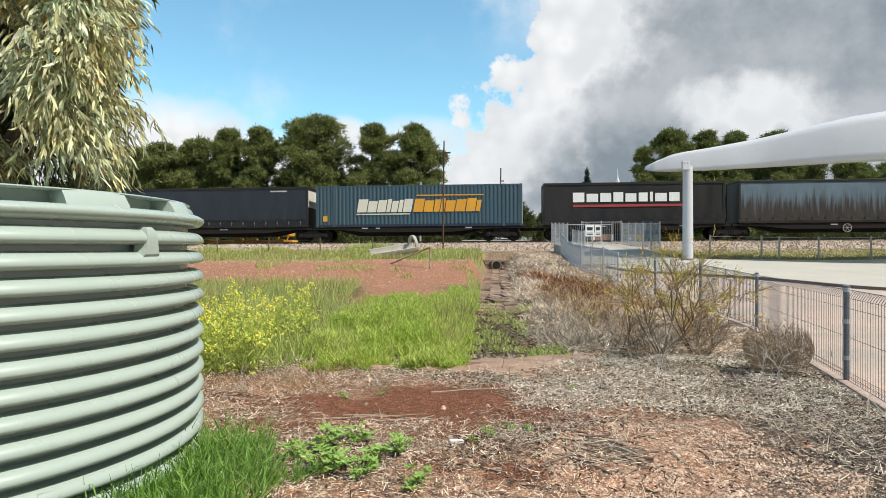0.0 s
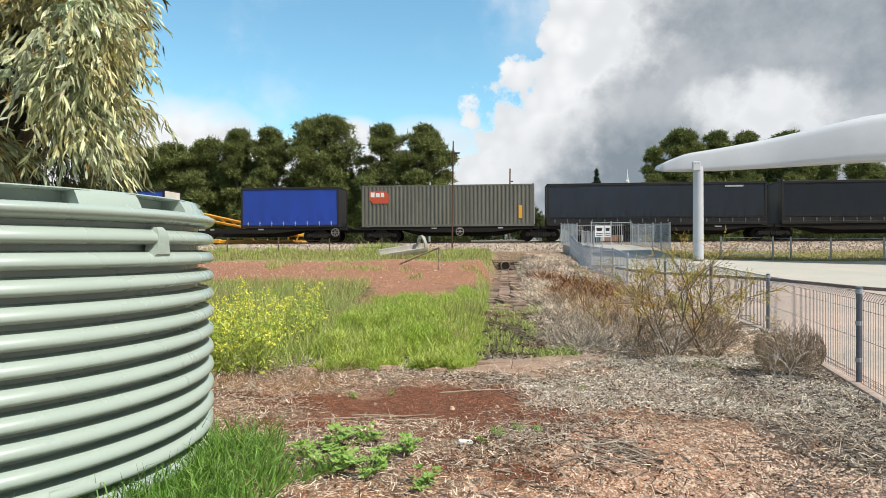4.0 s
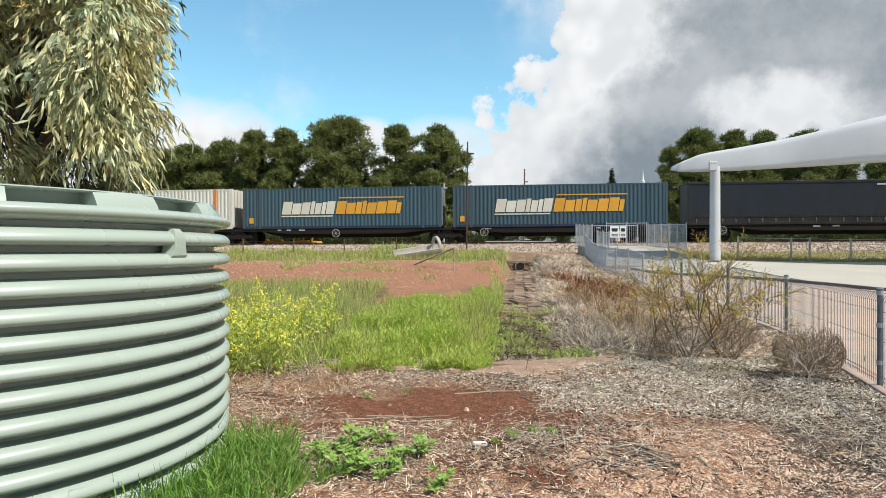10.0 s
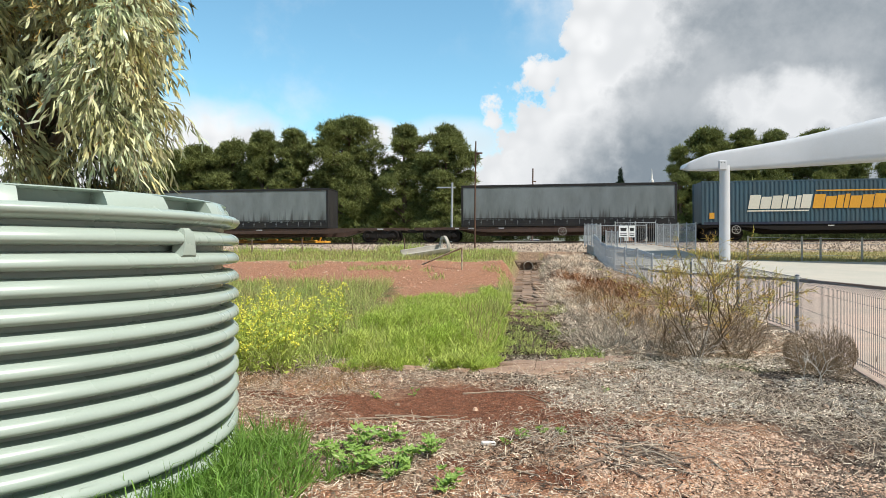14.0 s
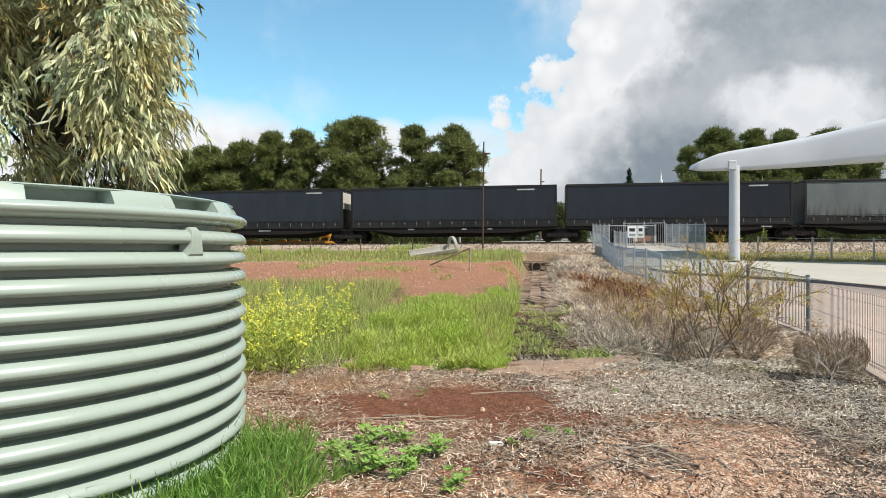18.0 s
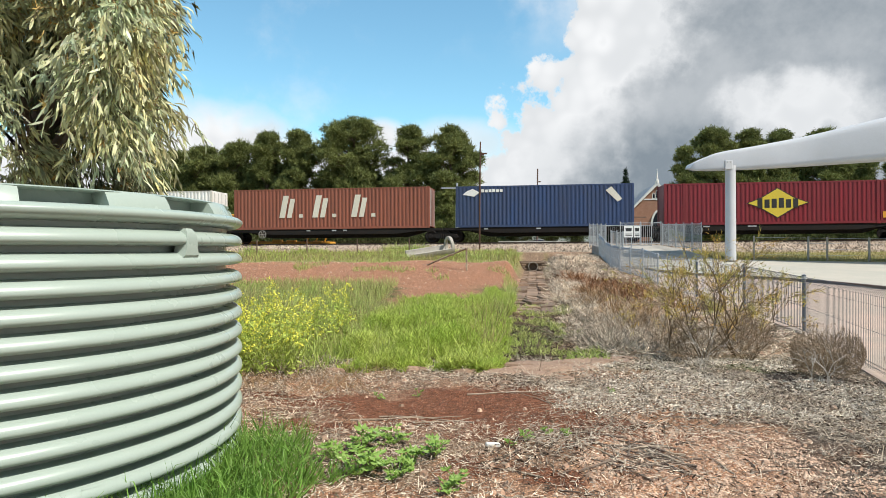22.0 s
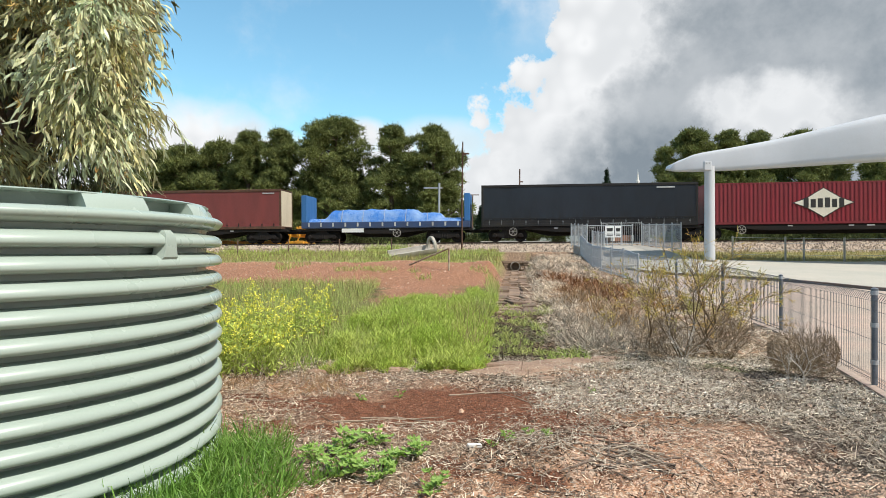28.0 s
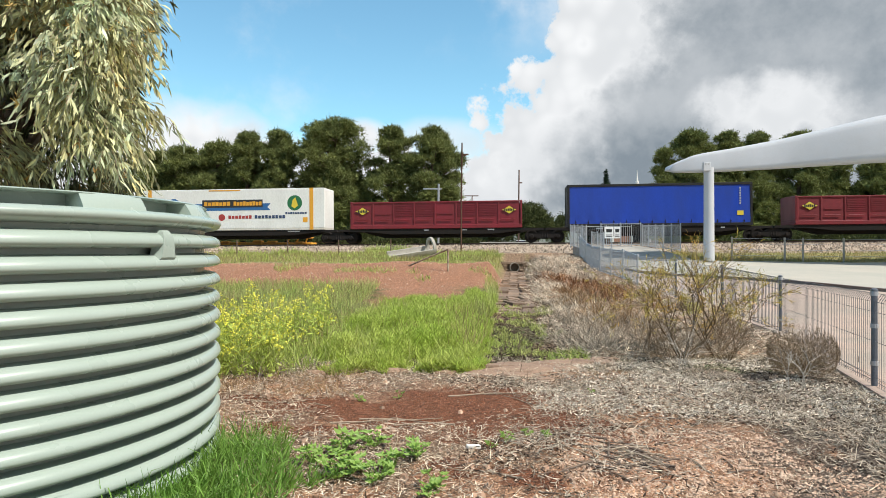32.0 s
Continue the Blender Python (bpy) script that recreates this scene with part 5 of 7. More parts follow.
def build_left_posts():
    f = thing("wire_fence", (0, 0, 0), "old wire fence with thin rusty stakes in the verge", "fence")
    tops = []
    for x, y in ((-19.5, 39.6), (-12.4, 39.8), (-9.3, 39.8), (-6.2, 39.9), (-3.0, 40.0)):
        z = ground_z(x, y, False) - 0.05
        part("stake", Shape().box(-0.03, 0.03, -0.03, 0.03, 0, 1.05, 0.005), WOODP, f, at=(x, y, z))
        tops.append(Vector((x, y, z)))
    for k in (0.45, 0.9):
        part("wire", Shape().tube([p + Vector((0, -0.03, k)) for p in tops], 0.006, 4), RUSTY, f)


build_left_posts()


def pole(name, x, y, z0, z1, r, label, arms=(), mat=None):
    p = thing(name, (x, y, z0), label, "pole")
    h = z1 - z0
    part("shaft", Shape().tube([(0, 0, -0.3), (0.01 * h * 0.3, 0, h * 0.5), (0.01 * h, 0, h)], [r, r * 0.92, r * 0.8], 10), mat or WOODP, p, smooth=40)
    for z, a, b in arms:
        part("crossarm", Shape().box(a, b, -0.05, 0.05, z - z0 - 0.05, z - z0 + 0.05), mat or WOODP, p)
    return p


pole("telegraph_pole", 1.43, 43.0, 1.42, 8.7, 0.055, "tall thin rusty brown pole beside the railway line", [(7.92, 0.05, 0.5), (7.86, 0.1, 0.3)], RUSTY)
pole("telegraph_pole", 7.05, 58.0, 1.6, 8.75, 0.075, "dark timber pole leaning slightly beyond the line", [(7.6, 0.0, 0.35)])
pole("telegraph_pole", 3.7, 75.0, 1.6, 7.9, 0.075, "pale timber pole with crossarms beyond the line", [(7.85, -0.8, 0.8), (5.2, -2.9, 0.1)])
pole("signal_post", -0.12, 52.0, 1.6, 6.9, 0.1, "grey steel signal post with small crossarms", [(6.5, -1.2, 0.3)], GALV)
pole("telegraph_pole", 16.6, 70.0, 1.6, 7.3, 0.11, "dark timber pole with wires near the church", [(5.0, 0.0, 3.6)])

# ---- culvert, trough and the pipe barrier ----
def build_culvert():
    w = thing("headwall", (0, 0, 0), "low headwall of stacked brown stones round a drain", "stone wall")
    sm = surface("brown_stone", (0.28, 0.20, 0.14), 0.95, 0, (0.17, 0.125, 0.09), 0.7, 3, 25, 0.3, 0.5, per_object=0.25)
    part("core", Shape().box(3.3, 6.6, 40.32, 40.7, -0.1, 0.86), sm, w)
    z = 0.05
    for row in range(6):
        x = 3.2 + (0.12 if row % 2 else 0)
        hgt = rnd(0.12, 0.15)
        while x < 6.7:
            ww = rnd(0.22, 0.42)
            if not (4.2 < x + ww / 2 < 5.05 and row < 5):
                part("stone", Shape().box(x, x + ww - 0.025, 40.14 + rnd(-0.04, 0.04), 40.36, z, z + hgt - 0.02, 0.02), sm, w)
            x += ww
        z += hgt
    p = thing("drain_pipe", (4.63, 40.0, 0.52), "round concrete drain pipe opening in a stone headwall", "pipe")
    part("ring", Shape().lathe([(0.262, 1.6), (0.262, 0), (0.292, 0), (0.292, 1.6)], 28, axis="y", caps=False), CONC, p, smooth=40)
    # near-black lining: the shade in the pipe's mouth is put into its colour
    part("inside", Shape().lathe([(0.259, 0.02), (0.259, 1.5), (0.002, 1.52)], 20, axis="y", caps=False), surface("pipe_shade", (0.012, 0.01, 0.009), 0.95, spec=0.1), p)


build_culvert()


def build_trough():
    t = thing("concrete_trough", Matrix.Translation((-1.5, 33.9, 1.08)) @ pose(0, 0, 0, 12, -8, 24) @ Matrix.Scale(1.02, 4), "broken pale concrete channel section lying tilted in weeds", "concrete channel")
    rings = []
    outer, inner = [], []
    for k in range(13):
        a = math.pi + math.pi * k / 12
        outer.append((0.52 * math.cos(a), 0.5 + 0.52 * math.sin(a)))
        inner.append((0.42 * math.cos(a), 0.5 + 0.42 * math.sin(a)))
    prof = outer + inner[::-1]
    part("channel", Shape().loft([[(x, y, z) for y, z in prof] for x in (-1.1, -0.4, 0.4, 1.1)]), CONC, t, smooth=40)
    ring = [(math.cos(math.pi * 2 * k / 24), math.sin(math.pi * 2 * k / 24)) for k in range(24)]
    col = Shape()
    col.loft([[(x, r * c * 0.98, 0.5 + r * s) for c, s in ring] for x, r in ((1.1, 0.4), (1.1, 0.53), (1.24, 0.53), (1.24, 0.4), (1.1, 0.4))], caps=False)
    part("collar", col, CONC, t, smooth=40)


build_trough()


def build_barrier():
    b = thing("pipe_barrier", (0, 0, 0), "rusty cream pipe frame with a diagonal stay", "barrier")
    pm = surface("rusted_cream_paint", (0.50, 0.42, 0.30), 0.7, 0.1, (0.16, 0.07, 0.04), 0.9, 5, 40, 0.2, 0.2)
    top = Vector((0.35, 26.5, 1.63))
    part("post", Shape().tube([top, (0.352, 26.5, 1.1), (0.355, 26.5, 0.5)], 0.036, 8), pm, b, smooth=40)
    part("stay", Shape().tube([top, (-0.55, 27.2, 1.25), (-1.5, 27.95, 0.84)], 0.036, 8), pm, b, smooth=40)


build_barrier()

# ---- trees ----
BARK = surface("grey_brown_bark", (0.17, 0.12, 0.085), 0.95, 0, (0.09, 0.065, 0.05), 0.8, 4, 30, 0.3, 0.6, (3, 3, 0.6))
PINE = surface("pine_needles", (0.21, 0.235, 0.075), 0.75, 0, (0.11, 0.135, 0.048), 0.8, 0.25, 3, 0.25, 0, island=0.45, through=0.22, spec=0.2)
CYPR = surface("cypress_green", (0.018, 0.038, 0.016), 0.8, 0, (0.012, 0.024, 0.012), 0.7, 0.6, 5, 0.25, 0, island=0.4, spec=0.2)
SCRUB = surface("scrub_leaves", (0.085, 0.10, 0.035), 0.8, 0, (0.05, 0.062, 0.024), 0.7, 0.4, 5, 0.25, 0, island=0.4, through=0.2, spec=0.2)


def tuft_cloud(lobes, count, size, up=0.35, seed=1, flat=0.8):
    """Many small sprays of leaves spread over the skins of lobes (centre, radii)."""
    rng = np.random.default_rng(seed)
    area = np.array([r[0] * r[2] for _, r in lobes])
    pick = rng.choice(len(lobes), count, p=area / area.sum())
    cen = np.array([c for c, _ in lobes])[pick]
    rad = np.array([r for _, r in lobes])[pick]
    d = rng.normal(size=(count, 3))
    d /= np.linalg.norm(d, axis=1)[:, None]
    d[:, 2] = np.where(rng.random(count) < up, np.abs(d[:, 2]), d[:, 2])
    depth = 1 - 0.45 * rng.random(count) ** 2.2
    p = cen + d * rad * depth[:, None] * (0.78 + 0.5 * rng.random(count))[:, None]
    v, f = [], []
    k = 8
    sz = size * (0.6 + 0.8 * rng.random(count))
    out = d * 0.8 + rng.normal(size=(count, 3)) * 0.5 + np.array([0, 0, 0.25])
    out /= np.linalg.norm(out, axis=1)[:, None]
    base = np.arange(count)
    V = np.zeros((count, k * 3, 3))
    for j in range(k):
        a = out + rng.normal(size=(count, 3)) * 0.6
        a /= np.linalg.norm(a, axis=1)[:, None]
        b = np.cross(a, rng.normal(size=(count, 3)))
        b /= np.linalg.norm(b, axis=1)[:, None]
        w = (sz * 0.085)[:, None]
        l = (sz * (0.6 + 0.5 * rng.random(count)))[:, None]
        q = p + rng.normal(size=(count, 3)) * sz[:, None] * 0.22
        V[:, j * 3 + 0] = q + b * w
        V[:, j * 3 + 1] = q - b * w
        V[:, j * 3 + 2] = q + a * l
    V = V.reshape(-1, 3)
    F = np.arange(len(V)).reshape(-1, 3)
    return V, F


def cloud_mesh(name, V, F, mat):
    me = bpy.data.meshes.new(name)
    me.vertices.add(len(V))
    me.vertices.foreach_set("co", np.asarray(V, dtype=np.float32).ravel())
    n = F.shape[1]
    me.loops.add(F.size)
    me.loops.foreach_set("vertex_index", F.astype(np.int32).ravel())
    me.polygons.add(len(F))
    me.polygons.foreach_set("loop_start", np.arange(0, F.size, n, dtype=np.int32))
    me.update(calc_edges=True)
    me.validate()
    me.materials.append(mat)
    return me


def pine(x, y, top, width, seed, low=0.22, tufts=3600, label="broad dark green pine with a clumpy crown", lean=0.0):
    rng = random.Random(seed)
    base = 1.5
    t = thing("pine_tree", (x, y, base), label, "tree", "pines behind the railway")
    h = top - base
    pads, lobes = [], []
    n = max(16, int(width * 4.2))
    for i in range(n):
        u = low + (1 - low) * (i + 0.5) / n
        # widest below the middle, rounded at the top
        reach = width * 0.56 * max(0.3, 1 - abs((u - 0.42) / 0.62) ** 2.6)
        r = width * rng.uniform(0.17, 0.25) * (1.05 - 0.25 * u)
        a = i * 2.4 + rng.uniform(-0.7, 0.7)
        k = max(0.0, reach - r * 0.7) * rng.uniform(0.3, 1.0)
        pads.append(((k * math.cos(a) + lean * u, 0.8 * k * math.sin(a), min(h * u, h - r * 0.62)), r))
    for c, r in pads:
        for _ in range(7):
            a, e, q = rng.uniform(0, 6.28), rng.uniform(-0.7, 1.0), r * rng.uniform(0.36, 0.6)
            k = (r - q * 0.6) * math.sqrt(max(0.0, 1 - e * e))
            lobes.append(((c[0] + 1.15 * k * math.cos(a), c[1] + k * math.sin(a), c[2] + 0.62 * (r - q * 0.6) * e), (q * 1.15, q, q * 0.75)))
    tr = Shape().tube([(0, 0, -0.2), (0.1, 0, h * 0.3), (lean * 0.5 - 0.1, 0, h * 0.6), (lean * 0.8, 0, h * 0.85)], [0.34, 0.28, 0.2, 0.08], 9)
    part("trunk", tr, BARK, t, smooth=50)
    limbs = Shape()
    for c, r in pads:
        s = Vector((lean * 0.5, 0, max(h * 0.14, c[2] - 0.35 * math.hypot(c[0], c[1]) - 0.8)))
        c = Vector(c)
        limbs.tube([s, s.lerp(c, 0.5) + Vector((0, 0, 0.15)), c], [0.14, 0.1, 0.05], 5)
        for k in range(5):
            e = c + Vector((rng.uniform(-1, 1), rng.uniform(-1, 1), rng.uniform(-0.2, 0.6))) * r * 0.8
            limbs.tube([s.lerp(c, 0.7), c.lerp(e, 0.3), e], [0.06, 0.045, 0.02], 4)
    part("limb", limbs, BARK, t)
    V, F = tuft_cloud(lobes, int(tufts * 1.3), 0.46, 0.6, seed)
    part("crown", cloud_mesh("crown", V, F, PINE), PINE, t)
    return t


def build_pines():
    # across, away, top, width
    spec = [(-39, 80, 12.2, 8.5), (-34.0, 78, 13.2, 7.0), (-30.2, 77, 13.7, 6.2), (-26.0, 76, 14.1, 5.6), (-22.1, 75, 15.0, 5.4), (-18.2, 74, 14.9, 5.6), (-11.9, 74, 16.3, 8.2), (-5.5, 73, 15.2, 4.6), (-0.7, 72, 14.9, 6.3),
            (30.6, 78, 15.9, 5.6), (27.2, 78, 13.4, 3.4), (35.0, 79, 15.7, 5.2), (39.5, 80, 15.9, 5.4), (44.5, 80, 15.9, 6.0), (49, 82, 13.4, 6.0), (54, 80, 12.4, 6.5), (60, 80, 12.6, 6.5)]
    for i, (x, y, top, w) in enumerate(spec):
        pine(x, y, top, w * (1.12 if i != 7 else 1.3), 40 + i, 0.06, int(1300 * w))
    # lower wood behind, closing the gaps under the crowns
    for i in range(9):
        x = -44 + i * 5.4
        pine(x, 88 + (i % 3) * 3, 9.5 + (i * 7 % 4) * 0.8, 7.5, 80 + i, 0.05, 1700, "lower dark green pine filling the wood behind")
    for i in range(5):
        pine(33 + i * 6.5, 90 + (i % 2) * 3, 9.0 + (i * 3 % 4) * 0.7, 7.5, 100 + i, 0.05, 1600, "lower dark green pine filling the wood behind")


build_pines()


def cypress(x, y, top, w, seed, base=1.5):
    t = thing("cypress_tree", (x, y, base), "slender dark green cypress near the church", "tree", "cypresses by the church")
    h = top - base
    part("trunk", Shape().tube([(0, 0, -0.2), (0, 0, h * 0.5)], [0.2, 0.08], 7), BARK, t)
    lobes = []
    for i in range(16):
        u = i / 15
        r = w * 0.5 * (0.55 + 0.5 * math.sin(math.pi * min(1, 0.25 + 0.55 * u))) * (1 - 0.75 * max(0, u - 0.6) / 0.4)
        lobes.append(((rnd(-0.08, 0.08) * w, 0, h * (0.04 + 0.92 * u)), (r, r, h / 16 * 1.3)))
    V, F = tuft_cloud(lobes, 3200, 0.34, 0.6, seed)
    part("crown", cloud_mesh("crown", V, F, CYPR), CYPR, t)


cypress(28.3, 110, 14.7, 2.0, 5)
cypress(26.2, 112, 10.8, 2.0, 6)
cypress(24.9, 111, 9.8, 1.8, 7)
cypress(6.6, 105, 8.2, 1.7, 9)


def scrub(name, x, y, top, w, seed, label, n=2200, size=0.6, mat=None, base=1.4):
    t = thing(name, (x, y, base), label, "shrub", "scrub beyond the line")
    h, rng = top - base, random.Random(seed)
    lobes = [((rng.uniform(-0.36, 0.36) * w, rng.uniform(-0.2, 0.2) * w, h * rng.uniform(0.25, 0.72)), (w * rng.uniform(0.16, 0.24), w * 0.18, h * rng.uniform(0.2, 0.28))) for _ in range(11)]
    st = Shape()
    for c, r in lobes:
        st.tube([(0, 0, -0.1), (c[0] * 0.5, c[1] * 0.5, h * 0.25), c], [0.12, 0.07, 0.03], 5)
    part("stem", st, BARK, t)
    V, F = tuft_cloud(lobes, n, size, 0.5, seed)
    part("foliage", cloud_mesh("foliage", V, F, mat or SCRUB), mat or SCRUB, t)


scrub("spreading_tree", 16.2, 108, 9.6, 9.5, 11, "spreading olive-green tree beyond the level crossing", 3400)
scrub("spreading_tree", 9.2, 118, 7.8, 7.5, 12, "low olive-brown tree beyond the level crossing", 1800)
scrub("spreading_tree", 22.5, 125, 8.8, 6.0, 13, "small olive-green tree beyond the level crossing", 1500)
for i in range(14):
    x = -30 + i * 2.5
    scrub("bush", x, 58 + (i * 5 % 4) * 1.4, 2.7 + (i * 7 % 5) * 0.3, 3.0, 20 + i, "low green bush in the shade of the pines", 420, 0.45)
for i in range(9):
    scrub("bush", 26 + i * 3.6, 56 + (i * 3 % 4), 2.5 + (i * 7 % 5) * 0.22, 3.6, 50 + i, "pale grey-green bush beyond the line", 420, 0.45)

# ---- hills ----
def build_hills():
    hm = surface("far_hill", (0.15, 0.18, 0.17), 1.0, 0, (0.24, 0.24, 0.19), 0.7, 0.006, 0.08, 0.2, 0, spec=0)
    sh, rows = Shape(), []
    for j, (y, k) in enumerate(((900, 0.0), (1100, 0.55), (1400, 1.0), (1900, 0.7))):
        rows.append([(x, y, -4 + k * (78 + 26 * noise.noise((x * 0.0016, 3.0, 1)) + 8 * noise.noise((x * 0.008, 7.0, 1)))) for x in range(-2600, 2700, 60)])
    sh.loft(rows, caps=False, closed=False)
    tagged(part("hills", sh, hm, smooth=60), "low hazy green hills on the horizon", "hills", kind="structure")


build_hills()

# ---- church ----
BRICK = surface("orange_brick", (0.36, 0.19, 0.125), 0.9, 0, (0.28, 0.14, 0.09), 0.7, 1.5, 12, 0.2, 0.3)
SLATE = surface("grey_slate", (0.30, 0.32, 0.35), 0.7, 0, (0.22, 0.23, 0.26), 0.6, 1.0, 8, 0.15, 0.2)
TRIMW = surface("cream_stucco", (0.74, 0.72, 0.68), 0.8, 0, (0.6, 0.58, 0.54), 0.5, 1, 15, 0.08, 0.1)
DARKGL = surface("dark_window", (0.02, 0.022, 0.028), 0.15, 0, (0.03, 0.03, 0.035))


def arch(x, z0, z1, w, n=8):
    """A pointed arch outline."""
    pts = [(x - w / 2, z0), (x + w / 2, z0)]
    s = z1 - w * 0.9
    for i in range(n + 1):
        u = i / n
        pts.append((x + w / 2 * math.cos(u * math.pi / 2) ** 0.9, s + (z1 - s) * math.sin(u * math.pi / 2)))
    for i in range(n - 1, -1, -1):
        u = i / n
        pts.append((x - w / 2 * math.cos(u * math.pi / 2) ** 0.9, s + (z1 - s) * math.sin(u * math.pi / 2)))
    return pts


def build_church():
    c = thing("church", Matrix.Translation((30.5, 100, 1.4)) @ pose(0, 0, 0, 0, 0, -7), "orange brick church with white trim, slate roof and small spire", "church")
    w, e, r, ln = 3.7, 6.2, 10.0, 15
    part("wall", Shape().prism([(-w, 0), (w, 0), (w, e), (0, r), (-w, e)], 0, ln), BRICK, c)
    for sgn in (-1, 1):
        part("roof", Shape().prism([(sgn * (w + 0.4), e - 0.35), (sgn * (w + 0.4), e - 0.15), (0, r + 0.28), (0, r + 0.05)], 0.25, ln + 0.3), SLATE, c)
        part("bargeboard", Shape().prism([(sgn * (w + 0.5), e - 0.5), (sgn * (w + 0.5), e - 0.1), (0, r + 0.45), (0, r - 0.1)], -0.25, 0.2), TRIMW, c)
        part("pinnacle", Shape().box(sgn * (w + 0.1) - 0.3, sgn * (w + 0.1) + 0.3, -0.3, 0.3, 0, e + 0.9, 0.08), TRIMW, c)
    part("band", Shape().box(-w + 1.7, w - 1.7, -0.06, 0, 7.7, 7.9), TRIMW, c)
    part("spire", Shape().lathe([(0.32, 0), (0.3, 0.5), (0.2, 0.6), (0.12, 1.2), (0.02, 2.3)], 8, (0, 0, r + 0.2)), TRIMW, c)
    for x, t in ((-0.5, 8.7), (0, 9.1), (0.5, 8.7)):
        win = part("window", Shape().prism(arch(x, 7.85, t + 0.1, 0.46), -0.05, 0.02), TRIMW, c)
        part("pane", Shape().prism(arch(x, 7.95, t, 0.28), -0.07, -0.045), DARKGL, win)
    d = part("doorway", Shape().prism(arch(0.5, 0, 6.3, 3.0), -0.3, 0.02), TRIMW, c)
    part("door", Shape().prism(arch(0.5, 0, 6.0, 2.4), -0.33, -0.28), DARKGL, d)


build_church()

# ---- crossing road, parked car, cottage and yellow machine beyond the line ----
def build_far_road():
    sh = Shape().loft([[(x, y, ground_z(x, y, False) + 0.03) for x in (2.5, 8, 13, 18)] for y in (47.6, 52, 60, 75, 100)], caps=False, closed=False)
    tagged(part("road", sh, PAVE2), "pale dusty road beyond the level crossing", "road", kind="structure")
    s = thing("low_wall", (0, 0, 0), "low white painted wall beside the far road", "wall")
    part("wall", Shape().box(3.6, 9.5, 57.0, 57.25, 1.4, 2.2, 0.03), TRIMW, s)
    part("coping", Shape().box(3.55, 9.55, 56.95, 57.3, 2.2, 2.28, 0.02), CONC, s)


build_far_road()


def build_car():
    c = thing("parked_car", Matrix.Translation((11.9, 95.0, ground_z(11.9, 95.0, False) + 0.03)) @ pose(0, 0, 0, 0, 0, 80), "small white car parked on the far road", "car")
    rings = []
    for x, w, z0, z1 in ((-2.1, 0.7, 0.35, 0.75), (-2.0, 0.8, 0.25, 0.85), (-0.9, 0.85, 0.22, 0.95), (1.3, 0.85, 0.22, 1.0), (1.95, 0.82, 0.25, 0.98), (2.1, 0.7, 0.4, 0.85)):
        rings.append([(x, -w, z0), (x, w, z0), (x, w, z1), (x, -w, z1)])
    part("body", Shape().loft(rings), PURE, c)
    part("cabin", Shape().loft([[(-1.0, -0.78, 0.93), (1.7, -0.78, 0.93), (1.7, 0.78, 0.93), (-1.0, 0.78, 0.93)], [(-0.3, -0.62, 1.45), (1.35, -0.62, 1.45), (1.35, 0.62, 1.45), (-0.3, 0.62, 1.45)]]), DARKGL, c)
    part("roof", Shape().box(-0.32, 1.37, -0.64, 0.64, 1.44, 1.5, 0.02), PURE, c)
    for x in (-1.3, 1.3):
        for y in (-0.8, 0.8):
            wl = part("wheel", Shape().lathe([(0.05, -0.1), (0.3, -0.1), (0.32, 0), (0.3, 0.1), (0.05, 0.1)], 16, axis="y"), BLACK, c, at=(x, y, 0.32))
            part("rim", Shape().lathe([(0.02, -0.11), (0.19, -0.11), (0.19, 0.11), (0.02, 0.11)], 12, axis="y"), GALV, wl)


build_car()


def build_machine():
    m = thing("track_machine", (-15.6, 51.8, 1.6), "orange-yellow railway maintenance machine with a long lattice boom", "maintenance machine")
    YM = paint("machine_yellow", (0.72, 0.36, 0.03), (0.4, 0.17, 0.03), 0.5)
    part("chassis", Shape().box(-3.2, 5.6, -1.1, 1.1, 0.28, 0.62, 0.04), YM, m)
    for x in (-2.4, -1.1, 1.4, 2.5, 4.6):
        part("gearbox", Shape().box(x - 0.35, x + 0.35, -1.25, -0.6, 0.1, 0.55 + rnd(0, 0.3), 0.05), YM, m)
    for x in (-2.6, 0.2, 3.6, 5.2):
        part("wheel", Shape().lathe([(0.04, -0.06), (0.36, -0.06), (0.38, 0.05), (0.04, 0.06)], 18, axis="y"), STEEL, m, at=(x, -0.8, 0.36))
    for y in (-0.7, 0.0, 0.7):
        part("boom_chord", Shape().tube([(-3.4, y, 2.9 - 0.1 * y), (4.3, y, 1.25)], 0.09, 6), YM, m)
        part("boom_chord", Shape().tube([(-3.4, y, 2.45 - 0.1 * y), (4.3, y, 1.0)], 0.07, 6), YM, m)
    for k in range(10):
        x = -3.2 + k * 0.8
        part("boom_brace", Shape().tube([(x, -0.7, 2.85 - 0.214 * (x + 3.4)), (x + 0.4, -0.7, 2.4 - 0.19 * (x + 3.4))], 0.04, 5), YM, m)
    for x in (3.6, 4.3, 5.0):
        part("arm", Shape().tube([(x, -1.1, 0.2), (x + 0.3, -1.1, 1.0), (x + 0.1, -1.1, 1.75)], 0.08, 6), YM, m)
    part("head", Shape().box(3.9, 5.4, -0.9, 0.9, 0.95, 1.25, 0.05), YM, m)
    part("operator_seat", Shape().box(4.4, 5.0, -0.6, 0.2, 1.25, 1.8, 0.06), YM, m)


build_machine()


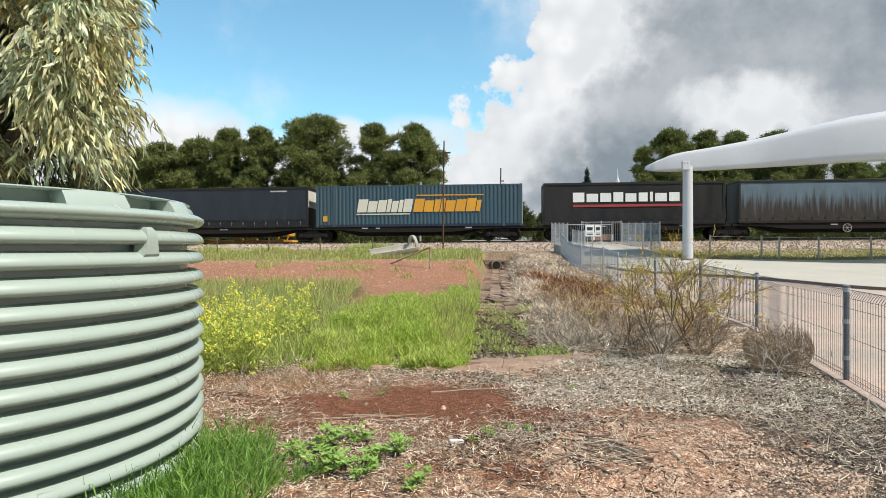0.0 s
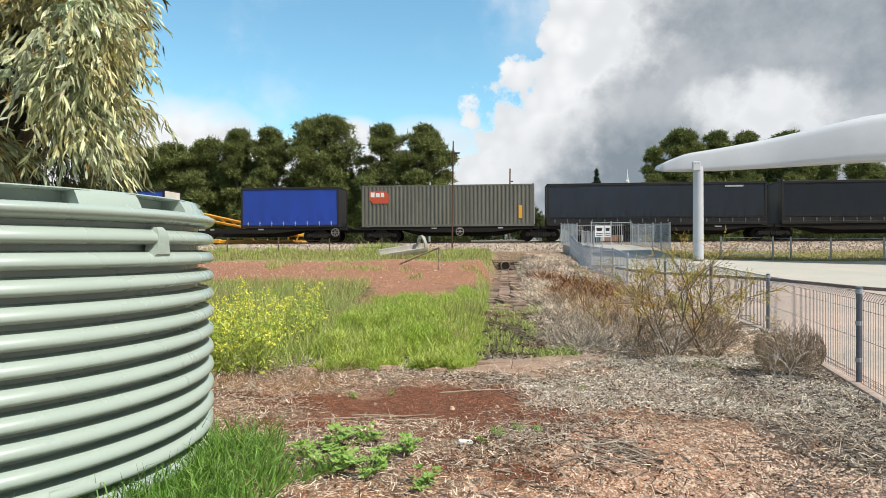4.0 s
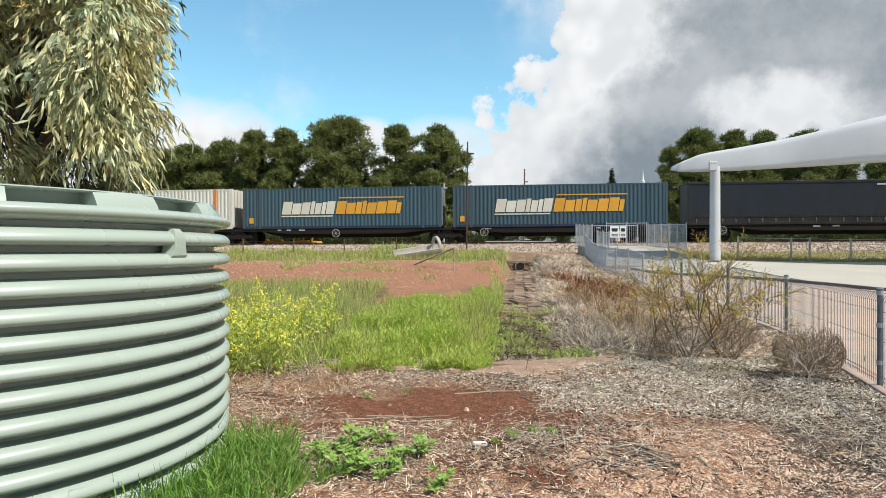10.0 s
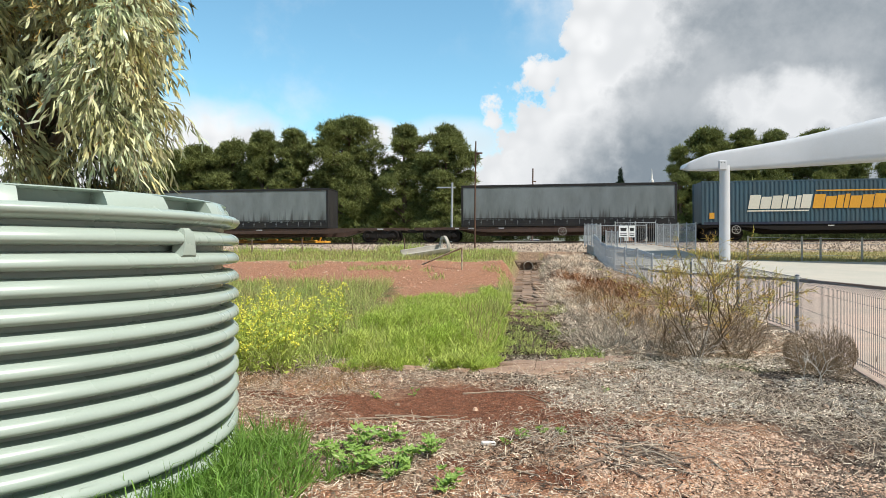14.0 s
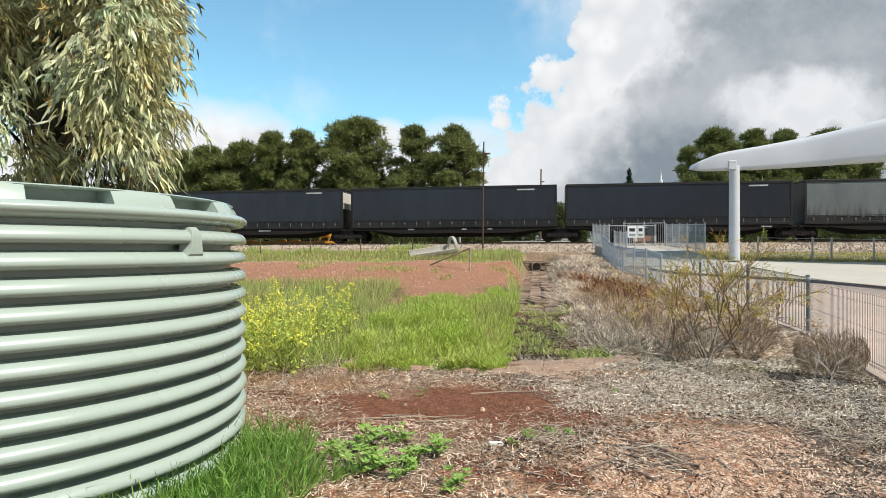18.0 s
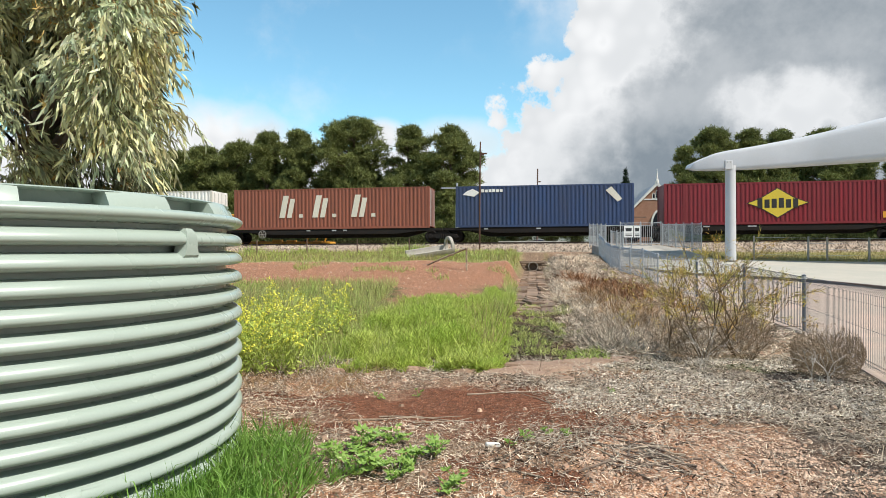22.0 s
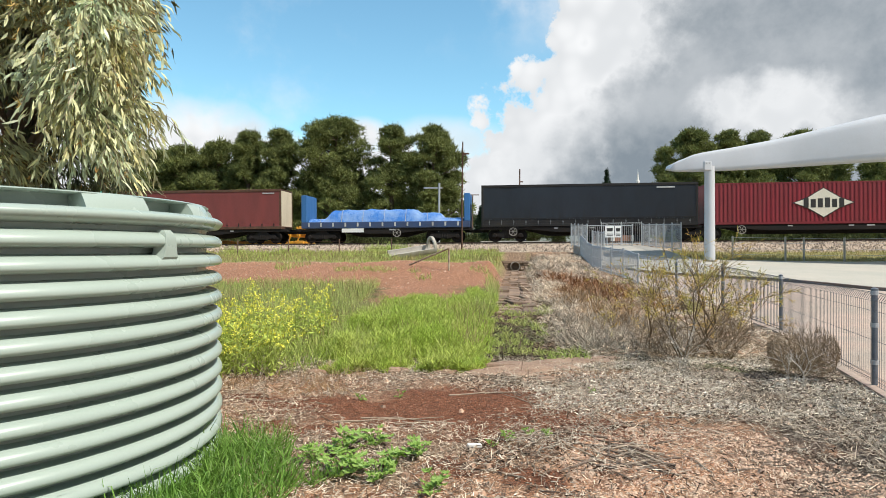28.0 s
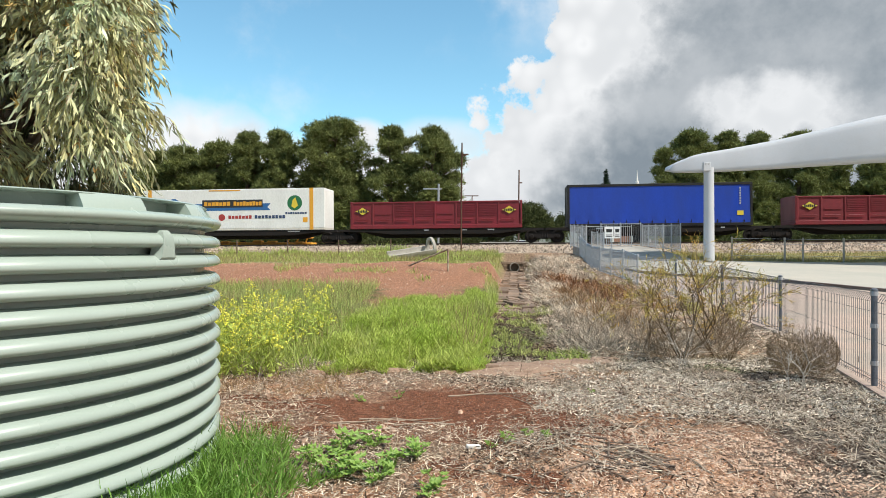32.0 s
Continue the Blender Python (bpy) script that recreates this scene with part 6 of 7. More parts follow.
# ---- the eucalypt over the tank ----
LEAF = surface("eucalypt_leaf", (0.49, 0.57, 0.39), 0.4, 0, (0.68, 0.58, 0.26), 0.8, 1.6, 30, 0.12, 0, island=0.6, through=0.3, spec=0.4)
LEAFB = surface("russet_shoots", (0.52, 0.28, 0.08), 0.6, 0, (0.50, 0.42, 0.14), 0.7, 3, 30, 0.2, 0, island=0.4, through=0.3)
# darker copy of the leaf colour: the crown's inner shade is painted in
LEAF_SHADE = surface("shaded_eucalypt_leaf", (0.16, 0.19, 0.10), 0.55, 0, (0.20, 0.19, 0.10), 0.6, 0.9, 30, 0.15, 0, island=0.5, through=0.2)
TWIG = surface("pale_twig", (0.30, 0.22, 0.15), 0.85, 0, (0.20, 0.14, 0.09), 0.6, 6, 40, 0.2, 0.2)


def leaves(origins, dirs, length, width, rng, bend=0.25):
    """Narrow curved leaves, two quads each."""
    n = len(origins)
    d = dirs / np.linalg.norm(dirs, axis=1)[:, None]
    s = np.cross(d, rng.normal(size=(n, 3)))
    s /= np.linalg.norm(s, axis=1)[:, None] + 1e-9
    q = np.cross(s, d)
    L = length * (0.65 + 0.7 * rng.random(n))[:, None]
    W = width * (0.7 + 0.6 * rng.random(n))[:, None]
    B = bend * L * (rng.random(n) - 0.3)[:, None]
    V = np.zeros((n, 8, 3))
    for i, (u, w, b) in enumerate(((0, 0.25, 0), (0.35, 1.0, 0.6), (0.72, 0.7, 0.75), (1.0, 0.06, 0.3))):
        c = origins + d * L * u + q * B * b
        V[:, i * 2] = c - s * W * w * 0.5
        V[:, i * 2 + 1] = c + s * W * w * 0.5
    base = (np.arange(n) * 8)[:, None, None]
    F = (np.array([[0, 1, 3, 2], [2, 3, 5, 4], [4, 5, 7, 6]])[None] + base).reshape(-1, 4)
    return V.reshape(-1, 3), F


def build_eucalypt():
    rng = np.random.default_rng(77)
    t = thing("eucalyptus_tree", (-5.6, 8.6, 0.0), "weeping eucalyptus with grey-green hanging leaves behind the tank", "tree")
    o = Vector((-5.6, 8.6, 0.0))
    part("trunk", Shape().tube([(0, 0, -0.1), (0.1, -0.1, 1.2), (0.25, -0.2, 2.6), (0.2, -0.4, 4.0), (0.4, -0.5, 5.6)], [0.2, 0.16, 0.13, 0.09, 0.03], 10), BARK, t, smooth=50)
    # centre, radii, share of the sprays
    lobes = [((-4.25, 7.3, 4.15), (0.75, 0.8, 0.6), 270), ((-3.84, 7.3, 3.5), (0.36, 0.5, 0.55), 230), ((-3.84, 7.2, 4.3), (0.36, 0.55, 0.5), 140), ((-3.98, 7.3, 3.05), (0.28, 0.4, 0.32), 150), ((-5.35, 7.6, 2.75), (0.4, 0.4, 0.35), 90), ((-4.5, 7.3, 4.0), (0.35, 0.45, 0.3), 90),
             ((-5.1, 7.0, 3.2), (0.4, 0.5, 0.5), 130), ((-5.2, 7.0, 4.2), (0.8, 0.7, 0.7), 220), ((-5.2, 8.8, 3.5), (0.85, 0.4, 1.3), 420), ((-4.7, 8.6, 4.3), (0.7, 0.4, 0.7), 160), ((-5.6, 8.6, 4.6), (1.4, 1.2, 1.0), 260), ((-4.4, 7.6, 5.2), (1.1, 1.0, 0.7), 220),
             # the next two lobes are unseen sprays, added to shade the crown's inside
             ((-3.9, 7.8, 5.9), (0.8, 0.7, 0.4), 420), ((-4.4, 8.05, 4.15), (0.5, 0.3, 0.35), 260), ((-4.9, 8.3, 5.0), (0.7, 0.5, 0.4), 260), ((-6.6, 8.0, 3.6), (0.9, 0.9, 1.0), 160), ((-5.2, 8.9, 2.4), (0.9, 0.5, 0.6), 170)]
    O, D, O2, D2, O3, D3, twigs, limbs = [], [], [], [], [], [], Shape(), Shape()
    for c, r, n in lobes:
        c, r = np.array(c), np.array(r)
        s = Vector((o.x + 0.2, o.y - 0.3, 2.2 + 0.3 * (c[2] - 2.2)))
        e = Vector(c)
        limbs.tube([s - o, s.lerp(e, 0.5) + Vector((0, 0, 0.25)) - o, e - o], [0.06, 0.04, 0.02], 6)
        hubs = []
        for _ in range(max(5, n // 24)):
            d = rng.normal(size=3)
            d /= np.linalg.norm(d)
            hubs.append((d, c + d * r * rng.random() ** 0.35))
        for _ in range(n):
            d, hub = hubs[int(rng.random() * len(hubs))]
            p = hub + rng.normal(size=3) * 0.085
            h = np.array([d[0], d[1], 0]) * 0.26 + rng.normal(size=3) * 0.2
            m = int(7 + rng.random() * 6)
            run, pts = 0.42 + 0.4 * rng.random(), []
            vel = h + np.array([0, 0, 0.25])
            for k in range(m):
                vel = vel + np.array([0, 0, -0.2])
                vel /= max(0.4, np.linalg.norm(vel))
                p = p + vel * run / m
                # a hollow where the inside of the crown shows
                if ((p[0] + 4.46) / 0.27) ** 2 + ((p[1] - 7.0) / 1.6) ** 2 + ((p[2] - 2.72) / 0.72) ** 2 < 1:
                    break
                if ((p[0] + 4.75) / 0.22) ** 2 + ((p[1] - 6.9) / 1.4) ** 2 + ((p[2] - 4.0) / 0.32) ** 2 < 1:
                    break
                pts.append(p.copy())
                for _2 in range(1 + (k % 3 == 0)):
                    # sprays of the rear lobes get the leaf colour darkened for shade
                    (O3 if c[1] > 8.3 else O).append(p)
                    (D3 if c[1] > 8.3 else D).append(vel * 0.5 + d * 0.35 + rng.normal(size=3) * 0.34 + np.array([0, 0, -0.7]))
                if rng.random() < (0.16 if c[2] > 3.8 else 0.08) and d[2] > -0.2:
                    for _3 in range(5):
                        O2.append(p)
                        D2.append(rng.normal(size=3) + np.array([0, 0, 0.2]))
            if rng.random() < 0.5 and len(pts) > 2:
                twigs.tube([Vector(pts[0]) - o, Vector(pts[len(pts) // 2]) - o, Vector(pts[-1]) - o], 0.0035, 3, False)
    off = np.array(o)
    V, F = leaves(np.array(O) - off, np.array(D), 0.155, 0.028, rng, 0.55)
    part("foliage", cloud_mesh("foliage", V, F, LEAF), LEAF, t)
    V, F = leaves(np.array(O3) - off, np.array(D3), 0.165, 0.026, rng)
    part("inner_foliage", cloud_mesh("inner_foliage", V, F, LEAF_SHADE), LEAF_SHADE, t, "inner and rear leaves, coloured darker for shade")
    V, F = leaves(np.array(O2) - off, np.array(D2), 0.075, 0.016, rng)
    part("young_shoot", cloud_mesh("young_shoot", V, F, LEAFB), LEAFB, t, "russet young shoots")
    part("twig", twigs, TWIG, t, fix=False)
    part("limb", limbs, BARK, t, smooth=50)


build_eucalypt()

# ---- grass, weeds, litter ----
RG = np.random.default_rng(5)
GREEN = surface("bright_weed_green", (0.40, 0.52, 0.09), 0.6, 0, (0.60, 0.62, 0.20), 0.7, 1.4, 20, 0.15, 0, island=0.35, through=0.4, spec=0.25)
OLIVEG = surface("olive_grass", (0.36, 0.46, 0.11), 0.65, 0, (0.58, 0.54, 0.24), 0.8, 0.8, 20, 0.2, 0, island=0.4, through=0.35, spec=0.25)
LUSH = surface("lush_grass", (0.15, 0.30, 0.05), 0.45, 0, (0.27, 0.40, 0.09), 0.6, 2.5, 30, 0.15, 0, island=0.35, through=0.35, spec=0.35)
DRYG = surface("dry_grass", (0.42, 0.35, 0.16), 0.8, 0, (0.25, 0.24, 0.09), 0.8, 0.5, 20, 0.2, 0, island=0.35, through=0.3, spec=0.2)
GREYT = surface("grey_dry_twigs", (0.44, 0.38, 0.30), 0.9, 0, (0.24, 0.19, 0.145), 0.7, 1.5, 30, 0.2, 0, island=0.4, spec=0.15)
RUSTT = surface("rusty_dead_fronds", (0.26, 0.125, 0.06), 0.9, 0, (0.17, 0.085, 0.045), 0.7, 2, 30, 0.25, 0, island=0.4, spec=0.15)
STRAW = surface("bleached_straw", (0.76, 0.66, 0.52), 0.85, 0, (0.44, 0.33, 0.23), 0.8, 3, 40, 0.2, 0, island=0.45, spec=0.2)
PETAL = surface("yellow_petals", (0.90, 0.86, 0.13), 0.6, 0, (0.86, 0.80, 0.10), 0.5, 3, 20, 0.1, 0, island=0.2, through=0.3)
MALLOW = surface("mallow_leaf", (0.25, 0.41, 0.08), 0.5, 0, (0.34, 0.47, 0.12), 0.6, 6, 60, 0.15, 0.1, island=0.3, through=0.3)
BLEACH = surface("bleached_dead_leaf", (0.78, 0.71, 0.60), 0.85, 0, (0.52, 0.43, 0.33), 0.7, 3, 40, 0.2, 0, island=0.4, spec=0.2)
MULCH = surface("dark_bark_litter", (0.085, 0.06, 0.045), 0.95, 0, (0.16, 0.115, 0.085), 0.7, 3, 40, 0.2, 0, island=0.5, spec=0.15)
PEBBLE = surface("pale_pebbles", (0.56, 0.41, 0.30), 0.9, 0, (0.30, 0.155, 0.09), 0.8, 4, 40, 0.2, 0.2, island=0.4)


def stuff(name, V, F, mat, label, category):
    return tagged(new(name, cloud_mesh(name, V, F, mat)), label, category, kind="stuff")


def spots(n, x0, x1, y0, y1, keep, near=1.0):
    """Ground points in a rectangle where keep(x, y) allows, denser towards the camera."""
    out = []
    while len(out) < n:
        u = RG.random()
        y = y0 + (y1 - y0) * u ** near
        x = x0 + (x1 - x0) * RG.random()
        if keep(x, y):
            out.append((x, y, ground_z(x, y)))
    return np.array(out)


def up_dirs(n, spread):
    d = RG.normal(size=(n, 3)) * spread
    d[:, 2] = np.abs(d[:, 2]) * 0.3 + 1
    return d


def clump(c, n, radius, height, spread, width, mat_list, droop=0.3):
    """Thin stems fanning out of one root."""
    o = np.tile(np.array(c), (n, 1)) + RG.normal(size=(n, 3)) * np.array([radius, radius, 0.01])
    d = RG.normal(size=(n, 3)) * spread
    d[:, 2] = np.abs(d[:, 2]) * 0.4 + 0.6
    return leaves(o, d, height, width, RG, droop)


def gather(items):
    V, F, k = [], [], 0
    for v, f in items:
        V.append(v)
        F.append(f + k)
        k += len(v)
    return np.concatenate(V), np.concatenate(F)


def spikes(o, d, length, width):
    """Single pointed blades, one face each."""
    n = len(o)
    d = d / np.linalg.norm(d, axis=1)[:, None]
    s = np.cross(d, RG.normal(size=(n, 3)))
    s /= np.linalg.norm(s, axis=1)[:, None] + 1e-9
    L = (length * (0.5 + RG.random(n)))[:, None]
    W = (width * (0.6 + 0.8 * RG.random(n)))[:, None]
    V = np.stack([o - s * W * 0.5, o + s * W * 0.5, o + d * L], axis=1).reshape(-1, 3)
    return V, np.arange(n * 3).reshape(-1, 3)


def patchy(x, y, s=0.5, seed=0.0):
    return noise.noise((x * s, y * s, seed))


def in_field(x, y):
    return x < drain_x(y) - 0.55 + 0.25 * patchy(x, y, 1.2, 2) and y > 8.35 + 0.5 * patchy(x, y, 0.7, 5) + 0.3 * patchy(x, y, 2.5, 15) and not (y > 16.5 and -2.2 < x < 0.9 + 0.03 * y and patchy(x, y, 0.35, 8) + (y - 19) * 0.09 > -0.12)


def build_field():
    # feathery bright weeds on the damp side
    P = spots(8800, -3.0, 2.6, 7.9, 21.5, lambda x, y: in_field(x, y) and x > -1.55 + 0.8 * patchy(x, y, 0.5, 3) and RG.random() < 0.6 + 1.5 * patchy(x, y, 1.5, 4), 1.45)
    O, D = [], []
    for x, y, z in P:
        h = (0.17 + 0.1 * RG.random() + 0.12 * patchy(x, y, 0.8, 1) + 0.36 * max(-0.25, patchy(x, y, 1.5, 4)) + 0.2 * patchy(x, y, 4.0, 14)) * (0.3 + 0.7 * step(y + 0.6 * patchy(x, y, 1.1, 25), 8.0, 9.6)) * (0.55 + 0.45 * step(drain_x(y) - x, 0.6, 1.4))
        lean = RG.normal(size=3) * 0.2
        for k in range(22):
            u = k / 21
            O.append((x + lean[0] * u * h + RG.normal() * 0.02, y + lean[1] * u * h + RG.normal() * 0.02, z + h * u * 0.9))
            a = RG.random() * 6.28
            D.append((math.cos(a), math.sin(a), 0.45 + 0.9 * u + 0.3 * RG.normal()))
    V, F = spikes(np.array(O), np.array(D), 0.07, 0.0135)
    stuff("green_weeds", V, F, GREEN, "bright green feathery weeds in the damp field", "weeds")
    P = spots(26000, -12, 3.2, 8.1, 24.0, lambda x, y: in_field(x, y) and (x < -0.9 or y > 15 or RG.random() < 0.06) and patchy(x, y, 0.45, 12) > -0.42 and RG.random() < 0.7 + 1.2 * patchy(x, y, 1.4, 27), 1.25)
    V, F = leaves(P, up_dirs(len(P), 0.45), 0.34, 0.011, RG, 0.9)
    V[:, 2] -= 0.01
    stuff("field_grass", V, F, OLIVEG, "rough olive-green grass with bleached seed heads", "grass")
    P = spots(5200, -11, 1.2, 9.5, 23.5, lambda x, y: in_field(x, y) and patchy(x, y, 0.6, 30) > 0.05, 1.2)
    V, F = leaves(P, up_dirs(len(P), 0.35), 0.42, 0.009, RG, 0.5)
    stuff("dry_stalks", V, F, DRYG, "pale dry grass stalks among the green", "grass")
    P = spots(1900, -26, 3.8, 31.5, 43.2, lambda x, y: x < drain_x(y) - 0.9 and patchy(x, y, 0.45, 23) > 0.1 and along(x, y)[1] < -3.3, 1)
    V, F = leaves(P, up_dirs(len(P), 0.5), 0.34, 0.024, RG, 0.5)
    stuff("verge_weeds", V, F, GREEN, "bright yellow-green weeds beside the ballast", "weeds")
    # little tufts on the bare mound
    P = spots(1500, -12, 3.3, 23.5, 31, lambda x, y: patchy(x, y, 0.7, 17) > 0.34 and x < drain_x(y) - 0.6, 1)
    V, F = leaves(P, up_dirs(len(P), 0.5), 0.22, 0.02, RG, 0.5)
    stuff("mound_grass", V, F, OLIVEG, "sparse green tufts on the red earth mound", "grass")
    P = spots(8000, -26, 3.8, 30.6, 43.2, lambda x, y: x < drain_x(y) - 0.9 and patchy(x, y, 0.3, 19) > -0.25 and along(x, y)[1] < -3.3 and not (-2.8 < x < 0.6 and y < 35.5), 1)
    V, F = leaves(P, up_dirs(len(P), 0.5), 0.22, 0.02, RG, 0.5)
    stuff("verge_grass", V, F, OLIVEG, "rough green and yellow grass beside the ballast", "grass")
    P = spots(13000, -26, 3.8, 30.6, 43.4, lambda x, y: x < drain_x(y) - 0.8 and along(x, y)[1] < -3.2, 1)
    V, F = leaves(P, up_dirs(len(P), 0.4), 0.28, 0.02, RG, 0.5)
    stuff("dry_verge_grass", V, F, DRYG, "dry yellow grass beside the ballast", "grass")
    P = spots(9000, 11.5, 34, 33.0, 44, lambda x, y: along(x, y)[1] < -3.4 and x > 13.2, 1)
    V, F = leaves(P, up_dirs(len(P), 0.6), 0.17, 0.02, RG, 0.5)
    stuff("dry_verge_grass", V, F, DRYG, "dry yellow grass between driveway and railway", "grass")
    items = []
    for x, y, h in ((-4.2, 41.5, 0.9), (-3.2, 41.2, 1.0), (-2.4, 41.8, 0.9), (-8.8, 41.0, 0.6), (-9.6, 41.4, 0.7), (-13.2, 41.4, 0.8), (-16.5, 41.2, 0.6), (2.3, 39.2, 0.6), (2.9, 38.0, 0.5), (0.2, 35.0, 0.5), (-0.4, 34.5, 0.45), (1.2, 32.6, 0.4), (0.9, 29.5, 0.35), (-3.4, 33.5, 0.5), (-2.6, 32.6, 0.45)):
        for _ in range(8):
            items.append(clump((x + RG.normal() * 0.35, y + RG.normal() * 0.3, ground_z(x, y)), 34, 0.14, h * 0.7, 0.5, 0.022, None))
    V, F = gather(items)
    stuff("tall_weeds", V, F, OLIVEG, "tall yellow-green weeds beside the line and the channel", "weeds")


build_field()


def flower_plant(c, h):
    """One wild mustard: branching stems, small leaves, yellow flower heads."""
    t = thing("wild_mustard", tuple(c), "wild mustard plant with many small yellow flowers", "flowering plant", "wild mustard by the tank")
    st, tips = Shape(), []
    for _ in range(7):
        a, r = RG.random() * 6.28, 0.10 + 0.2 * RG.random()
        tip = Vector((math.cos(a) * r, math.sin(a) * r, h * (0.38 + 0.7 * RG.random())))
        mid = tip * 0.5 + Vector((0, 0, 0.05))
        st.tube([(0, 0, 0), mid, tip], [0.006, 0.004, 0.0025], 3, False)
        tips += [tip, mid.lerp(tip, 0.6) + Vector((RG.normal() * 0.06, RG.normal() * 0.06, 0.03)), mid.lerp(tip, 0.8) + Vector((RG.normal() * 0.05, RG.normal() * 0.05, 0.02))]
    tagged(part("stem", st, OLIVEG, t, fix=False), kind="stuff")
    O = np.array([[RG.normal() * 0.1, RG.normal() * 0.1, h * RG.random() * 0.75] for _ in range(75)])
    V, F = leaves(O, RG.normal(size=(75, 3)) + np.array([0, 0, 0.3]), 0.09, 0.022, RG, 0.4)
    part("foliage", cloud_mesh("foliage", V, F, GREEN), GREEN, t)
    O = np.repeat(np.array([tuple(p) for p in tips]), 4, axis=0) + RG.normal(size=(len(tips) * 4, 3)) * 0.014
    D = RG.normal(size=(len(O), 3)) + np.array([0, 0, 0.4])
    V, F = leaves(O, D, 0.026, 0.02, RG, 0.2)
    part("blossom", cloud_mesh("blossom", V, F, PETAL), PETAL, t, "small yellow blossom")
    return t


def build_flowers():
    kinds = [flower_plant((-2.55 + k * 0.2, 9.3 + 0.2 * k, ground_z(-2.55 + k * 0.2, 9.3 + 0.2 * k)), 0.62 + 0.09 * k) for k in range(5)]
    n = 0
    while n < 58:
        x, y = -4.0 + 2.5 * RG.random(), 8.1 + 4.4 * RG.random() ** 1.7
        if x > -1.55 - 0.16 * (y - 8.7) or patchy(x, y, 0.9, 40) < -0.25:
            continue
        copy_thing(kinds[n % 5], Matrix.Translation((x, y, ground_z(x, y) - 0.01)) @ pose(0, 0, 0, RG.normal() * 4, RG.normal() * 4, RG.random() * 360))
        n += 1


build_flowers()


def build_lush_grass():
    def keep(x, y):
        r = (Vector((x, y)) - TANKC).length
        edge = 2.72 + 0.22 * patchy(x, y, 1.6, 3) - 0.12 * (y - 3.6)
        return 1.93 < r < edge and y < 5.35
    P = spots(5200, -3.4, 0.2, 2.2, 5.4, keep)
    V, F = leaves(P, up_dirs(len(P), 0.85), 0.2, 0.0085, RG, 1.3)
    stuff("lush_grass", V, F, LUSH, "lush long green grass round the foot of the tank", "grass")
    P = spots(160, -2.4, -1.2, 3.0, 5.3, lambda x, y: 1.98 < (Vector((x, y)) - TANKC).length < 2.3)
    V, F = leaves(P, up_dirs(len(P), 0.4), 0.27, 0.01, RG, 1.1)
    stuff("tall_grass_blades", V, F, LUSH, "taller arching grass blades against the tank", "grass")
    # the near ground left of the mallows is mown green
    P = spots(3200, -1.9, -0.1, 3.2, 4.9, lambda x, y: patchy(x, y, 1.4, 9) + (4.5 - y) * 0.8 - max(0, x + 1.0) * 1.3 > 0.1)
    V, F = leaves(P, up_dirs(len(P), 0.9), 0.15, 0.008, RG, 1.2)
    stuff("short_grass", V, F, LUSH, "short green grass at the edge of the litter", "grass")


build_lush_grass()


def mallow(c, n, size):
    """A rosette of rounded lobed leaves on stalks."""
    t = thing("mallow_weed", tuple(c), "low rosette of broad lobed green leaves on dry litter", "weed", "mallow weeds in the foreground")
    for i in range(n):
        a, r = 2.4 * i + RG.normal() * 0.3, 0.68 * size * (0.25 + 0.75 * RG.random())
        h, w = (0.03 + 0.12 * RG.random()) * min(1.0, size / 0.17), size * (0.16 + 0.16 * RG.random())
        cx, cy = math.cos(a) * r, math.sin(a) * r
        sh = Shape()
        sh.tube([(0, 0, 0), (cx * 0.6, cy * 0.6, h * 0.8), (cx, cy, h)], 0.003, 3, False)
        v = [(cx, cy, h)]
        tilt = RG.normal() * 0.3
        for k in range(14):
            b = a + math.pi + 0.35 + (2 * math.pi - 0.7) * k / 13
            q = w * (0.78 + 0.26 * math.cos(k * 2.7))
            dx, dy = q * math.cos(b), q * math.sin(b)
            v.append((cx + dx, cy + dy, h + 0.012 * math.cos(k * 2.7) + tilt * (dx * math.cos(a) + dy * math.sin(a)) + 0.2 * q * (0.5 - abs(k / 13 - 0.5))))
        sh.add(v, [(0, k, k + 1) for k in range(1, 14)])
        part("leaf", sh, MALLOW, t, fix=False)
    return t


def build_mallows():
    spec = [(-0.75, 5.15, 20, 0.22), (-0.52, 5.32, 18, 0.2), (-0.95, 4.95, 16, 0.2), (-0.62, 4.72, 20, 0.22), (-0.33, 4.82, 18, 0.2), (-0.18, 5.02, 16, 0.19), (-0.42, 4.55, 16, 0.18), (-0.72, 4.62, 12, 0.16),
            (-0.02, 4.42, 12, 0.14), (-0.06, 4.25, 10, 0.14), (0.55, 5.42, 9, 0.1), (0.9, 5.5, 8, 0.09), (0.42, 5.3, 7, 0.08), (0.75, 5.62, 7, 0.08), (-0.85, 7.0, 6, 0.09), (-0.43, 7.1, 6, 0.09), (1.7, 7.3, 6, 0.08)]
    for x, y, n, s in spec:
        mallow((x, y, ground_z(x, y)), n, s)


build_mallows()


def in_gravel(x, y):
    return (x - 1.9 - 0.05 * (y - 4)) ** 2 / 1.2 + (y - 4.6) ** 2 / 1.7 < 1 + 0.8 * patchy(x, y, 1.5, 90)


def litter_ok(x, y):
    r = ((x + 0.15) / 1.25) ** 2 + ((y - 6.75) / 0.8) ** 2
    return x < fence_x(y) - 0.15 and (Vector((x, y)) - TANKC).length > 2.05 and r > 0.6 + 0.5 * patchy(x, y, 1.5, 6) + 0.7 * RG.random() ** 2 and (patchy(x, y, 0.9, 44) > -0.3 or RG.random() < 0.4) and (not in_gravel(x, y) or RG.random() < 0.3)


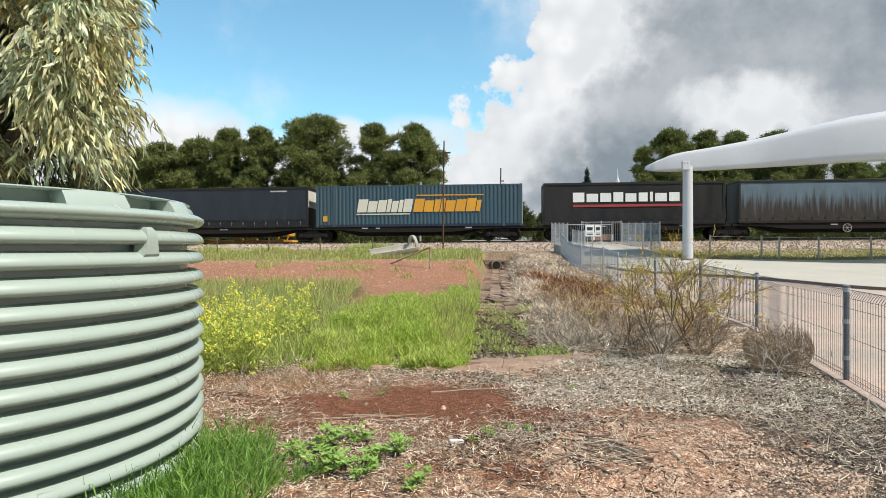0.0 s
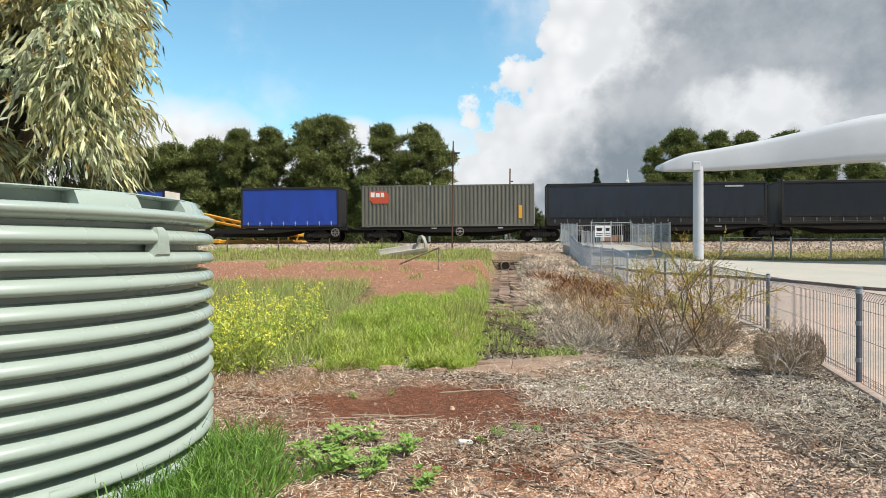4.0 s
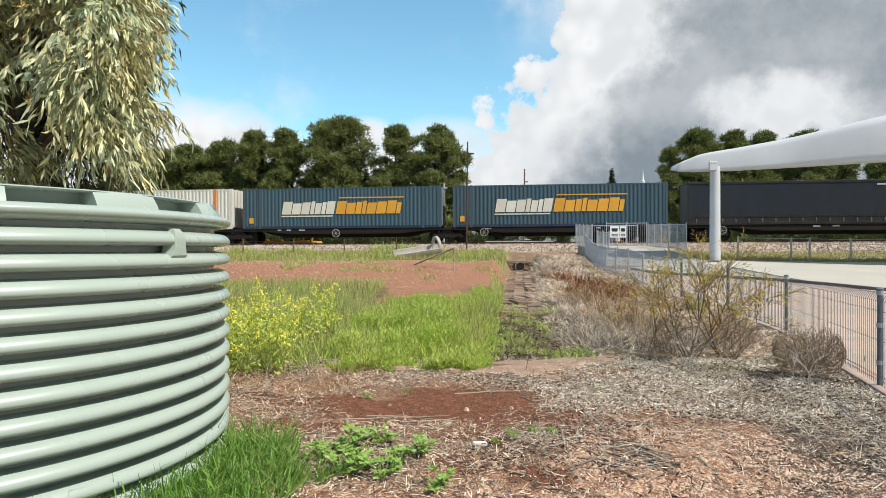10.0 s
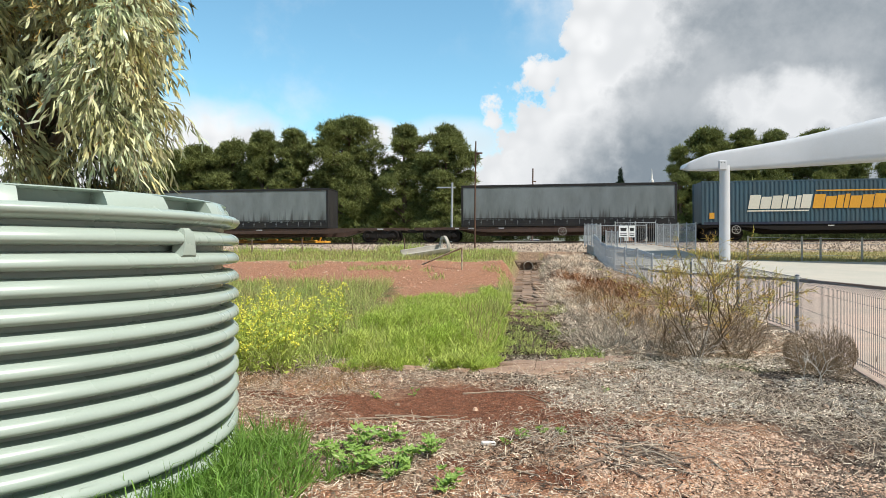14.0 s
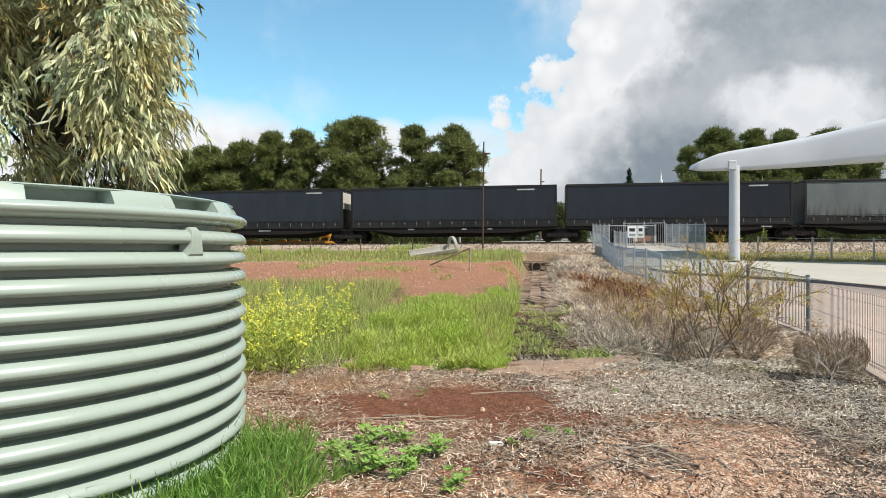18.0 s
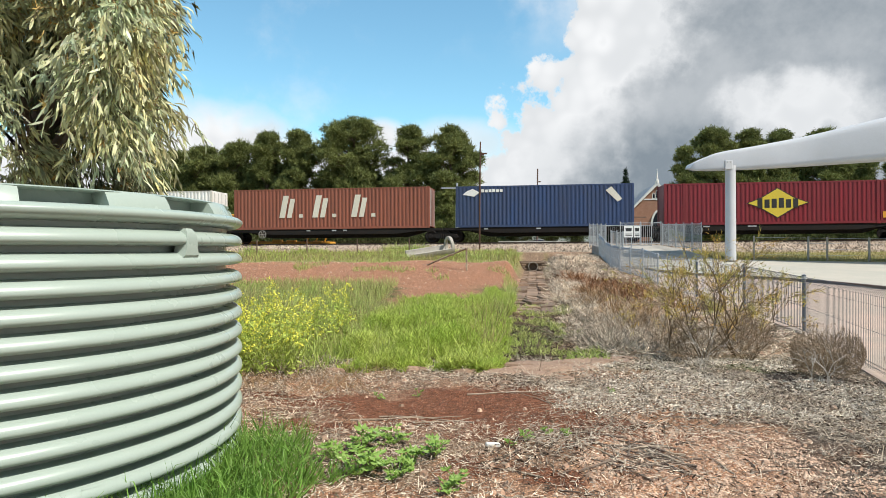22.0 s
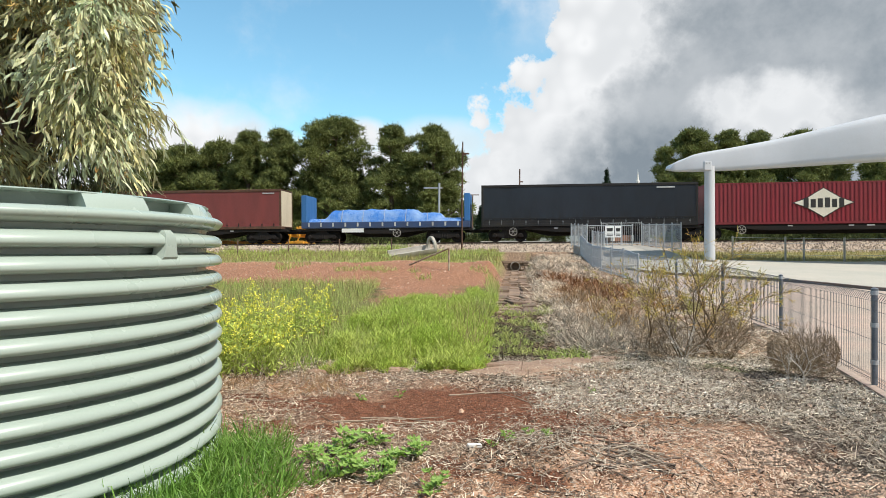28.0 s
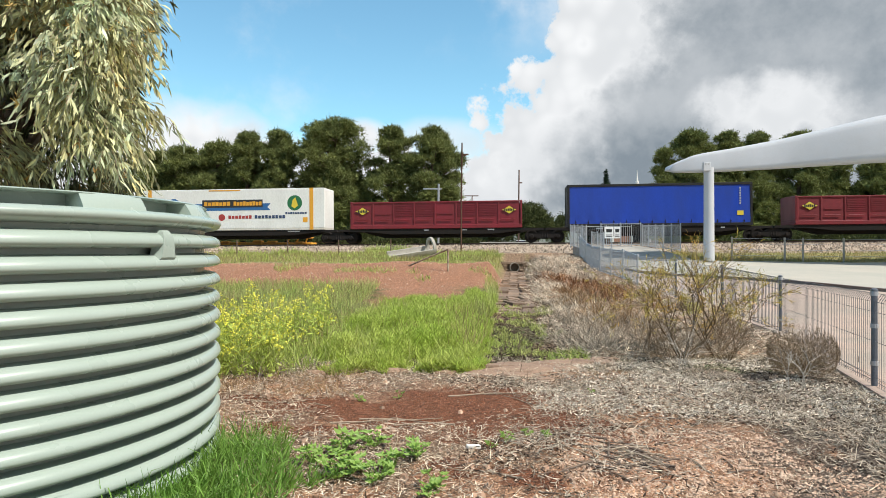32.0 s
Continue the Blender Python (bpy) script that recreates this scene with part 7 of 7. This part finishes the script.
def straws(o, d, length, width):
    """Single tapering strips, for pieces too fine to bend."""
    n = len(o)
    d = d / np.linalg.norm(d, axis=1)[:, None]
    s = np.cross(d, np.array([0, 0, 1.0]) + RG.normal(size=(n, 3)) * 0.3)
    s /= np.linalg.norm(s, axis=1)[:, None] + 1e-9
    L = (length * (0.3 + 1.5 * RG.random(n) ** 2))[:, None]
    W = (width * (0.6 + 0.9 * RG.random(n)))[:, None]
    V = np.stack([o - s * W * 0.5, o + s * W * 0.5, o + d * L + s * W * 0.3, o + d * L - s * W * 0.3], axis=1).reshape(-1, 3)
    return V, np.arange(n * 4).reshape(-1, 4)


def pebble_bed(name, n, where, r0, r1, label, mat):
    """Many small irregular stones."""
    v, f = [], []
    k = 0
    while k < n:
        x, y = where()
        if x is None:
            continue
        r = r0 + (r1 - r0) * RG.random() ** 3
        z, a = ground_z(x, y), RG.random() * 6.28
        b = len(v)
        for j in range(5):
            q = r * (0.8 + 0.5 * RG.random())
            v.append((x + q * math.cos(a + j * 1.257), y + q * math.sin(a + j * 1.257), z - 0.003))
        v.append((x + r * 0.2 * RG.normal(), y + r * 0.2 * RG.normal(), z + r * (0.5 + 0.6 * RG.random())))
        f += [(b + j, b + (j + 1) % 5, b + 5) for j in range(5)]
        k += 1
    return tagged(new(name, cloud_mesh(name, np.array(v), np.array(f), mat)), label, "stones", kind="stuff")


def build_litter():
    flat = lambda n, k=0.12: RG.normal(size=(n, 3)) * np.array([1, 1, k])
    P = spots(36000, -3.4, 6.3, 2.8, 9.6, litter_ok, 0.85)
    P[:, 2] += 0.004 + 0.035 * RG.random(len(P)) ** 2
    V, F = straws(P, flat(len(P), 0.3), 0.07, 0.0048)
    stuff("straw_litter", V, F, STRAW, "bleached straw and broken stalks on the soil", "litter")
    P = spots(16000, -3.2, 6.3, 2.8, 9.8, lambda x, y: litter_ok(x, y) and (x > 0.8 or RG.random() < 0.4), 0.9)
    P[:, 2] += 0.006 + 0.03 * RG.random(len(P)) ** 2
    V, F = leaves(P, flat(len(P), 0.4), 0.04, 0.009, RG, 0.7)
    stuff("leaf_litter", V, F, GREYT, "curled grey-brown dead leaves on the ground", "litter")
    P = spots(8000, 1.0, 4.9, 6.2, 9.4, lambda x, y: litter_ok(x, y) and patchy(x, y, 0.7, 60) + 0.35 - 0.3 * abs(y - 7.6) > 0.0, 0.95)
    P[:, 2] += 0.01 + 0.035 * RG.random(len(P))
    V, F = leaves(P, flat(len(P), 0.45), 0.045, 0.010, RG, 0.7)
    stuff("pale_leaf_litter", V, F, BLEACH, "pale dead leaves under the shrubs", "litter")
    P = spots(13000, -2.6, 6.3, 2.8, 9.6, lambda x, y: litter_ok(x, y) and patchy(x, y, 0.8, 63) + 0.14 * (x - 1.3) > 0.0, 0.9)
    P[:, 2] += 0.006 + 0.025 * RG.random(len(P)) ** 2
    V, F = leaves(P, flat(len(P), 0.4), 0.04, 0.010, RG, 0.6)
    stuff("bark_litter", V, F, MULCH, "dark brown bark and broken twigs on the soil", "litter")
    P = spots(7000, 0.6, 6.3, 4.6, 9.7, lambda x, y: litter_ok(x, y) and patchy(x, y, 0.6, 66) > -0.2, 1.0)
    P[:, 2] += 0.015 + 0.03 * RG.random(len(P))
    V, F = straws(P, flat(len(P), 0.25), 0.17, 0.006)
    stuff("twig_litter", V, F, GREYT, "fine grey twigs tangled over the litter", "litter")
    P = spots(5000, -2.6, 6.2, 3.0, 9.2, lambda x, y: litter_ok(x, y) or RG.random() < 0.1, 0.9)
    P[:, 2] += 0.01 + 0.02 * RG.random(len(P))
    V, F = straws(P, flat(len(P), 0.2), 0.12, 0.006)
    stuff("dark_twig_litter", V, F, MULCH, "dark broken twigs lying over the litter", "litter")
    st = Shape()
    for _ in range(2600):
        y = 2.9 + 7.2 * RG.random()
        x = -3 + 9.2 * RG.random()
        if not litter_ok(x, y) and RG.random() < 0.9 or x > fence_x(y) - 0.15 or (Vector((x, y)) - TANKC).length < 2.05:
            continue
        r = 0.006 + 0.03 * RG.random() ** 4
        z, a = ground_z(x, y), RG.random() * 6.28
        ring = [(x + r * math.cos(a + k * 1.26) * (0.8 + 0.5 * RG.random()), y + r * math.sin(a + k * 1.26) * (0.8 + 0.5 * RG.random()), z - 0.002) for k in range(5)]
        top = [(x + (p[0] - x) * 0.6, y + (p[1] - y) * 0.6, z + r * (0.6 + 0.5 * RG.random())) for p in ring]
        st.loft([ring, top])
    tagged(part("pebbles", st, PEBBLE, fix=False), "small pale pebbles scattered on red soil", "pebbles", kind="stuff")


build_litter()


def gravel_spot():
    x, y = 0.9 + 3.4 * RG.random(), 3.4 + 4.0 * RG.random()
    return (x, y) if in_gravel(x, y) else (None, None)


def mound_spot():
    x, y = -13 + 16.5 * RG.random(), 22.5 + 8.0 * RG.random()
    return (x, y) if x < drain_x(y) - 0.5 else (None, None)


pebble_bed("gravel", 17000, gravel_spot, 0.0035, 0.016, "pinkish gravel on the bare soil", PEBBLE)
def bare_spot():
    x, y = -1.9 + 3.6 * RG.random(), 5.4 + 2.6 * RG.random()
    return (x, y) if ((x + 0.15) / 1.5) ** 2 + ((y - 6.75) / 1.0) ** 2 < 1 + 0.8 * patchy(x, y, 1.3, 61) else (None, None)


CLOD = surface("red_soil_clods", (0.22, 0.092, 0.052), 0.95, 0, (0.15, 0.062, 0.036), 0.7, 5, 40, 0.2, 0.2, island=0.4)
pebble_bed("soil_clods", 5500, bare_spot, 0.003, 0.013, "crumbs of red soil on bare earth", CLOD)
pebble_bed("mound_clods", 7000, mound_spot, 0.012, 0.05, "crumbs of red soil on the earth mound", surface("mound_clods", (0.42, 0.21, 0.13), 0.95, 0, (0.28, 0.13, 0.08), 0.7, 5, 40, 0.2, 0.2, island=0.4))
pebble_bed("mound_stones", 900, mound_spot, 0.012, 0.06, "pale stones on the red earth mound", PEBBLE)


def stick(x, y, a, length, r, mat, label, kink=0.12):
    z = ground_z(x, y) + r
    p = Vector((x, y, z))
    pts, rad = [p], [r]
    for k in range(1, 6):
        a += RG.normal() * kink
        p = p + Vector((math.cos(a), math.sin(a), 0)) * (length / 5)
        pts.append(Vector((p.x, p.y, ground_z(p.x, p.y) + r * (1 + 0.6 * RG.random()))))
        rad.append(r * (1 - 0.13 * k))
    ob = part("fallen_stick", Shape().tube(pts, rad, 6), mat, smooth=50)
    return tagged(ob, label, "stick", "fallen sticks")


def build_sticks():
    DKW = surface("dark_dead_wood", (0.14, 0.10, 0.075), 0.95, 0, (0.24, 0.19, 0.15), 0.7, 8, 50, 0.25, 0.4)
    PALEW = surface("bleached_dead_wood", (0.42, 0.34, 0.25), 0.9, 0, (0.28, 0.21, 0.15), 0.7, 8, 50, 0.25, 0.3)
    for x, y, a, n, r in ((1.55, 5.5, 2.6, 0.6, 0.014), (1.75, 5.2, 2.7, 0.55, 0.012), (1.9, 5.35, 0.2, 0.4, 0.013), (1.45, 5.05, 2.9, 0.5, 0.01), (1.7, 4.9, 2.5, 0.5, 0.012), (2.1, 4.75, 0.1, 0.35, 0.011), (2.95, 6.1, 3.0, 0.55, 0.02), (3.15, 6.35, 2.6, 0.5, 0.009), (2.2, 6.2, 2.5, 0.6, 0.008), (3.6, 7.4, 0.0, 0.9, 0.009), (4.2, 7.3, 3.2, 0.6, 0.008)):
        stick(x + rnd(-0.15, 0.15), y, a + rnd(-0.7, 0.7), n * 0.75, r * 0.85, DKW, "dark dead stick lying on dry litter")
    for x, y, a, n, r in ((-1.0, 6.05, 0.3, 0.7, 0.011), (-0.75, 6.2, 0.1, 0.8, 0.009), (-0.4, 5.95, 0.5, 0.6, 0.009), (0.15, 6.05, 2.9, 0.7, 0.008), (0.25, 5.2, 1.2, 0.35, 0.01), (0.35, 5.0, 0.9, 0.4, 0.011), (-1.5, 5.6, 2.2, 0.6, 0.008), (-1.7, 5.9, 2.5, 0.5, 0.008), (0.1, 7.1, 0.1, 0.9, 0.011), (-2.1, 6.9, 0.1, 0.7, 0.008), (0.6, 4.6, 2.7, 0.6, 0.008), (1.1, 6.6, 2.4, 0.7, 0.007)):
        stick(x, y, a, n, r, PALEW, "bleached dead stick lying on red soil")
    for _ in range(46):
        stick(1.5 + RG.normal() * 0.24, 4.95 + RG.normal() * 0.2, 2.5 + RG.normal() * 0.55, rnd(0.15, 0.5), rnd(0.005, 0.013), DKW if rnd(0, 1) < 0.7 else PALEW, "dark dead stick in a small heap on gravel")
    for _ in range(150):
        x, y = rnd(-1.8, 5.2), rnd(3.4, 9.0)
        if litter_ok(x, y):
            stick(x, y, rnd(0, 6.28), rnd(0.15, 0.4), rnd(0.003, 0.007), PALEW if rnd(0, 1) < 0.45 else DKW, "thin dry twig lying on litter")
    ROCK = surface("ledge_stone", (0.33, 0.22, 0.15), 0.95, 0, (0.22, 0.14, 0.10), 0.7, 3, 25, 0.25, 0.6)
    for x, y, w, d, h in ((1.1, 8.75, 1.5, 0.8, 0.05), (0.55, 8.4, 0.7, 0.4, 0.04), (1.95, 9.2, 1.5, 0.7, 0.06), (0.95, 8.1, 0.5, 0.3, 0.05), (1.3, 7.9, 0.3, 0.2, 0.05), (0.55, 7.6, 0.22, 0.13, 0.04), (2.3, 9.4, 0.6, 0.35, 0.05), (-0.6, 8.5, 0.32, 0.18, 0.05), (-1.6, 8.4, 0.28, 0.14, 0.05), (0.1, 8.4, 0.3, 0.16, 0.05)):
        rings = []
        for s, z in ((1.0, -0.06), (1.0, h * 0.3), (0.93, h * 0.45), (0.8, h * 0.75), (0.62, h * 0.7), (0.3, h * 0.9)):
            rings.append([(x + s * w / 2 * math.cos(k * 0.628) * (0.85 + 0.9 * noise.noise((k * 0.9, x, y))), y + s * d / 2 * math.sin(k * 0.628) * (0.85 + 0.9 * noise.noise((k * 0.9, y, 3))), ground_z(x, y) + z * 1.25) for k in range(10)])
        tagged(part("flat_stone", Shape().loft(rings), ROCK, smooth=22), "flat weathered brown stone at the edge of the field", "stone", "flat stones by the drain")
    wp = Shape().box(-0.06, 0.06, -0.02, 0.02, 0, 0.03, 0.006)
    tagged(part("bleached_wood_chip", wp, TRIMW, at=Matrix.Translation((0.28, 5.3, ground_z(0.28, 5.3))) @ pose(0, 0, 0, 4, 6, 15)), "small chalk-white chip lying on the litter", "wood chip")


build_sticks()


# ---- shrubs on the bank ----
def twig_bush(name, c, w, h, n, mat, label, width=0.006, seed=1, ball=False, depth=4):
    """A tangle of branching dry twigs."""
    rng = random.Random(seed)
    t = thing(name, tuple(c), label, "shrub", "dry shrubs on the bank")
    st, segs = Shape(), []

    def grow(p, d, length, r, k):
        q = p + d * length
        if ball:
            e = Vector(((q.x) / (w * 0.56), q.y / (w * 0.56), (q.z - h * 0.5) / (h * 0.55)))
            if e.length > 1.0:
                e = e.normalized() * rng.uniform(0.92, 1.04)
                q = Vector((e.x * w * 0.56, e.y * w * 0.56, h * 0.5 + e.z * h * 0.55))
            q.z = max(q.z, 0.02)
        segs.append((p, q, r))
        if k <= 0:
            return
        for _ in range(rng.choice((2, 3, 3))):
            e = (d + Vector((rng.gauss(0, 0.55), rng.gauss(0, 0.55), rng.gauss(0.08, 0.4)))).normalized()
            grow(q, e, length * rng.uniform(0.6, 0.88), r * 0.66, k - 1)
    for _ in range(n):
        a = rng.uniform(0, 6.28)
        s = rng.uniform(0.2, 1.0) * w / h * (2.0 if ball else 1.0)
        d = Vector((math.cos(a) * s * 0.7, math.sin(a) * s * 0.7, rng.uniform(-0.15, 0.9) if ball else rng.uniform(0.5, 1.0))).normalized()
        grow(Vector((rng.gauss(0, 0.05), rng.gauss(0, 0.05), 0.2 * h if ball else 0)), d, h * rng.uniform(0.26, 0.36), width, depth)
    for p, q, r in segs:
        st.tube([p, q], [r, r * 0.7], 3, False)
    part("branchwork", st, mat, t, fix=False)
    return t, segs


def build_shrubs():
    WATTLE = surface("wattle_leaf", (0.36, 0.40, 0.085), 0.6, 0, (0.72, 0.34, 0.05), 0.85, 1.9, 20, 0.2, 0, island=0.4, through=0.35)
    BRTW = surface("brown_twigs", (0.20, 0.135, 0.08), 0.9, 0, (0.34, 0.26, 0.17), 0.7, 4, 40, 0.2, 0.2)
    for i, (x, y, w, h, n) in enumerate(((3.6, 9.6, 2.2, 1.9, 8), (4.15, 9.8, 2.1, 1.6, 5), (3.2, 10.2, 1.8, 1.3, 4))):
        t, segs = twig_bush("wattle_bush", (x, y, ground_z(x, y) - 0.02), w, h, n, BRTW, "sparse wattle bush with yellow-green and orange tips", 0.015, 60 + i)
        O, D = [], []
        for p, q, r in segs:
            if r < 0.004 and q.z > 0.3:
                for _ in range(9):
                    O.append(tuple(p.lerp(q, RG.random() * 1.2)))
                    D.append(tuple((q - p) * 6 + Vector((RG.normal(), RG.normal(), RG.normal())) * 0.6))
        if O:
            V, F = leaves(np.array(O), np.array(D), 0.075, 0.0055, RG, 0.4)
            part("foliage", cloud_mesh("foliage", V, F, WATTLE), WATTLE, t, "yellow-green leaf sprays")
    twig_bush("tumbleweed_bush", (4.4, 7.9, ground_z(4.4, 7.9)), 0.7, 0.68, 85, BRTW, "rounded grey-brown dry bush against the fence", 0.0045, 71, True)
    WHT = surface("white_bare_twig", (0.55, 0.50, 0.43), 0.85, 0, (0.4, 0.34, 0.27))
    twig_bush("dead_sapling", (4.02, 7.35, ground_z(4.02, 7.35)), 0.16, 0.55, 3, WHT, "small bleached dead sapling with bare twigs", 0.007, 73, False, 3)
    twig_bush("dead_sapling", (3.1, 8.4, ground_z(3.1, 8.4)), 0.2, 0.8, 4, WHT, "tall bleached dead stalks before the wattle", 0.005, 74, False, 3)
    for i, (x, y, w, h) in enumerate(((3.35, 9.35, 1.4, 0.55), (4.2, 9.5, 1.4, 0.6), (3.6, 10.9, 1.5, 0.65), (3.15, 12.2, 1.3, 0.5), (4.6, 10.8, 1.4, 0.65))):
        twig_bush("dry_undergrowth", (x, y, ground_z(x, y)), w, h, 15, BRTW, "low tangle of brown dead twigs on the bank", 0.006, 90 + i)
    grey, rust, dry, tan = [], [], [], []
    for _ in range(26):
        x, y = -2.5 + 1.5 * RG.random(), 7.2 + 1.3 * RG.random()
        if (Vector((x, y)) - TANKC).length > 2.2:
            (tan if RG.random() < 0.6 else grey).append(clump((x, y, ground_z(x, y)), 36, 0.12, 0.17, 1.3, 0.005, None, 0.6))
    for _ in range(300):
        y = 10.2 + 28 * RG.random() ** 1.5
        x = drain_x(y) + 0.75 + (fence_x(y) - drain_x(y) - 1.0) * RG.random() ** 1.2
        c = (x, y, ground_z(x, y))
        k = patchy(x, y, 0.35, 70)
        h = 0.14 + 0.16 * RG.random()
        (grey if k > -0.12 else dry).append(clump(c, 40, 0.2, h, 1.3, 0.005 + 0.0005 * y, None, 0.6))
    for x, y in ((2.75, 11.4), (2.45, 12.2), (2.9, 13.4), (3.0, 14.8), (2.6, 10.8), (3.3, 12.3), (3.5, 16.5), (3.2, 18.2), (2.3, 11.2), (3.6, 14.0), (4.4, 12.4)):
        for _ in range(4):
            grey.append(clump((x + RG.normal() * 0.2, y + RG.normal() * 0.3, ground_z(x, y)), 50, 0.25, 0.34, 1.4, 0.007, None, 0.6))
    for _ in range(36):
        x, y = 5.0 + RG.normal() * 0.55, 21.5 + RG.normal() * 2.2
        rust.append(clump((x, y, ground_z(x, y)), 50, 0.22, 0.42, 1.2, 0.02, None, 0.6))
    for _ in range(40):
        y = 12.5 + 8.5 * RG.random()
        x = drain_x(y) + 1.5 + RG.random() * 1.3
        tan.append(clump((x, y, ground_z(x, y)), 46, 0.22, 0.36, 1.1, 0.014, None, 0.6))
    TANT = surface("tan_dead_fronds", (0.36, 0.24, 0.13), 0.9, 0, (0.22, 0.13, 0.07), 0.7, 2, 30, 0.25, 0, island=0.4, spec=0.15)
    V, F = gather(tan)
    stuff("dead_fronds", V, F, TANT, "tan-brown dead fronds strewn down the bank", "brush")
    for name, it, m, lab in (("grey_brush", grey, GREYT, "grey dead brush covering the bank of the drain"), ("dead_fronds", rust, RUSTT, "heap of rust-brown dead fronds on the bank"), ("bank_straw", dry, STRAW, "pale dry straw grass covering the bank")):
        V, F = gather(it)
        stuff(name, V, F, m, lab, "brush")
    P = spots(9000, 1.5, 8.6, 9.8, 40, lambda x, y: drain_x(y) + 0.7 < x < fence_x(y) - 0.1, 1.4)
    P[:, 2] += 0.02
    V, F = leaves(P, RG.normal(size=(len(P), 3)) * np.array([1, 1, 0.25]), 0.25, 0.014, RG, 0.4)
    stuff("bank_litter", V, F, STRAW, "pale straw and stalks strewn over the bank", "litter")
    # damp weeds along the drain
    DP = spots(6000, 0.2, 5, 9.3, 20, lambda x, y: abs(x - drain_x(y)) < 1.05, 1.2)
    DP[:, 2] += 0.015
    V, F = leaves(DP, RG.normal(size=(len(DP), 3)) * np.array([1, 1, 0.4]), 0.13, 0.014, RG, 0.4)
    stuff("drain_litter", V, F, MULCH, "damp brown stalks and leaves in the drain", "litter")
    P = spots(2800, 0.2, 5, 9.2, 19, lambda x, y: abs(x - drain_x(y)) < 0.95 and patchy(x, y, 1.3, 80) > 0.1, 1.2)
    V, F = leaves(P, up_dirs(len(P), 0.9), 0.12, 0.016, RG, 0.5)
    stuff("drain_weeds", V, F, OLIVEG, "green weeds growing in the drain", "weeds")
    # laid stones in the bed of the drain
    bed = thing("drain_bed", (0, 0, 0), "flat brown stones lining the bed of the drain", "paving stones")
    sm = surface("bed_stone", (0.25, 0.17, 0.115), 0.9, 0, (0.16, 0.11, 0.08), 0.7, 3, 25, 0.3, 0.4, per_object=0.3)
    for i in range(26):
        y = 17.0 + i * 0.88
        for k in range(3):
            x = drain_x(y) - 0.45 + k * 0.42
            w, d = 0.19 + 0.03 * RG.random(), 0.38 + 0.06 * RG.random()
            z = ground_z(x, y) - 0.05
            part("stone", Shape().box(-w, w, -d, d, 0, 0.085 + 0.03 * RG.random(), 0.015), sm, bed, at=Matrix.Translation((x, y, z)) @ pose(0, 0, 0, RG.normal() * 2, RG.normal() * 4, RG.normal() * 9))


build_shrubs()


# ---- what moves ----
def motions():
    """The train rolls to the left, slowing a little."""
    for ob, s in MOVERS:
        rows = []
        for t in (0, 4, 8, 12, 16, 20, 24, 28, 32):
            q = t / 32
            rows.append((t, Matrix.Translation(track(s - 695.39 * q + 8.98 * q * q)) @ pose(0, 0, 0, *TRAIN_TURN)))
        walk(ob, rows)


motions()
